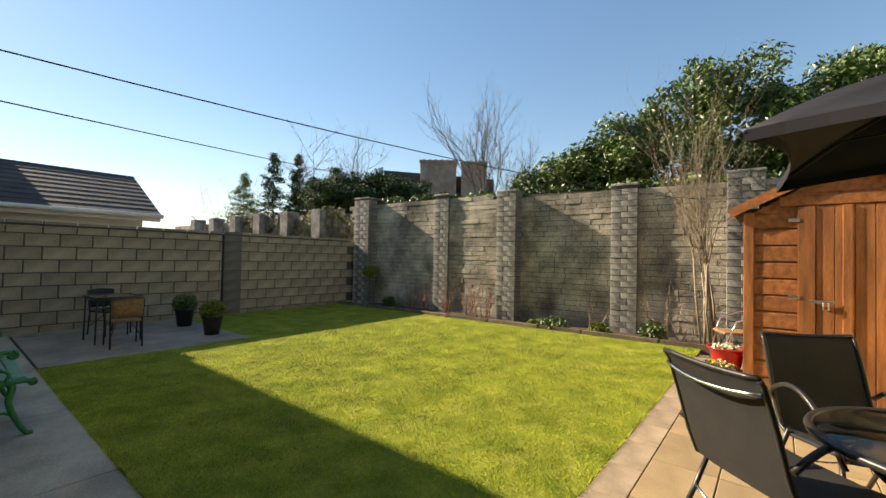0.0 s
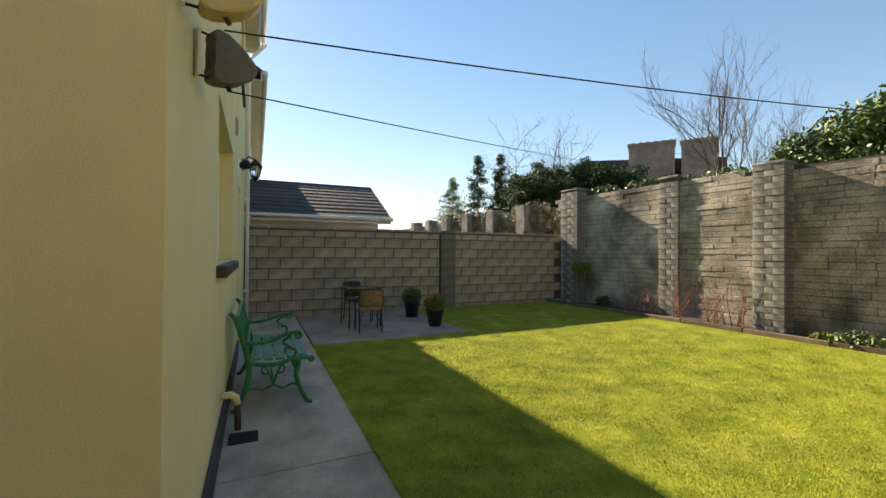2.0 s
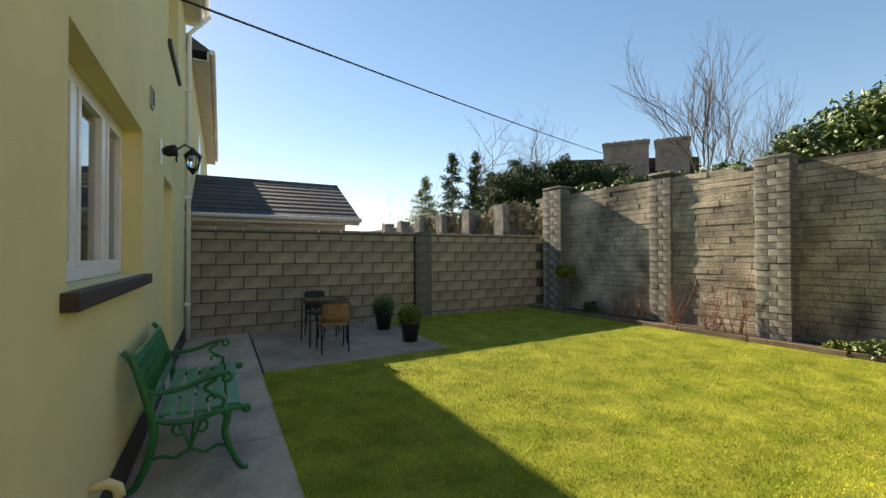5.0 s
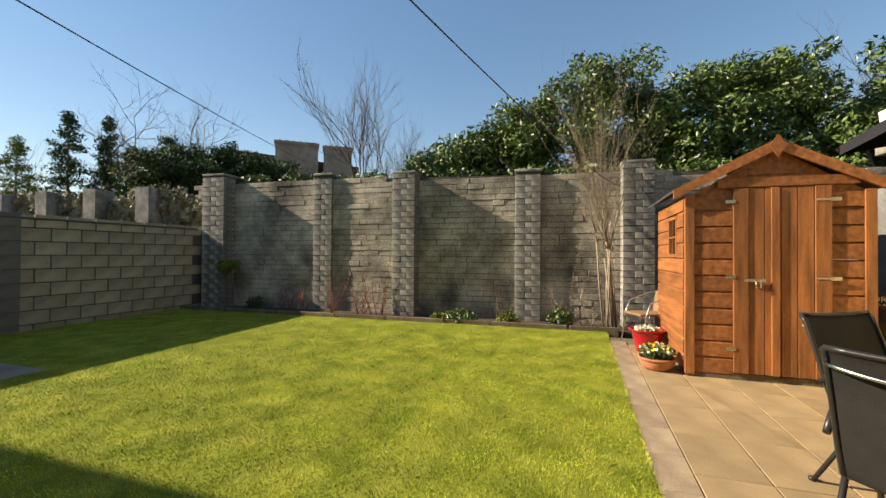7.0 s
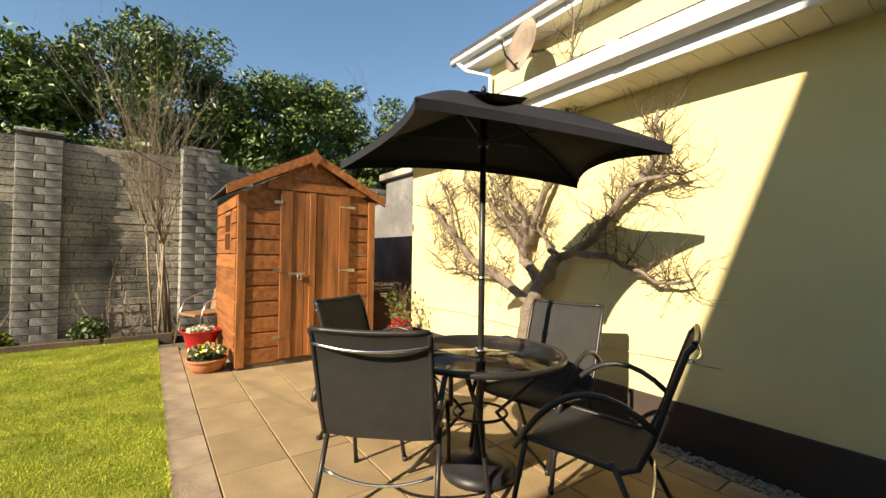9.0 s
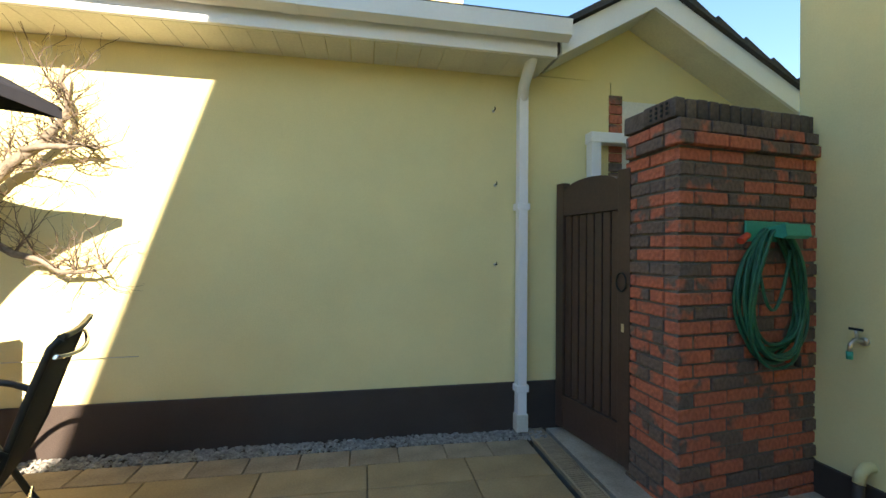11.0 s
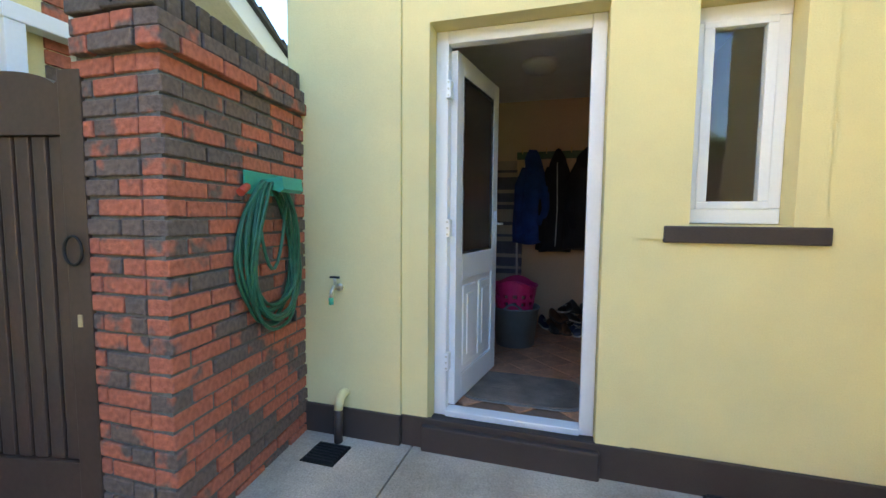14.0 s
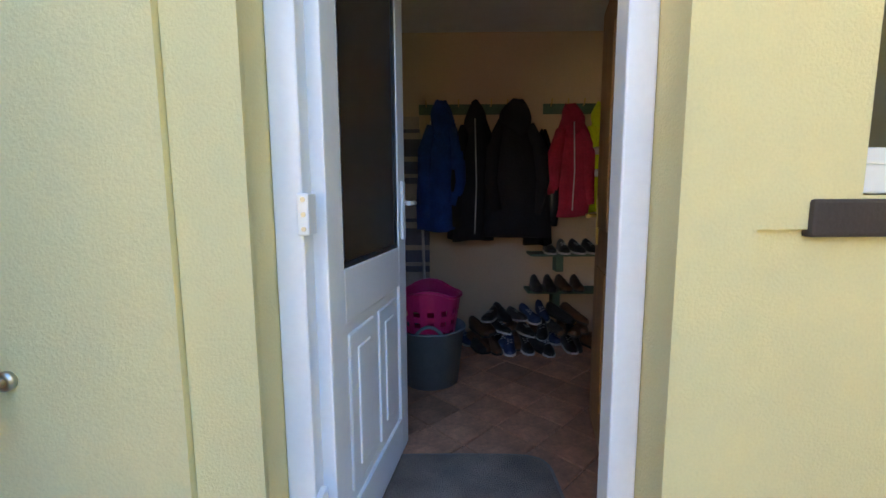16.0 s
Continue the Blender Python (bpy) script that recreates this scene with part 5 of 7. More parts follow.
def coat(name, label, mat, y, top, length, width, depth, seed, flare=1.25, stripe=None, trim=None):
    """A garment hanging from a hook: folded tube with shoulders and sleeves."""
    r = random.Random(seed)
    c = thing(name, label, "coat", Matrix.Translation((RX0 + 0.05, y, RZ + top)))
    ph = [r.uniform(0, 6.28) for _ in range(4)]
    bm = B()
    n, rows = 22, 14
    rings = []
    for i in range(rows + 1):
        t = i / rows
        w = width * (0.10 + 0.90 * min(1, t / 0.34) ** 0.75) * (1 + (flare - 1) * t) / 2
        d = depth * (0.22 + 0.78 * min(1, t / 0.36)) / 2
        ring = []
        for k in range(n):
            a = k * math.tau / n
            fold = 1 + 0.16 * t * math.sin(5 * a + ph[0]) + 0.10 * math.sin(3 * a + ph[1] + 2 * t) + 0.05 * math.sin(9 * a + ph[2])
            ring.append(bm.verts.new((depth * 0.55 + d * fold * math.cos(a), w * fold * math.sin(a) + 0.03 * math.sin(4 * t + ph[3]), -t * length + 0.015 * math.sin(2 * a + ph[2]) * t)))
        rings.append(ring)
    for r0, r1 in zip(rings, rings[1:]):
        for k in range(n):
            bm.faces.new((r0[k], r0[(k + 1) % n], r1[(k + 1) % n], r1[k])).smooth = True
    bm.faces.new(rings[0])
    bm.faces.new(rings[-1][::-1])
    part("body", bm, mat, c)
    for sd_ in (-1, 1):
        bm = B()
        tube(bm, [(depth * 0.6, sd_ * width * 0.26, -0.20), (depth * 0.8, sd_ * width * 0.46, -0.38), (depth * 0.82, sd_ * width * (0.50 + r.uniform(-0.08, 0.06)), -0.62), (depth * 0.75, sd_ * width * (0.48 + r.uniform(-0.12, 0.08)), -r.uniform(0.80, 0.95) * length)], [0.045, 0.058, 0.052, 0.044], 10)
        part("sleeve", bm, mat, c)
    bm = B()
    hood = []
    for i in range(8):
        t = i / 7
        wv, dv = width * (0.07 + 0.26 * math.sin(math.pi * min(1, t * 0.85 + 0.08))), 0.018 + 0.042 * math.sin(math.pi * t)
        hood.append([bm.verts.new((depth * (0.62 + 0.18 * t) + dv * max(-0.3, math.cos(a)) * (1 + 0.12 * math.sin(3 * a + ph[1])), wv * math.sin(a) + 0.012 * math.sin(5 * t + ph[2]), -0.015 - 0.25 * t + 0.02 * math.cos(2 * a + ph[0]))) for a in [k * math.tau / 14 for k in range(14)]])
    for r0, r1 in zip(hood, hood[1:]):
        for k in range(14):
            bm.faces.new((r0[k], r0[(k + 1) % 14], r1[(k + 1) % 14], r1[k])).smooth = True
    bm.faces.new(hood[0])
    bm.faces.new(hood[-1][::-1])
    part("hood", bm, mat, c)
    if trim:
        part("zip", tube(B(), [(depth * 1.1, 0.0, -0.15), (depth * 1.15, 0.012, -0.6 * length), (depth * 1.2, 0.0, -0.95 * length)], 0.005, 6), trim, c)
    if stripe:
        for z in (-0.38, -0.55):
            bm = B()
            tube(bm, [(depth * 0.95, -width * 0.5, z), (depth * 1.16, 0, z), (depth * 0.95, width * 0.5, z)], 0.03, 8)
            part("band", bm, stripe, c)
    return c


coat("blue_coat", "blue hooded coat hanging on the rail", "blue_coat", -1.77, 1.88, 1.0, 0.27, 0.17, 1)
coat("black_coat", "black coat hanging on the rail", "black_coat", -1.51, 1.88, 1.08, 0.26, 0.16, 2, trim="sole")
coat("black_coat", "long black padded coat hanging on the rail", "black_coat", -1.19, 1.88, 1.05, 0.38, 0.2, 3)
coat("black_coat", "shiny black jacket hanging on the rail", "shiny_coat", -0.98, 1.66, 0.90, 0.17, 0.14, 4)
coat("red_coat", "red hooded jacket hanging on the rail", "red_coat", -0.76, 1.85, 0.86, 0.27, 0.16, 5, trim="sole")
coat("yellow_vest", "yellow high visibility vest with pale bands", "hivis", -0.53, 1.87, 0.85, 0.20, 0.12, 6, stripe="sole")

# laundry tubs
tbm = thing("laundry_tub", "grey round flexible laundry tub", "tub", Matrix.Translation((-3.66, -1.83, RZ)))
part("bucket", lathe(B(), [(0.17, 0.0), (0.21, 0.34), (0.222, 0.345), (0.215, 0.355), (0.20, 0.34), (0.165, 0.02)], 28), "tub", tbm)
part("handle", tube(B(), arc((0.19, -0.08, 0.34), (0.215, 0, 0.40), (0.19, 0.08, 0.34), 8), 0.01, 8), "tub", tbm)
bk = thing("laundry_basket", "pink plastic laundry basket with holes, in the grey tub", "basket", Matrix.Translation((-3.67, -1.84, RZ + 0.24)))
bm = B()
n, rows = 28, 9
rings = [[bm.verts.new(((0.15 + 0.05 * i / rows) * math.cos(k * math.tau / n), (0.15 + 0.05 * i / rows) * math.sin(k * math.tau / n), 0.30 * i / rows + (0.05 * max(0, math.cos(2 * k * math.tau / n)) if i == rows else 0))) for k in range(n)] for i in range(rows + 1)]
for i, (r0, r1) in enumerate(zip(rings, rings[1:])):
    for k in range(n):
        if not (2 <= i <= 6 and i % 2 == 0 and k % 2 == 0):
            bm.faces.new((r0[k], r0[(k + 1) % n], r1[(k + 1) % n], r1[k]))
bm.faces.new(rings[0][::-1])
bo = part("bucket", bm, "pink", bk)
sf = bo.modifiers.new("thick", "SOLIDIFY")
sf.thickness = 0.006
part("rim", tube(B(), [v.co if False else (0.203 * math.cos(k * math.tau / n), 0.203 * math.sin(k * math.tau / n), 0.305 + 0.05 * max(0, math.cos(2 * k * math.tau / n))) for k in range(n)], 0.009, 6, True), "pink", bk)

# folded ironing board against the wall
ib = thing("ironing_board", "folded ironing board with striped cover leaning on the wall", "ironing board", pose(RX0 + 0.10, -2.06, RZ, 0, -4, 0))
z = 0.25
k = 0
while z < 1.72:
    hgt_ = (0.10, 0.04, 0.14, 0.05, 0.03)[k % 5]
    w = 0.19 if z < 1.2 else 0.19 - (z - 1.2) * 0.16
    part("cover_band", box(B(), 0.0, 0.045, -w, w, z, z + hgt_ - 0.001, 0.004), "stripe_dark" if k % 2 else "stripe_light", ib)
    z += hgt_
    k += 1
for sd_ in (-1, 1):
    part("leg", tube(B(), [(0.07, sd_ * 0.16, 0.0), (0.06, sd_ * 0.12, 1.5), (0.03, sd_ * 0.24, 1.82)], 0.011, 8), "white_paint", ib)
part("crossbar", tube(B(), [(0.07, -0.2, 0.30), (0.07, 0.2, 0.30)], 0.010, 8), "white_paint", ib)

# shoe shelves
for z, dy in ((0.37, 0.0), (0.67, 0.02)):
    sh = thing("shoe_shelf", "green wooden wall shelf for shoes", "shelf", Matrix.Translation((RX0, -1.08 + dy, RZ + z)))
    sb = B()
    prism(sb, [(0.0, 0.0), (0.20, 0.0), (0.22, 0.05), (0.22, 0.62), (0.0, 0.62)], "z", 0.0, 0.02)
    part("board", sb, "shelf_green", sh)
    part("bracket", box(B(), 0.0, 0.12, 0.22, 0.28, -0.14, 0.0, 0.004), "shelf_green", sh)


def shoe(mat, white, m):
    s_ = thing("shoe", {"shoe_black": "black leather shoe", "shoe_brown": "brown leather shoe", "shoe_blue": "dark blue canvas shoe"}[mat] + (" with white sole" if white else " with dark sole") + " by the wall", "shoe", m, "shoes by the wall")
    prof = [(-0.13, 0.030, 0.085), (-0.10, 0.036, 0.095), (-0.05, 0.036, 0.085), (0.0, 0.040, 0.068), (0.06, 0.046, 0.052), (0.11, 0.040, 0.042), (0.14, 0.018, 0.030)]
    bm = B()
    rings = []
    for x, w, h in prof:
        rings.append([bm.verts.new((x, w * math.cos(a), 0.012 + max(0, math.sin(a)) ** 0.8 * h)) for a in [i * math.pi / 6 for i in range(7)]])
    for r0, r1 in zip(rings, rings[1:]):
        for k in range(6):
            bm.faces.new((r0[k], r0[k + 1], r1[k + 1], r1[k])).smooth = True
        bm.faces.new((r0[6], r0[0], r1[0], r1[6]))
    bm.faces.new(rings[0])
    bm.faces.new(rings[-1][::-1])
    part("upper", bm, mat, s_)
    bm = B()
    ol_ = [(x, w + 0.003) for x, w, h in prof] + [(x, -w - 0.003) for x, w, h in reversed(prof)]
    prism(bm, ol_, "z", 0.0, 0.016)
    part("sole", bm, "sole" if white else "shoe_black", s_)
    part("laces", tube(B(), [(-0.01, -0.02, 0.078), (0.0, 0.02, 0.078), (0.02, -0.02, 0.073), (0.03, 0.02, 0.07), (0.05, -0.02, 0.064)], 0.003, 5), "sole" if white else mat, s_)
    return s_


protos = [shoe("shoe_black", False, pose(-4.2, -1.50, RZ, 0, 0, 20)), shoe("shoe_brown", False, pose(-4.18, -1.38, RZ, 0, 0, 10)), shoe("shoe_blue", True, pose(-4.16, -1.26, RZ, 0, 0, -8)), shoe("shoe_black", True, pose(-4.18, -1.14, RZ, 0, 0, 5))]
rs_ = random.Random(21)
for layer, cnt in ((0, 14), (1, 11), (2, 7)):
    for k in range(cnt):
        y = -1.58 + layer * 0.10 + k * (1.05 - layer * 0.14) / cnt + rs_.uniform(-0.02, 0.02)
        x = RX0 + (0.42, 0.30, 0.20)[layer] + rs_.uniform(-0.07, 0.07)
        if layer == 0 and k % 3 == 0:
            x -= 0.18
        copy_thing(protos[rs_.randrange(4)], pose(x, y, RZ + layer * 0.085, rs_.uniform(-14, 14) * (layer > 0), rs_.uniform(-12, 12) * (layer > 0), rs_.uniform(-35, 35)))
for z in (0.39, 0.69):
    for k in range(4):
        copy_thing(protos[(k // 2) % 2 if z < 0.5 else 3], pose(RX0 + 0.12, -1.0 + k * 0.11 + (0.1 if z > 0.5 else 0), RZ + z, 0, 0, rs_.uniform(-5, 5)))

# ---- hose, tap on the outside ----
M["hose"] = material("green_hose", (0.016, 0.115, 0.06), 0.35, var=0.25, scale=20, bump=0.1, bscale=200)
M["reel_green"] = material("green_plastic", (0.03, 0.32, 0.22), 0.4, var=0.08, bump=0.02)
M["orange"] = material("orange_plastic", (0.5, 0.06, 0.03), 0.4, var=0.05, bump=0)
hs = thing("garden_hose", "coiled green garden hose on a green wall bracket", "hose", pose(-1.62, skew(-1.62, -2.795) + 0.004, 0.03, 0, 0, math.degrees(SKEW)))
rh = random.Random(6)
for k in range(12):
    cx, rx_, rz_ = rh.uniform(-0.02, 0.02), 0.255 + rh.uniform(-0.05, 0.035), 0.35 + rh.uniform(-0.06, 0.02)
    yo = 0.022 + 0.012 * (k % 6)
    pts_ = []
    for i in range(36):
        a = i * math.tau / 36
        pts_.append((cx + rx_ * math.sin(a) * (0.82 + 0.18 * math.cos(a + 3.14)), yo + 0.01 * math.sin(3 * a + k), 1.40 - rz_ + rz_ * math.cos(a) + 0.004 * math.sin(7 * a + k)))
    part("coil", tube(B(), pts_, 0.0085, 7, True), "hose", hs)
part("loop_end", tube(B(), arc((-0.10, 0.06, 1.30), (0.08, 0.10, 0.98), (0.16, 0.08, 1.2), 10), 0.0085, 7), "hose", hs)
part("loop_end", tube(B(), [(-0.16, 0.04, 1.0), (-0.18, 0.05, 0.85), (-0.17, 0.05, 0.72)], 0.0085, 7), "hose", hs)
part("connector", tube(B(), [(0.20, 0.05, 1.36), (0.26, 0.06, 1.33)], 0.018, 10), "orange", hs, "orange hose connector")
part("connector", tube(B(), [(-0.17, 0.05, 0.72), (-0.17, 0.05, 0.66)], 0.016, 10), "black_plastic", hs)
part("connector", tube(B(), [(-0.09, 0.05, 0.74), (-0.09, 0.05, 0.69)], 0.016, 10), "orange", hs)
bm = box(B(), -0.16, 0.16, 0.0, 0.012, 1.33, 1.44, 0.006)
prism(bm, [(0.012, 1.40), (0.13, 1.42), (0.14, 1.36), (0.12, 1.345), (0.012, 1.37)], "x", -0.13, 0.05)
part("bracket", bm, "reel_green", hs)
tp_ = thing("garden_tap", "brass garden tap with a green hose adaptor on the yellow wall", "tap", Matrix.Translation((-2.018, -2.67, 0.85)))
part("flange", lathe(B(), [(0.022, 0.0), (0.022, 0.012), (0.012, 0.014)], 12, pose(0, 0, 0, 0, 90)), "steel", tp_)
part("body", tube(B(), [(0.01, 0, 0.0), (0.07, 0, 0.01), (0.095, 0, -0.01), (0.10, 0, -0.05)], 0.011, 8), "steel", tp_)
part("stem", tube(B(), [(0.05, 0, 0.01), (0.06, 0, 0.06)], 0.008, 8), "steel", tp_)
part("handle", tube(B(), [(0.06, -0.03, 0.065), (0.06, 0.03, 0.065)], 0.007, 6), "iron", tp_)
part("adaptor", tube(B(), [(0.10, 0, -0.045), (0.10, 0, -0.085)], 0.014, 10), "reel_green", tp_)


# ---- neighbouring buildings ----
nh = thing("neighbour_house", "two-storey cream house with white eaves beyond the block wall", "house", None)
part("wall", box(B(), -8.0, 0.0, 9.4, 20.0, 0.0, 5.6), "render", nh)
part("soffit", box(B(), -0.02, 0.30, 9.2, 20.2, 5.42, 5.44), "upvc_dull", nh)
part("fascia", box(B(), 0.28, 0.31, 9.2, 20.2, 5.42, 5.65), "upvc_dull", nh)
part("gutter", tube(B(), [(0.37, 9.15, 5.60), (0.37, 20.2, 5.60)], 0.06, 8), "upvc_dull", nh)
rb_ = B()
prism(rb_, [(0.40, 5.62), (-4.0, 8.4), (-8.4, 5.62)], "y", 9.2, 20.2)
part("roof", rb_, "tile_roof", nh)
part("window", box(B(), -0.02, 0.02, 12.0, 13.2, 3.4, 4.6, 0.005), "upvc", nh)

ob_ = thing("outbuilding", "low outbuilding with dark ribbed tile roof beyond the wall", "outbuilding", None)
part("wall", box(B(), -2.4, 3.15, 9.25, 12.7, 0.0, 2.2), "white_paint", ob_)
part("fascia", box(B(), -2.6, 3.42, 8.98, 9.01, 2.13, 2.27, 0.003), "upvc_dull", ob_)
part("gutter", tube(B(), [(-2.6, 8.93, 2.25), (3.45, 8.93, 2.25)], 0.05, 8), "upvc_dull", ob_)
for k in range(9):
    y0, y1 = 8.95 + k * 0.235, 8.95 + (k + 1) * 0.235 + 0.03
    z0, z1 = 2.27 + k * 0.118, 2.27 + (k + 1) * 0.118 + 0.015
    bm = B()
    prism(bm, [(y0, z0 - 0.02), (y0, z0 + 0.035), (y1, z1 + 0.02), (y1, z1 - 0.02)], "x", -2.6, 3.42)
    part("tile_course", bm, "tile_roof", ob_)
bm = B()
prism(bm, [(11.05, 3.33), (11.1, 3.40), (11.2, 3.40), (13.0, 2.3), (13.0, 2.2)], "x", -2.6, 3.42)
part("ridge", bm, "tile_roof", ob_)
bm = B()
prism(bm, [(9.25, 2.2), (11.1, 3.28), (12.7, 2.2)], "x", 3.0, 3.15)
part("gable", bm, "white_paint", ob_)

far = thing("chimney_house", "rendered house top with two chimney stacks behind the wall", "house", None)
A7 = Vector((0.65, -0.58, 1.34))


def out_at(az, el, dist):
    a, e = radians(az), radians(el)
    return A7 + Vector((math.sin(a), math.cos(a), math.tan(e))) * dist


for az0, az1, el in ((49.4, 54.6, 14.6), (55.4, 59.0, 14.4)):
    c0, c1 = out_at(az0, el, 24), out_at(az1, el, 24)
    mid_ = (c0 + c1) / 2
    ln = (c1 - c0).length
    m = Matrix.Translation((mid_.x, mid_.y, 0)) @ pose(0, 0, 0, 0, 0, math.degrees(math.atan2((c1 - c0).y, (c1 - c0).x)))
    bm = slab(B(), (0, 0, mid_.z / 2 - 0.2), (ln / 2, 0.55, mid_.z / 2 - 0.2), 0.02, m)
    st = part("chimney", bm, "stack", far)
    part("cap", slab(B(), (0, 0, mid_.z - 0.35), (ln / 2 + 0.06, 0.6, 0.08), 0.01, m), "stack", st)
    for k in range(6):
        part("pot", lathe(B(), [(0.085, mid_.z - 0.28), (0.07, mid_.z - 0.12), (0.085, mid_.z - 0.10)], 10, m @ Matrix.Translation((-ln / 2 + (k + 0.5) * ln / 6, 0, 0))), "stack", st)
c0, c1 = out_at(44, 12.6, 25), out_at(60, 11.6, 25)
bm = B()
vs_ = [bm.verts.new(p) for p in (c0 + Vector((0, 0, -3)), c1 + Vector((0, 0, -3)), c1, c0, c0 + Vector((4, 3, 0.2)), c1 + Vector((4, 3, 0.2)))]
bm.faces.new(vs_[:4])
bm.faces.new((vs_[3], vs_[2], vs_[5], vs_[4]))
part("roof", bm, "tile_roof", far)


# ---- plants ----
def branch(bm, p, d, ln, r, depth, rng_, spread=0.5, up=0.15, kids=3, n=5, limit=None, bend=0.12):
    """A limb with its side limbs, thinning out."""
    pts_, q, dd = [Vector(p)], Vector(p), Vector(d).normalized()
    steps = 4
    for k in range(steps):
        dd = (dd + Vector((rng_.uniform(-bend, bend), rng_.uniform(-bend, bend), rng_.uniform(-bend, bend) + up * 0.25))).normalized()
        q = q + dd * ln / steps
        if limit:
            q = limit(q)
        pts_.append(q.copy())
    tube(bm, pts_, [r * (1 - 0.16 * k) for k in range(steps + 1)], n if r > 0.012 else 4)
    if depth:
        for k in range(kids):
            at_ = pts_[1 + (k * (steps - 1)) // max(1, kids - 1) if kids > 1 else steps]
            v = (dd + Vector((rng_.uniform(-1, 1), rng_.uniform(-1, 1), rng_.uniform(-0.5, 0.8))) * spread).normalized()
            branch(bm, at_, v, ln * rng_.uniform(0.5, 0.78), r * 0.55, depth - 1, rng_, spread, up, kids, n, limit, bend)
    return bm


def leaf_cloud(name, centres, count, size, mat, parent, rng_, flat=0.0, squash=1.0):
    """Many small bent leaves spread through ellipsoids (centre, radii)."""
    vol = np.array([c[1][0] * c[1][1] * c[1][2] for c in centres])
    pick = rng_.choice(len(centres), count, p=vol ** 0.67 / (vol ** 0.67).sum())
    cen = np.array([c[0] for c in centres])[pick]
    rad = np.array([c[1] for c in centres])[pick]
    d = rng_.normal(size=(count, 3))
    d /= np.linalg.norm(d, axis=1, keepdims=True)
    pos = cen + d * rad * rng_.uniform(0.25, 1.25, (count, 1)) ** 0.7
    nrm = d * 0.5 + rng_.normal(size=(count, 3)) * 0.6 + np.array([0, 0, 0.4])
    nrm /= np.linalg.norm(nrm, axis=1, keepdims=True)
    t = np.cross(nrm, rng_.normal(size=(count, 3)))
    t /= np.linalg.norm(t, axis=1, keepdims=True)
    b = np.cross(nrm, t)
    s_ = size * rng_.uniform(0.6, 1.3, (count, 1))
    v = np.stack([pos - t * s_, pos + b * s_ * 0.42 * squash - nrm * s_ * 0.1, pos + t * s_, pos - b * s_ * 0.42 * squash - nrm * s_ * 0.1], 1).reshape(-1, 3)
    i = np.arange(count)[:, None] * 4
    f = np.concatenate([i + [0, 1, 2], i + [0, 2, 3]])
    me_ = bpy.data.meshes.new(name)
    me_.from_pydata(v.tolist(), [], f.tolist())
    me_.materials.append(M[mat])
    ob = new(name, me_)
    ob.parent = parent
    if name in ("flowers", "leaves", "blossom"):
        tagged(ob, kind="stuff")
    return ob


g3 = np.random.default_rng(9)

# broad evergreen behind the tall wall
lt = thing("laurel_tree", "dense dark green evergreen shrubs rising behind the tall wall", "shrub", None)
blobs = []
rl = random.Random(14)


def crown_top(s):
    pts_ = ((4.2, 3.2), (5.0, 3.9), (6.0, 4.2), (7.2, 4.6), (7.9, 5.7), (8.8, 5.4), (10.0, 5.0), (11.0, 5.3), (12.2, 5.5), (13.4, 4.9), (14.6, 3.9), (15.6, 3.2))
    return float(np.interp(s, [p[0] for p in pts_], [p[1] for p in pts_]))


for k in range(520):
    s_ = rl.uniform(4.3, 15.4)
    tz = crown_top(s_) + rl.uniform(-0.35, 0.2)
    z = rl.uniform(2.4, tz - 0.1)
    off = -rl.uniform(0.95, 2.6)
    c_ = on_wall(s_, off, z)
    r_ = rl.uniform(0.12, 0.46)
    blobs.append(((c_.x, c_.y, c_.z), (r_, r_, r_ * 0.8)))
leaf_cloud("crown", blobs, 120000, 0.058, "leaf", lt, g3)
leaf_cloud("blossom", [(b[0], (b[1][0], b[1][1], b[1][2])) for b in blobs if b[0][1] < -2.2 and b[0][2] > 4.0][:30] or blobs[:5], 500, 0.05, "bloom", lt, g3)
for s_ in (5.5, 7.8, 9.6, 11.6, 13.2):
    part("trunk", branch(B(), on_wall(s_, -1.4), (0, 0, 1), 2.2, 0.09, 1, rl, 0.5, 0.05, 3, 7), "bark", lt)

# bare trees
def bare_tree(label, base, tall, r, seed, depth=4, spread=0.5, mat="twig", kids=3, first=0.35, lean=(0, 0, 1)):
    height = tall * 1.0
    t_ = thing("bare_tree", label, "tree", Matrix.Translation(base))
    rg = random.Random(seed)
    bm = B()
    tube(bm, [(0, 0, 0), (0.03, 0.02, height * first * 0.5), (0, 0, height * first)], [r, r * 0.85, r * 0.8], 7)
    part("trunk", bm, "bark", t_)
    bm = B()
    for k in range(5):
        a = k * math.tau / 5 + rg.uniform(-0.4, 0.4)
        branch(bm, (0, 0, height * first * rg.uniform(0.8, 1.0)), (math.cos(a) * spread, math.sin(a) * spread, 1.0), height * (1 - first) * rg.uniform(0.42, 0.56), r * 0.30, depth - 1, rg, spread + 0.15, 0.22, kids, 5, None, 0.2)
    part("crown", bm, mat, t_)
    return t_


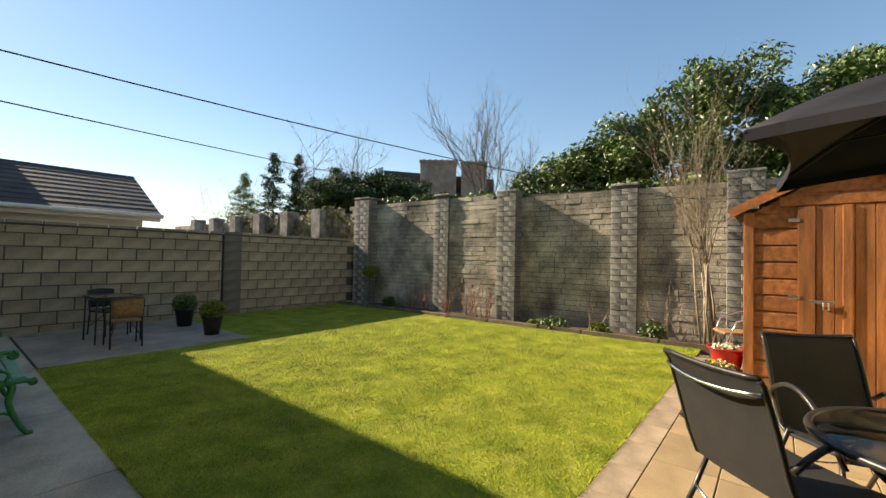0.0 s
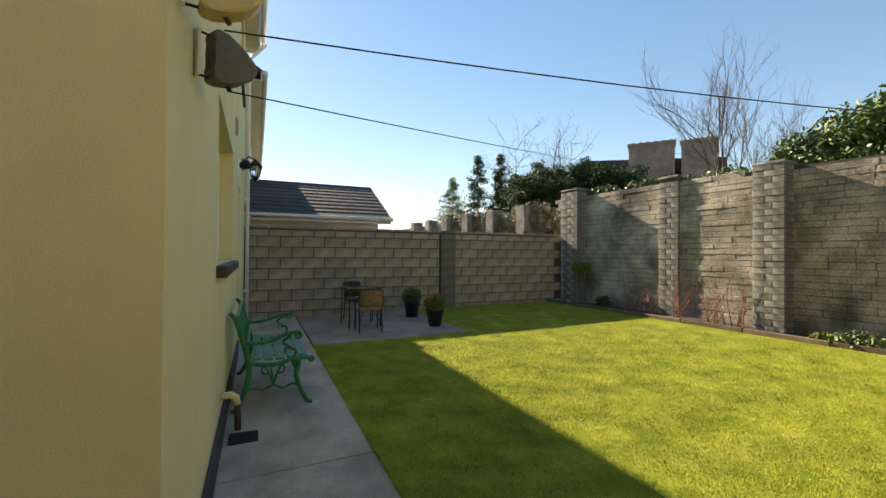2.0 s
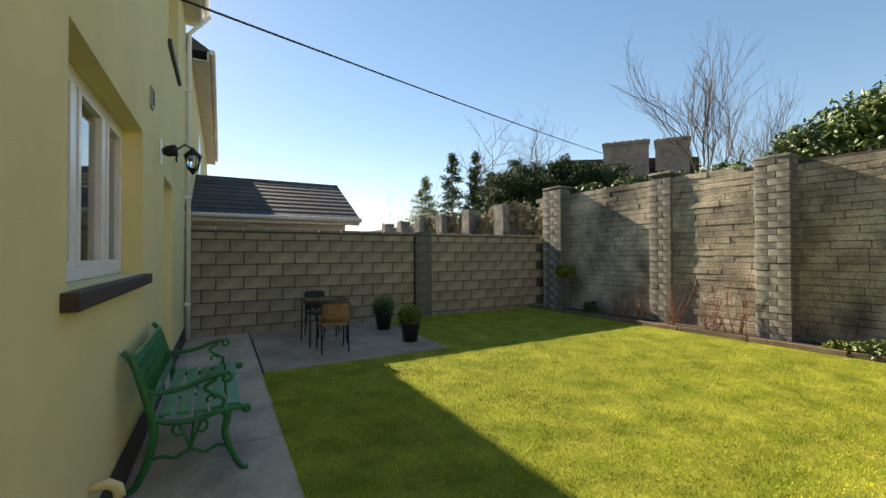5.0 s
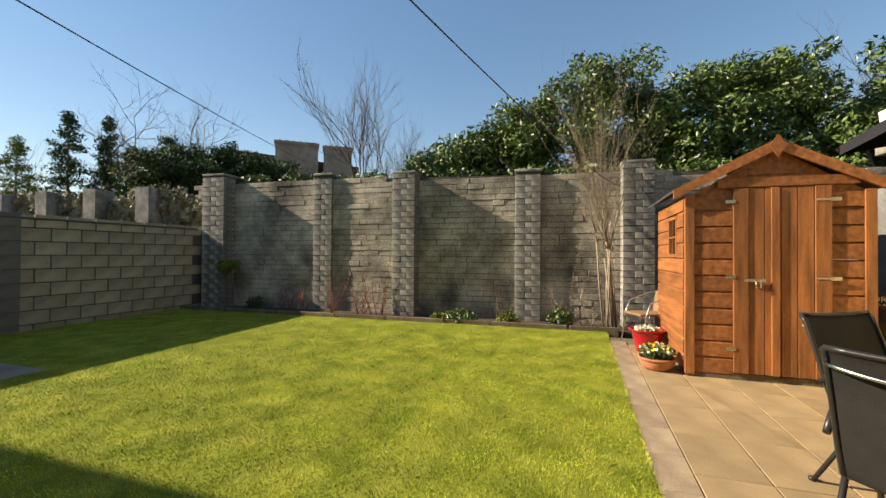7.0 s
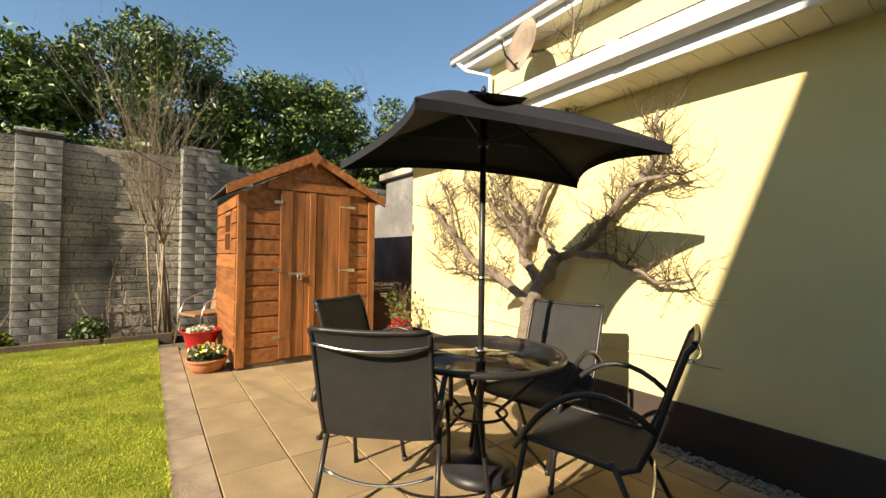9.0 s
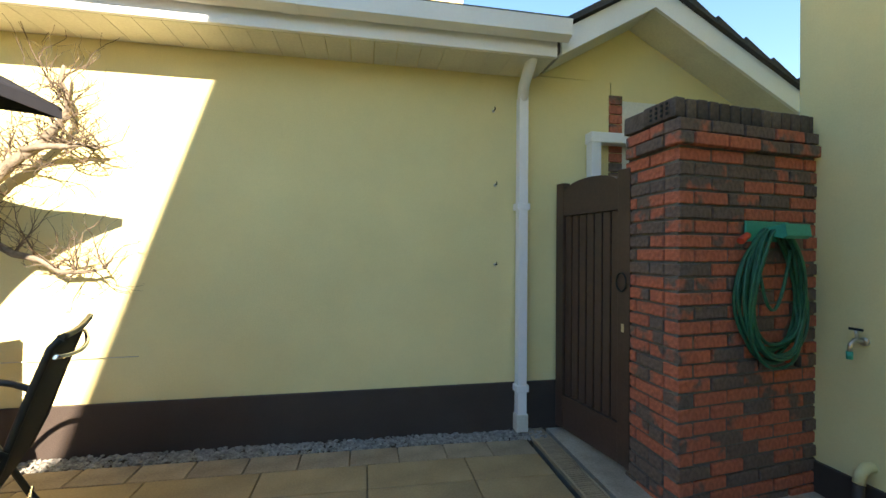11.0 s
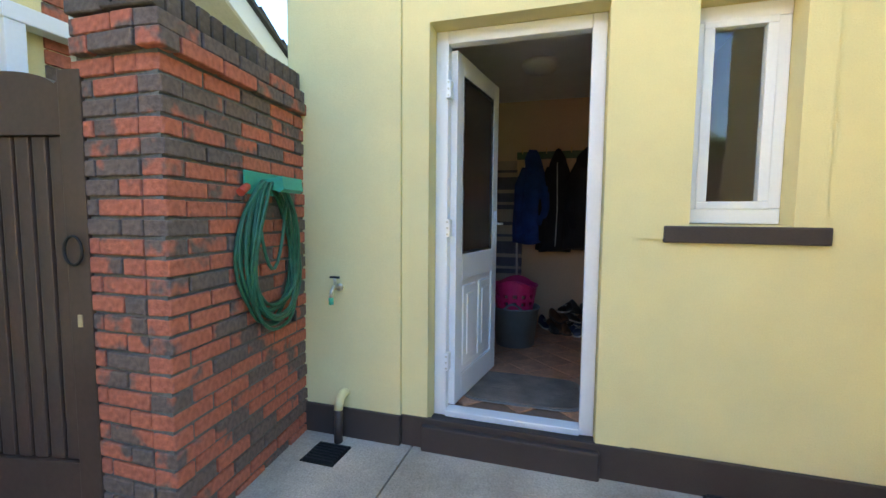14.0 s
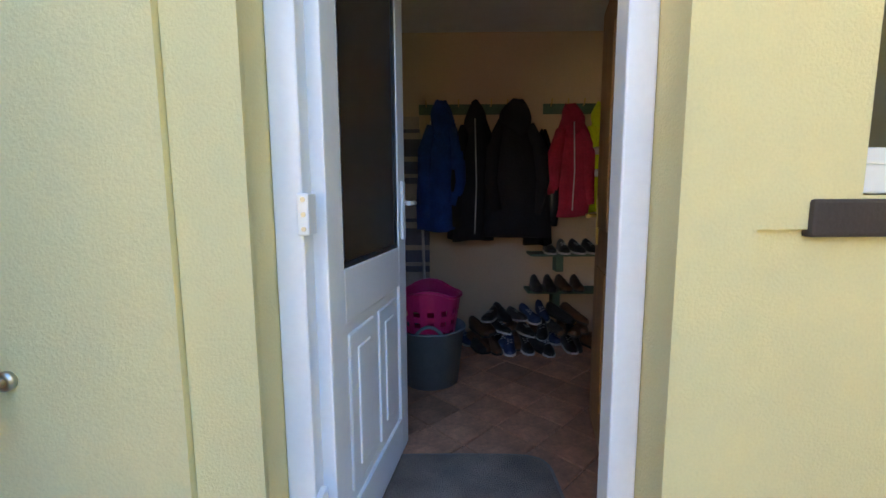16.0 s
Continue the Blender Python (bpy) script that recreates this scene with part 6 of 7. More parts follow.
p_ = out_at(60.0, 0, 12.5)
bare_tree("leafless tree with upright branches behind the tall wall", (p_.x, p_.y, 0), 6.9, 0.085, 31, 5, 0.36, "twig", 4, 0.46)
p_ = out_at(65.0, 0, 13.0)
bare_tree("leafless tree with upright branches behind the tall wall", (p_.x, p_.y, 0), 5.4, 0.055, 32, 5, 0.34, "twig", 4, 0.5)
p_ = out_at(36.0, 0, 17.0)
bare_tree("wide leafless tree with arching twigs in the next garden", (p_.x, p_.y, 0), 7.2, 0.12, 33, 5, 1.3, "twig", 4, 0.45)
for az, d_, h_, sd_ in ((119.0, 17.0, 8.0, 34), (123.0, 16.0, 7.4, 35)):
    p_ = out_at(az, 0, d_)
    bare_tree("tall leafless tree behind the shed", (p_.x, p_.y, 0), h_, 0.1, sd_, 5, 0.6, "twig", 4, 0.35)
for az, h_ in ((22.0, 6.8), (24.5, 7.6), (26.0, 8.2), (28.0, 6.6)):
    p_ = out_at(az, 0, 42)
    bare_tree("slim leafless poplar far behind the gardens", (p_.x, p_.y, 0), h_, 0.12, int(az * 10), 5, 0.2, "twig", 3, 0.2)

# conifers
def conifer(label, base, height, rad, seed, mat="leaf_dark", count=14000):
    t_ = thing("conifer", label, "tree", Matrix.Translation(base))
    rg = np.random.default_rng(seed)
    part("trunk", tube(B(), [(0, 0, 0), (0, 0, height * 0.9)], [0.08, 0.02], 6), "bark", t_)
    cl_ = []
    for k in range(190):
        t = rg.uniform(0.10, 1.0) ** 1.15
        a = rg.uniform(0, math.tau)
        rr = rad * (1.05 - t) * rg.uniform(0.2, 1.1)
        cl_.append(((rr * math.cos(a), rr * math.sin(a), height * t - 0.12 * rr), (0.12 + rad * 0.18 * (1.1 - t), 0.12 + rad * 0.18 * (1.1 - t), 0.11)))
    leaf_cloud("crown", cl_, count, 0.06, mat, t_, rg, squash=0.8)
    return t_


for az, el, d_, rad, sd_, mt in ((29.2, 14.0, 18, 1.7, 1, "leaf_dark"), (32.4, 14.1, 17.5, 1.1, 2, "leaf_dark"), (25.5, 10.8, 21, 2.0, 5, "leaf_lime"), (38.0, 13.2, 15.5, 2.4, 3, "leaf_dark"), (41.0, 12.6, 14.8, 2.4, 4, "leaf_dark"), (44.5, 13.3, 14.2, 2.2, 6, "leaf_dark"), (47.5, 12.0, 13.8, 2.0, 7, "leaf_dark"), (34.5, 11.4, 16.5, 2.0, 8, "leaf_lime")):
    q = out_at(az, el, d_)
    conifer("dark green conifer rising behind the old wall" if mt == "leaf_dark" else "lime green conifer rising behind the old wall", (q.x, q.y, 0), q.z, rad, sd_, mt)

es = thing("evergreen_shrub", "spreading dark green evergreen hedge behind the old wall", "shrub", None)
cl_ = []
for k in range(110):
    az = rl.uniform(35.0, 51.0)
    q = out_at(az, rl.uniform(7.0, 12.3) - 0.10 * abs(az - 43), rl.uniform(13.2, 15.0))
    cl_.append(((q.x, q.y, q.z), (0.40, 0.40, 0.22)))
leaf_cloud("foliage", cl_, 26000, 0.065, "leaf_dark", es, g3, squash=0.9)
part("trunk", tube(B(), [out_at(42, 0, 14.2) - Vector((0, 0, 1.3)), out_at(42, 9, 14.2)], [0.12, 0.05], 7), "bark", es)

# ivy along the wall tops
iv = thing("ivy", "ivy spilling over the top of the tall wall", "ivy", None)
cl_ = []
for k in range(46):
    s_ = rl.uniform(0.5, 12.5)
    dense = 1.0 if (s_ < 4.0 or s_ > 5.0) else 0.4
    c_ = on_wall(s_, -0.56 + rl.uniform(-0.12, 0.06), tall_top(s_) + rl.uniform(0.0, 0.10))
    cl_.append(((c_.x, c_.y, c_.z), (0.20, 0.26, 0.09 * dense + 0.03)))
leaf_cloud("leaves", cl_, 5200, 0.045, "leaf", iv, g3, squash=1.6)
iv = thing("ivy", "pale variegated ivy covering the old wall beyond", "ivy", None)
cl_ = []
for a, b in ((-1.9, -0.5), (-3.7, -2.3), (-5.5, -4.1), (-7.3, -5.9)):
    for k in range(26):
        c_ = on_wall(rl.uniform(a, b), -0.34, rl.uniform(1.7, 2.9))
        cl_.append(((c_.x, c_.y, c_.z), (0.10, 0.2, 0.16)))
leaf_cloud("leaves", cl_, 24000, 0.04, "ivy", iv, g3, squash=1.6)

# espalier fruit tree on the wing wall
fr = thing("espalier_tree", "old leafless fruit tree trained against the yellow wall", "tree", None)
re_ = random.Random(17)


def near_wall(q):
    return Vector((q.x, min(max(q.y, TY + 0.03), TY + 0.30), q.z))


limbs = [
    [(3.50, 0.0, 0.085), (3.47, 0.42, 0.078), (3.43, 0.82, 0.07), (3.26, 1.10, 0.066), (3.11, 1.33, 0.055)],
    [(3.40, 0.88, 0.046), (3.79, 1.09, 0.042), (4.33, 1.31, 0.036), (4.90, 1.75, 0.028), (5.24, 2.04, 0.014)],
    [(3.33, 1.08, 0.05), (3.51, 1.30, 0.045), (3.65, 1.57, 0.036), (4.05, 1.90, 0.022), (4.50, 2.20, 0.010)],
    [(3.54, 1.38, 0.034), (3.54, 1.73, 0.028), (3.81, 1.96, 0.02), (4.06, 2.19, 0.010)],
    [(3.48, 1.42, 0.036), (3.34, 1.83, 0.03), (3.22, 2.06, 0.026), (3.04, 2.45, 0.02), (3.00, 2.95, 0.013), (2.98, 3.4, 0.007)],
    [(3.11, 1.33, 0.042), (2.83, 1.43, 0.037), (2.60, 1.72, 0.032), (2.40, 1.88, 0.027), (2.24, 2.10, 0.02), (2.27, 2.38, 0.010)],
    [(2.99, 1.36, 0.03), (2.60, 1.33, 0.022), (2.28, 1.17, 0.016), (2.04, 1.18, 0.008)],
    [(3.11, 1.33, 0.028), (3.36, 1.56, 0.02), (3.60, 1.63, 0.014), (3.86, 1.60, 0.008)],
    [(2.47, 1.85, 0.022), (2.25, 1.90, 0.015), (2.06, 1.91, 0.008)],
    [(3.90, 1.12, 0.02), (4.30, 1.15, 0.014), (4.80, 1.16, 0.008)],
    [(4.60, 1.52, 0.02), (4.70, 1.95, 0.014), (5.0, 2.3, 0.008)],
]
for li, lb in enumerate(limbs):
    yw = TY + 0.10 if li else TY + 0.14
    pts_ = []
    rr = []
    for (x0, z0, r0), (x1, z1, r1) in zip(lb, lb[1:]):
        for k in range(3):
            t = k / 3
            pts_.append(Vector((x0 + (x1 - x0) * t + re_.uniform(-0.02, 0.02), yw + re_.uniform(-0.02, 0.03), z0 + (z1 - z0) * t + re_.uniform(-0.02, 0.02))))
            rr.append((r0 + (r1 - r0) * t) * re_.uniform(0.92, 1.12))
    pts_.append(Vector((lb[-1][0], yw, lb[-1][1])))
    rr.append(lb[-1][2])
    bm = tube(B(), pts_, rr, 9)
    lm = part("trunk" if li == 0 else "limb", bm, "bark", fr)
    if li:
        bm = B()
        for p0, p1 in zip(pts_[2:], pts_[3:]):
            for q in range(4):
                d_ = Vector((re_.uniform(-1, 1), re_.uniform(-0.1, 0.35), re_.uniform(-0.5, 1.0)))
                branch(bm, p0.lerp(p1, re_.random()), d_, re_.uniform(0.10, 0.32), 0.0052, 2, re_, 1.0, 0.15, 3, 4, near_wall, 0.34)
        tagged(part("twig_growth", bm, "twig", lm), kind="stuff")
bm = B()
for q in range(110):
    x0, z0 = re_.uniform(3.7, 5.2), re_.uniform(1.1, 2.2)
    branch(bm, (x0, TY + 0.06, z0), (re_.uniform(-1, 1), 0.1, re_.uniform(-0.4, 1)), re_.uniform(0.15, 0.4), 0.005, 1, re_, 0.9, 0.1, 3, 4, near_wall, 0.3)
tagged(part("twig_growth", bm, "twig", fr), kind="stuff")
part("tie_wire", tube(B(), [(1.9, TY + 0.012, 0.62), (3.2, TY + 0.015, 0.60), (4.6, TY + 0.012, 0.66), (5.4, TY + 0.012, 0.64)], 0.003, 5), "steel", fr)

# tall bare shrub at the corner of the bed
sp = thing("bare_shrub", "tall leafless shrub with pale stems by the wall", "shrub", None)
rz_ = random.Random(23)
base_ = on_wall(8.65, 0.22, 0.08)
for k in range(7):
    d_ = Vector((rz_.uniform(-0.10, 0.03), rz_.uniform(-0.07, 0.12), 1.0)).normalized()
    foot = base_ + Vector((rz_.uniform(-0.08, 0.08), rz_.uniform(-0.15, 0.15), 0))
    hgt_ = rz_.uniform(1.2, 1.7)
    r_ = rz_.uniform(0.014, 0.024)
    fork = foot + d_ * hgt_
    stem = part("stem", tube(B(), [foot, foot + d_ * hgt_ * 0.5 + Vector((rz_.uniform(-0.04, 0.04), rz_.uniform(-0.05, 0.05), 0)), fork], [r_, r_ * 0.9, r_ * 0.8], 7), "twig_pale", sp)
    bm = B()
    for q in range(3):
        v = d_ + Vector((rz_.uniform(-0.35, 0.1), rz_.uniform(-0.40, 0.50), 0.2))
        branch(bm, fork, v, rz_.uniform(0.9, 1.5), r_ * 0.6, 3, rz_, 0.5, 0.22, 3, 5, None, 0.06)
    tagged(part("twig_growth", bm, "twig_pale", stem), kind="stuff")

# roses and low plants in the bed
for s_, n_, h_ in ((2.15, 7, 0.5), (2.5, 8, 0.6), (3.3, 9, 0.75), (3.9, 9, 0.7), (4.3, 9, 0.8), (8.0, 9, 0.75), (8.3, 8, 0.7), (6.75, 4, 0.8)):
    rsb = thing("rose_bush", "leafless rose stems in the flower bed", "shrub", Matrix.Translation(on_wall(s_, 0.05, 0.07)))
    for k in range(n_):
        bm = B()
        branch(bm, (rz_.uniform(-0.1, 0.1), rz_.uniform(-0.15, 0.15), 0), (rz_.uniform(-0.4, 0.4), rz_.uniform(-0.6, 0.6), 1), h_ * rz_.uniform(0.5, 1.0), 0.008, 1, rz_, 0.7, 0.1, 2, 5)
        part("stem", bm, "red_twig" if s_ < 5 else "twig_pale", rsb)
for s_, r_, h_, mt in ((5.65, 0.16, 0.10, "leaf_lime"), (6.05, 0.30, 0.15, "leaf"), (6.95, 0.2, 0.14, "leaf_lime"), (7.85, 0.2, 0.22, "leaf"), (1.5, 0.22, 0.2, "leaf_dark")):
    pl_ = thing("bedding_plant", "low green bushy plant in the flower bed", "plant", Matrix.Translation(on_wall(s_, 0.22, 0.08)))
    leaf_cloud("leaves", [((0, 0, h_ * 0.5), (r_ * 0.7, r_, h_))], 900, 0.03, mt, pl_, g3, squash=1.4)
pl_ = thing("climbing_plant", "small leafy climber on the shaded wall panel", "plant", Matrix.Translation(on_wall(0.75, 0.05, 0.08)))
part("stem", tube(B(), [(0, 0, 0), (0.02, 0.05, 0.5), (0, 0.1, 0.95)], 0.012, 6), "twig", pl_)
leaf_cloud("leaves", [((0, 0.15, 0.98), (0.15, 0.30, 0.12)), ((0, 0.3, 0.9), (0.1, 0.16, 0.1))], 700, 0.04, "leaf_lime", pl_, g3, squash=1.4)


# ---- bench by the house ----
bn = thing("garden_bench", "green painted cast iron bench with wooden slats", "bench", pose(0.06, 2.62, 0.004, 0, 0, 0))
BL = 1.22


def taper(r0, r1, r2, n):
    """Radii that go from r0 over r1 in the middle to r2."""
    return [r0 + (r1 - r0) * 2 * t if t < 0.5 else r1 + (r2 - r1) * (2 * t - 1) for t in [i / (n - 1) for i in range(n)]]


def scroll(cx, y, cz, r, a0, a1, n=12):
    """A flat spiral in the plane of a bench end."""
    return [(cx + r * (1 - 0.6 * i / n) * math.cos(a0 + (a1 - a0) * i / n), y, cz + r * (1 - 0.6 * i / n) * math.sin(a0 + (a1 - a0) * i / n)) for i in range(n + 1)]


for y in (0.0, BL):
    e_ = B()
    fl_ = smooth([(0.655, y, 0.012), (0.61, y, 0.03), (0.555, y, 0.14), (0.515, y, 0.27), (0.53, y, 0.37), (0.515, y, 0.42)])
    tube(e_, fl_, taper(0.018, 0.020, 0.028, len(fl_)), 8)
    bl_ = smooth([(-0.015, y, 0.012), (0.03, y, 0.03), (0.09, y, 0.16), (0.125, y, 0.32), (0.115, y, 0.44), (0.065, y, 0.64), (0.015, y, 0.80), (-0.03, y, 0.86)])
    tube(e_, bl_, taper(0.018, 0.026, 0.018, len(bl_)), 8)
    tube(e_, smooth([(0.115, y, 0.43), (0.20, y, 0.395), (0.34, y, 0.385), (0.47, y, 0.415), (0.60, y, 0.425), (0.645, y, 0.41)]), 0.02, 8)
    tube(e_, smooth([(0.07, y, 0.16), (0.15, y, 0.19), (0.24, y, 0.17), (0.32, y, 0.205), (0.40, y, 0.17), (0.48, y, 0.20), (0.54, y, 0.17)]), 0.011, 8)
    for sx in (-1, 1):
        tube(e_, scroll(0.32 + sx * 0.055, y, 0.335, 0.05, math.pi / 2, math.pi / 2 - sx * 4.6), 0.009, 6)
        tube(e_, smooth([(0.32 + sx * 0.07, y, 0.385), (0.32 + sx * 0.03, y, 0.30), (0.32, y, 0.21)]), 0.010, 6)
    tube(e_, scroll(0.64, y, 0.405, 0.028, math.pi / 2, -3.6), 0.012, 6)
    part("end_frame", e_, "green_paint", bn, "green cast iron end frame")
    a_ = B()
    tube(a_, smooth([(0.075, y, 0.60), (0.16, y, 0.585), (0.29, y, 0.60), (0.42, y, 0.645), (0.52, y, 0.66)]), 0.017, 8)
    tube(a_, scroll(0.525, y, 0.63, 0.034, math.pi / 2, -4.2), 0.013, 7)
    tube(a_, smooth([(0.47, y, 0.635), (0.40, y, 0.58), (0.46, y, 0.53), (0.51, y, 0.49), (0.49, y, 0.42)]), 0.013, 7)
    tube(a_, scroll(0.43, y, 0.50, 0.03, 0.0, 4.4), 0.008, 6)
    part("armrest", a_, "green_paint", bn, "scrolled green cast iron armrest")
for k in range(5):
    x = 0.145 + k * 0.096
    part("seat_slat", box(B(), x, x + 0.08, 0.02, BL - 0.02, 0.415 + 0.007 * abs(k - 2), 0.437 + 0.007 * abs(k - 2), 0.006), "green_slat", bn)
for z, dx in ((0.52, 0.085), (0.80, 0.0)):
    part("back_slat", slab(B(), (dx + 0.025, BL / 2, z), (0.011, BL / 2 - 0.02, 0.035), 0.005), "green_slat", bn)
lat = B()
for k in range(17):
    y = 0.06 + k * (BL - 0.12) / 16
    for sg in (-1, 1):
        tube(lat, [(0.095, y - sg * 0.05, 0.55), (0.055, y, 0.66), (0.028, y + sg * 0.05, 0.77)], 0.008, 5)
part("back_lattice", lat, "green_paint", bn, "green cast iron lattice of the backrest")
part("tie_bar", tube(B(), [(0.32, 0, 0.22), (0.32, BL, 0.22)], 0.009, 6), "green_paint", bn)


# ---- small table set on the slab ----
def bistro_chair(label, m, mat):
    c = thing("bistro_chair", label, "chair", m, "chairs at the small table")
    for sx in (-1, 1):
        part("rear_leg", tube(B(), [(sx * 0.19, -0.24, 0), (sx * 0.19, -0.2, 0.44), (sx * 0.2, -0.25, 0.82)], 0.012, 8), "dark_metal", c)
        part("front_leg", tube(B(), [(sx * 0.2, 0.22, 0), (sx * 0.2, 0.2, 0.44), (sx * 0.23, 0.16, 0.63), (sx * 0.23, -0.1, 0.67), (sx * 0.21, -0.22, 0.68)], 0.012, 8), "dark_metal", c)
        part("brace", tube(B(), [(sx * 0.195, -0.22, 0.15), (sx * 0.1, 0.0, 0.36), (sx * 0.2, 0.2, 0.38)], 0.007, 6), "dark_metal", c)
    part("seat", slab(B(), (0, 0.0, 0.44), (0.2, 0.2, 0.014), 0.012), mat, c)
    bb = B()
    rws = [[bb.verts.new((0.205 * u, -0.215 - 0.04 * z_ - 0.05 * (1 - u * u), 0.50 + 0.33 * z_)) for u in (-1, -0.5, 0, 0.5, 1)] for z_ in (0, 0.33, 0.66, 1)]
    for r0, r1 in zip(rws, rws[1:]):
        for k in range(4):
            bb.faces.new((r0[k], r0[k + 1], r1[k + 1], r1[k])).smooth = True
    bk_ = part("backrest", bb, mat, c)
    sm = bk_.modifiers.new("thick", "SOLIDIFY")
    sm.thickness = 0.014
    part("top_rail", tube(B(), arc((-0.2, -0.25, 0.82), (0, -0.31, 0.84), (0.2, -0.25, 0.82), 8), 0.012, 8), "dark_metal", c)


SZ = ground(2.0) + 0.014
bistro_chair("small chair with tan woven back at the dark table", pose(2.02, 5.72, SZ, 0, 0, -4) @ Matrix.Diagonal((1, 1, 0.88, 1)), "wicker")
bistro_chair("small dark woven chair at the dark table", pose(2.12, 6.95, SZ, 0, 0, -160) @ Matrix.Diagonal((1, 1, 0.9, 1)), "sling")
bt = thing("bistro_table", "small square dark glass table with metal legs", "table", pose(2.02, 6.32, SZ, 0, 0, 3))
part("tabletop", slab(B(), (0, 0, 0.70), (0.30, 0.30, 0.006), 0.004), "smoke", bt)
for sx in (-1, 1):
    part("apron", box(B(), sx * 0.30 - 0.012, sx * 0.30 + 0.012, -0.31, 0.31, 0.675, 0.712, 0.003), "dark_metal", bt)
    part("apron", box(B(), -0.288, 0.288, sx * 0.30 - 0.012, sx * 0.30 + 0.012, 0.675, 0.7115, 0.003), "dark_metal", bt)
    for sy in (-1, 1):
        part("leg", tube(B(), [(sx * 0.28, sy * 0.28, 0.68), (sx * 0.29, sy * 0.29, 0.0)], 0.012, 8), "dark_metal", bt)


def pot(name, label, m, prof, mat, soil_z, soil_r):
    t_ = thing(name, label, "plant pot", m)
    part("vessel", lathe(B(), prof, 28), mat, t_)
    part("compost", lathe(B(), [(soil_r, soil_z - 0.02), (soil_r, soil_z), (0.01, soil_z + 0.012)], 20), "soil", t_)
    return t_


for x, y, s_ in ((3.26, 6.92, 1.0), (3.27, 5.70, 0.95)):
    t_ = pot("potted_shrub", "round clipped green shrub in a black plastic pot", pose(x, y, ground(x) + 0.014) @ Matrix.Diagonal((s_, s_, s_, 1)), [(0.12, 0), (0.165, 0.29), (0.18, 0.30), (0.18, 0.335), (0.165, 0.335), (0.15, 0.28)], "black_plastic", 0.29, 0.152)
    leaf_cloud("foliage", [((0, 0, 0.44), (0.19, 0.19, 0.17))], 2200, 0.026, "leaf_lime" if s_ < 1 else "leaf", t_, g3)
    leaf_cloud("foliage", [((0, 0, 0.42), (0.15, 0.15, 0.13))], 900, 0.03, "leaf_dark", t_, g3)

# pots and chair beside the shed
t_ = pot("flower_pot", "glossy red ribbed pot with small white flowers", pose(6.72, -1.44, ground(6.7) + 0.004), [(0.12, 0), (0.15, 0.06), (0.165, 0.14), (0.185, 0.22), (0.215, 0.28), (0.235, 0.285), (0.235, 0.30), (0.205, 0.30), (0.18, 0.24)], "red_glaze", 0.25, 0.18)
leaf_cloud("flowers", [((0, 0, 0.30), (0.15, 0.15, 0.05))], 260, 0.02, "bloom", t_, g3, squash=2)
leaf_cloud("leaves", [((0, 0, 0.28), (0.15, 0.15, 0.05))], 300, 0.025, "leaf", t_, g3)
M["yellow_flower"] = material("yellow_flower", (0.75, 0.55, 0.02), 0.8, var=0.2, bump=0)
t_ = pot("flower_pot", "low terracotta bowl with yellow and white pansies", pose(5.86, -1.42, ground(5.8) + 0.004), [(0.12, 0), (0.155, 0.03), (0.185, 0.09), (0.185, 0.11), (0.20, 0.115), (0.20, 0.14), (0.18, 0.14), (0.165, 0.09)], "terracotta", 0.12, 0.165)
leaf_cloud("leaves", [((0, 0, 0.19), (0.16, 0.16, 0.08))], 700, 0.024, "leaf_dark", t_, g3, squash=1.5)
leaf_cloud("flowers", [((0, 0, 0.23), (0.15, 0.15, 0.06))], 150, 0.022, "yellow_flower", t_, g3, squash=2.3)
leaf_cloud("flowers", [((0, 0, 0.22), (0.16, 0.16, 0.06))], 150, 0.022, "bloom", t_, g3, squash=2.3)
for x, y, s_, hgt_ in ((5.30, -3.44, 1.0, 0.30), (5.52, -3.62, 0.9, 0.34)):
    t_ = pot("flower_pot", "grey diamond-patterned pot with a leafy shrub", pose(x, y, ground(x) + 0.004), [(0.10 * s_, 0), (0.16 * s_, hgt_), (0.168 * s_, hgt_ + 0.012), (0.155 * s_, hgt_ + 0.012), (0.14 * s_, hgt_ - 0.04)], "grey_pot", hgt_ - 0.02, 0.14 * s_)
    bm = B()
    for k in range(16):
        a = k * math.tau / 16
        for sg in (-1, 1):
            tube(bm, [((0.102 + 0.06 * t) * s_ * math.cos(a + sg * t * 1.2), (0.102 + 0.06 * t) * s_ * math.sin(a + sg * t * 1.2), hgt_ * t) for t in (0.03, 0.27, 0.5, 0.75, 0.98)], 0.004, 4)
    part("relief", bm, "grey_pot", t_)
    bm = B()
    for k in range(5):
        branch(bm, (0, 0, hgt_ - 0.03), (re_.uniform(-0.5, 0.5), re_.uniform(-0.5, 0.5), 1), 0.40, 0.006, 1, re_, 0.7, 0.2, 3, 5)
    part("stems", bm, "red_twig", t_)
    leaf_cloud("leaves", [((0, 0, hgt_ + 0.32), (0.2, 0.2, 0.22))], 90, 0.032, "leaf", t_, g3, squash=1.1)
    leaf_cloud("flowers", [((0, 0, hgt_ + 0.06), (0.14, 0.14, 0.05))], 60, 0.025, "red_glaze", t_, g3, squash=2)
M["sign_black"] = material("sign_black", (0.02, 0.02, 0.02), 0.5, var=0.05, bump=0)
M["bin_brown"] = material("brown_bin", (0.07, 0.035, 0.02), 0.55, var=0.15)
bi = thing("compost_bin", "dark brown compost bin with an organic waste sign", "bin", pose(6.25, -3.87, 0.05, 0, 0, 150))
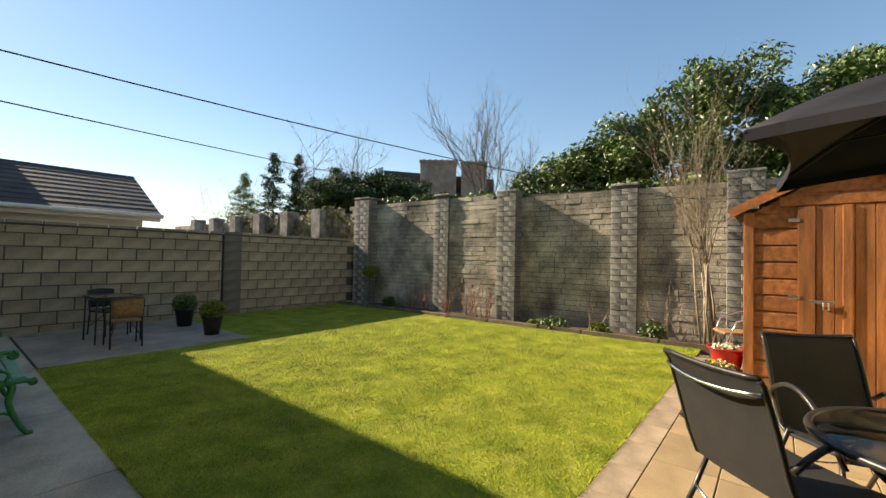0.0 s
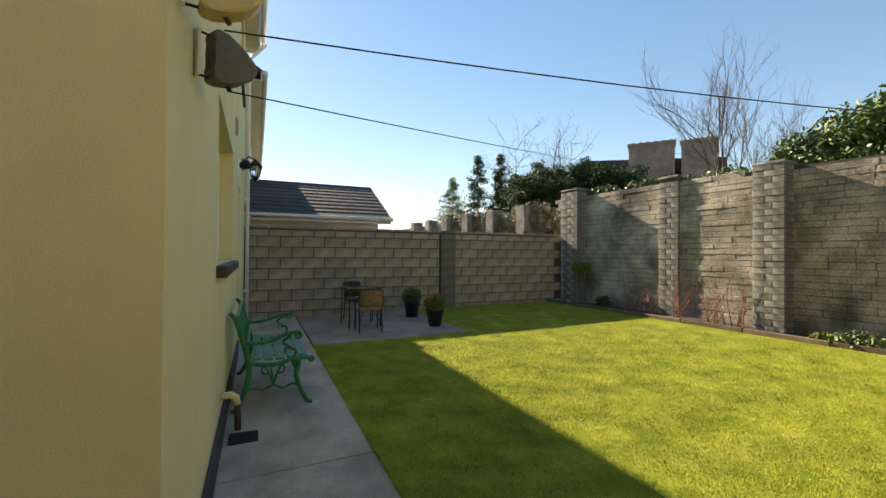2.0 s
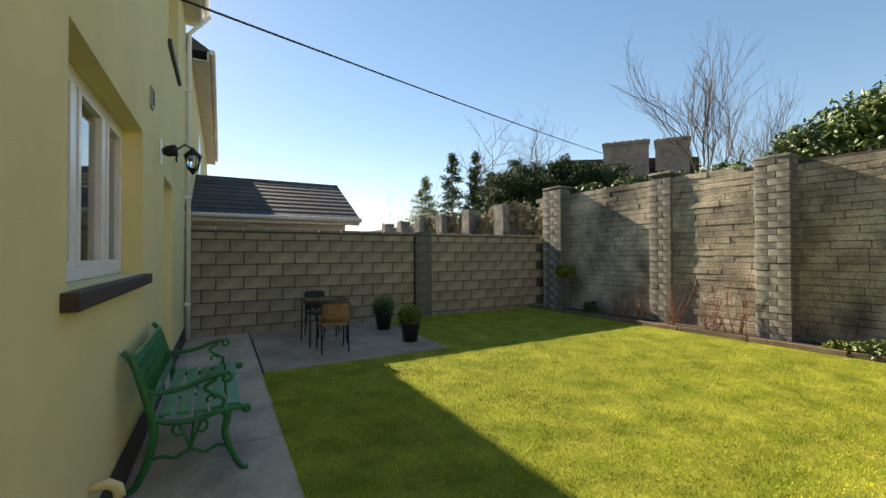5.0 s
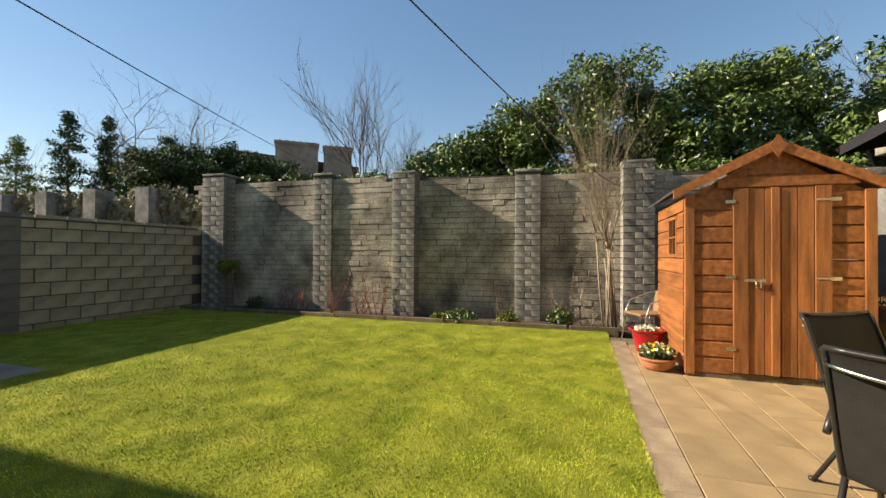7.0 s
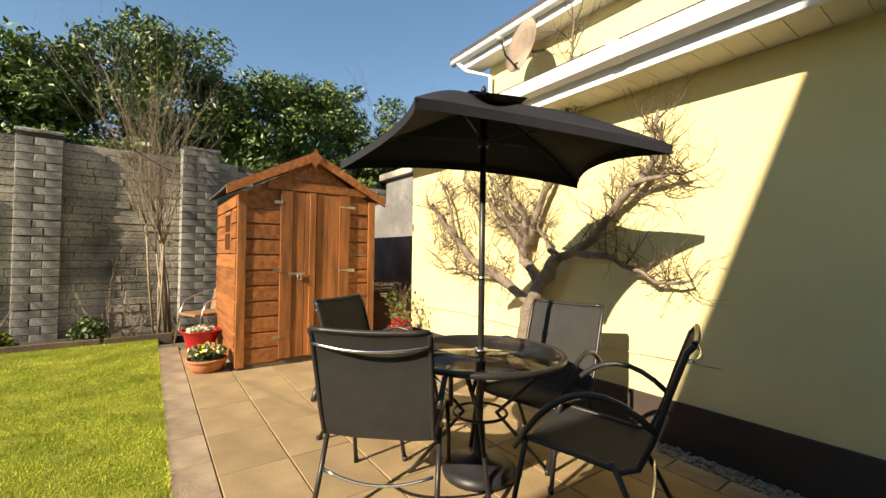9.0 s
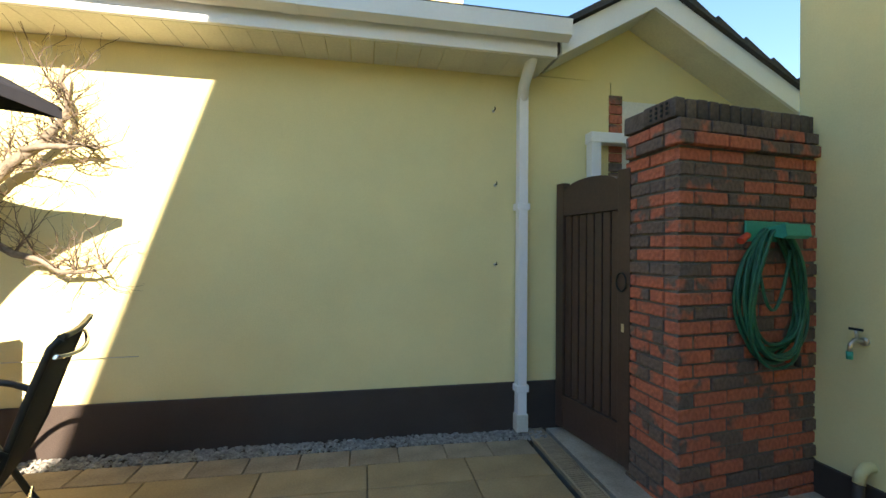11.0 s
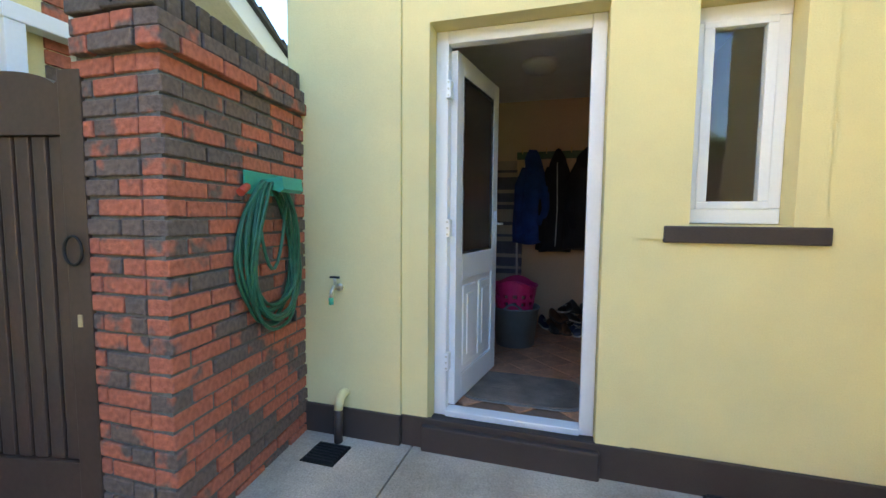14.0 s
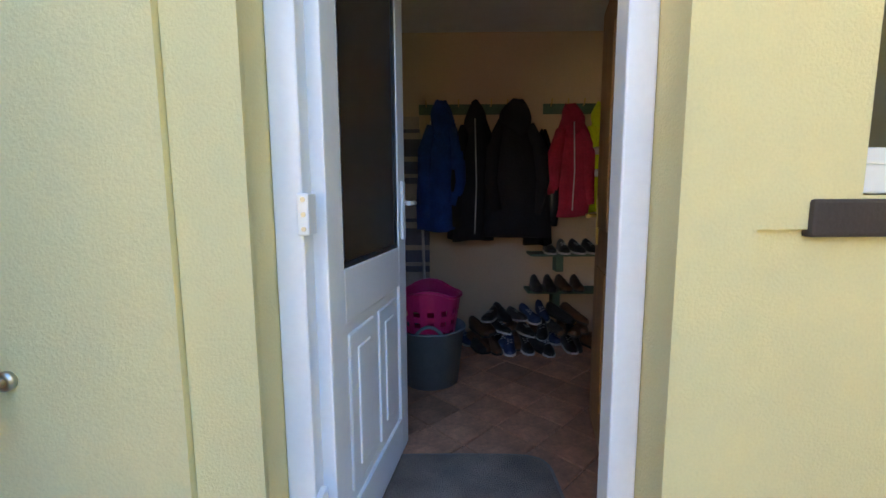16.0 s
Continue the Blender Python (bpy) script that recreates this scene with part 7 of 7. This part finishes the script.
for s0_, s1_, z0_, z1_ in ((0.0, 0.0, 0.0, 0.75), (0.02, 0.02, 0.76, 0.80)):
    part("body" if z0_ == 0 else "lid", box(B(), -0.02, 0.34 + s0_, -0.30 - s0_, 0.06 + s1_, z0_, z1_, 0.02), "bin_brown", bi)
part("board", box(B(), 0.345, 0.352, -0.25, 0.03, 0.62, 0.92, 0.002), "sign_black", bi, "black sign reading organic waste")
for ln_, z in (("ORGANIC", 0.835), ("WASTE", 0.765)):
    cu = bpy.data.curves.new("lettering", "FONT")
    cu.body = ln_
    cu.size = 0.075
    cu.align_x = "CENTER"
    cu.extrude = 0.001
    to = new("lettering", cu)
    me_ = bpy.data.meshes.new_from_object(to.evaluated_get(bpy.context.evaluated_depsgraph_get()))
    bpy.data.objects.remove(to)
    me_.materials.clear()
    me_.materials.append(M["white_paint"])
    to = new("lettering", me_)
    to.parent = bi
    to.matrix_local = pose(0.3545, -0.11, z, 90, 0, 90)
for k, w in ((0, 0.10), (1, 0.07)):
    part("small_print", box(B(), 0.352, 0.3535, -0.11 - w / 2, -0.11 + w / 2, 0.72 - k * 0.03, 0.735 - k * 0.03), "white_paint", bi)

wc = thing("cafe_chair", "aluminium tube chair with tan woven seat beside the shed", "chair", pose(7.28, -1.52, ground(7.2) + 0.004, 0, 0, 25))
for sx in (-1, 1):
    part("frame_tube", tube(B(), [(sx * 0.24, 0.26, 0.0), (sx * 0.25, 0.18, 0.42), (sx * 0.26, 0.12, 0.60), (sx * 0.27, -0.05, 0.66), (sx * 0.25, -0.22, 0.72), (sx * 0.2, -0.27, 0.74)], 0.013, 8), "chrome", wc)
    part("rear_leg", tube(B(), [(sx * 0.22, -0.27, 0.0), (sx * 0.22, -0.16, 0.42)], 0.012, 8), "chrome", wc)
part("back_tube", tube(B(), arc((-0.2, -0.27, 0.74), (0, -0.30, 0.76), (0.2, -0.27, 0.74), 8), 0.013, 8), "chrome", wc)
part("seat", slab(B(), (0, 0.02, 0.43), (0.21, 0.22, 0.018), 0.014), "wicker", wc)
part("backrest", slab(B(), (0, 0, 0), (0.2, 0.012, 0.15), 0.01, pose(0, -0.245, 0.59, 12)), "wicker", wc)


# ---- fittings on the house wall ----
def dish(label, m, r, mat, wallward):
    d_ = thing("satellite_dish", label, "satellite dish", m)
    bm = lathe(B(), [(0.01, 0.0), (r * 0.35, r * 0.045), (r * 0.7, r * 0.17), (r * 0.97, r * 0.33), (r, r * 0.35), (r, r * 0.38), (r * 0.7, r * 0.21), (r * 0.35, r * 0.085), (0.01, 0.012)], 32, Matrix.Diagonal((1, 1.12, 1, 1)))
    part("reflector", bm, mat, d_)
    part("arm", tube(B(), [(0, -r * 1.05, 0.08), (0, -r * 0.7, r), (0, -r * 0.2, r * 1.3)], r * 0.045, 6), "dark_metal", d_)
    part("receiver", lathe(B(), [(r * 0.09, r * 1.25), (r * 0.12, r * 1.35), (r * 0.08, r * 1.5)], 12, Matrix.Translation((0, -r * 0.15, 0))), "dish", d_)
    bm = tube(B(), [(0, 0, 0.0), (0, 0, -r * 0.3), wallward], r * 0.06, 8)
    part("bracket", bm, "dark_metal", d_)
    return d_


def facing(p, n):
    return Matrix.Translation(p) @ Vector(n).to_track_quat("Z", "Y").to_matrix().to_4x4()


def line_case(label, hinge, to, mat):
    """A hinged washing line reel: a flat rounded case, its point towards the pole that the line runs to."""
    h_ = Vector(hinge)
    w_ = Vector(to) - h_
    c = thing("washing_line_reel", label, "washing line", Matrix.Translation(h_) @ pose(0, 0, 0, 0, 0, math.degrees(math.atan2(w_.y, w_.x))))
    up_ = [(0.045, 0.088), (0.055, 0.112), (0.078, 0.118), (0.105, 0.108), (0.15, 0.092), (0.19, 0.066), (0.222, 0.036), (0.236, 0.008)]
    low_ = [(0.232, -0.014), (0.21, -0.045), (0.175, -0.072), (0.13, -0.090), (0.10, -0.092), (0.082, -0.094), (0.062, -0.098), (0.045, -0.088), (0.042, -0.068), (0.058, -0.055), (0.066, -0.02), (0.064, 0.03), (0.055, 0.06)]
    bm = B()
    prism(bm, up_ + low_, "y", -0.042, 0.042)
    bmesh.ops.bevel(bm, geom=bm.edges[:], offset=0.012, segments=2, profile=0.5, affect="EDGES")
    part("case", bm, mat, c)
    part("hinge_plate", box(B(), -0.004, 0.008, -0.02, 0.02, -0.085, 0.10, 0.003), "upvc_dull", c)
    for z in (-0.08, 0.092):
        part("hinge_arm", tube(B(), [(0.004, 0, z), (0.06, 0, z)], 0.005, 6), "iron", c)
    part("line_exit", tube(B(), [(0.12, 0, -0.088), (0.135, 0, -0.108)], 0.009, 8), "black_plastic", c)
    return c


LINE_A, LINE_B = on_wall(8.9, 0.0, 2.52), on_wall(2.85, 0.02, 3.18)
line_case("pale yellow washing line reel on the house wall", (0.012, 0.16, 2.26), (0.9, 0.30, 2.3), "reel_pale")
line_case("olive grey washing line reel, darkened for shade, on the house wall", (0.012, 0.50, 2.17), (0.7, 0.92, 2.2), "reel_shaded")
dd_ = dish("weathered satellite dish high on the neighbouring house", pose(4.75, -5.12, 4.22, 80, 0, 170), 0.33, "stack", (0.0, 0.1, -0.28))

ln = thing("wall_lantern", "black iron wall lantern on the yellow wall", "lamp", Matrix.Translation((0.0, 6.15, 2.62)))
part("backplate", box(B(), 0.0, 0.02, -0.05, 0.05, 0.10, 0.30, 0.006), "iron", ln)
part("arm", tube(B(), [(0.01, 0, 0.26), (0.10, 0, 0.34), (0.20, 0, 0.30)], 0.012, 8), "iron", ln)
part("roof", lathe(B(), [(0.115, 0.19), (0.10, 0.22), (0.04, 0.28), (0.015, 0.31)], 6, Matrix.Translation((0.20, 0, 0))), "iron", ln)
part("glass_shade", lathe(B(), [(0.055, 0.0), (0.095, 0.19)], 6, Matrix.Translation((0.20, 0, 0))), "glass", ln)
for k in range(6):
    a = k * math.tau / 6
    part("bar", tube(B(), [(0.20 + 0.058 * math.cos(a), 0.058 * math.sin(a), 0.0), (0.20 + 0.098 * math.cos(a), 0.098 * math.sin(a), 0.19)], 0.006, 5), "iron", ln)
part("finial", lathe(B(), [(0.055, 0.0), (0.03, -0.03), (0.008, -0.06)], 6, Matrix.Translation((0.20, 0, 0))), "iron", ln)
sl = thing("security_light", "small dark wall light with a white backplate", "lamp", Matrix.Translation((0.0, 4.55, 2.50)))
part("backplate", box(B(), 0.0, 0.012, -0.05, 0.05, -0.13, 0.13, 0.005), "upvc", sl)
part("head", lathe(B(), [(0.03, 0.0), (0.055, 0.04), (0.06, 0.12), (0.05, 0.13)], 14, pose(0.02, 0, 0, 0, 75)), "iron", sl)
vn = thing("wall_vent", "small grey vent on the yellow wall", "vent", Matrix.Translation((0.0, 3.90, 2.83)))
part("cover", box(B(), 0.0, 0.02, -0.07, 0.07, -0.09, 0.09, 0.005), "dish", vn)
for k in range(4):
    part("louvre", box(B(), 0.02, 0.026, -0.055, 0.055, -0.065 + k * 0.036, -0.045 + k * 0.036, 0.002), "iron", vn)
dp = thing("downpipe", "white plastic downpipe at the end of the house wall", "downpipe", Matrix.Translation((0.0, 7.66, 0)))
part("pipe", tube(B(), [(0.06, 0, 0.03), (0.06, 0, 5.2), (0.36, 0, 5.58)], 0.036, 10), "upvc", dp)
for z in (0.6, 2.4, 4.2):
    part("bracket", box(B(), 0.0, 0.10, -0.05, 0.05, z, z + 0.05, 0.005), "upvc", dp)


# ---- wires ----
def wire(label, a, b, sag, r, mat):
    a, b = Vector(a), Vector(b)
    pts_ = [a.lerp(b, t) - Vector((0, 0, sag * 4 * t * (1 - t))) for t in [i / 16 for i in range(17)]]
    w = thing("cable", label, "cable", Matrix.Translation(a))
    part("strand", tube(B(), [p - a for p in pts_], r, 6), mat, w)


wire("dark washing line from the pale reel to the far pier", (0.125, 0.235, 2.155), LINE_A, 0.15, 0.003, "cable")
wire("dark washing line from the shaded reel to the wall pier", (0.115, 0.575, 2.065), LINE_B, 0.05, 0.0032, "cable")
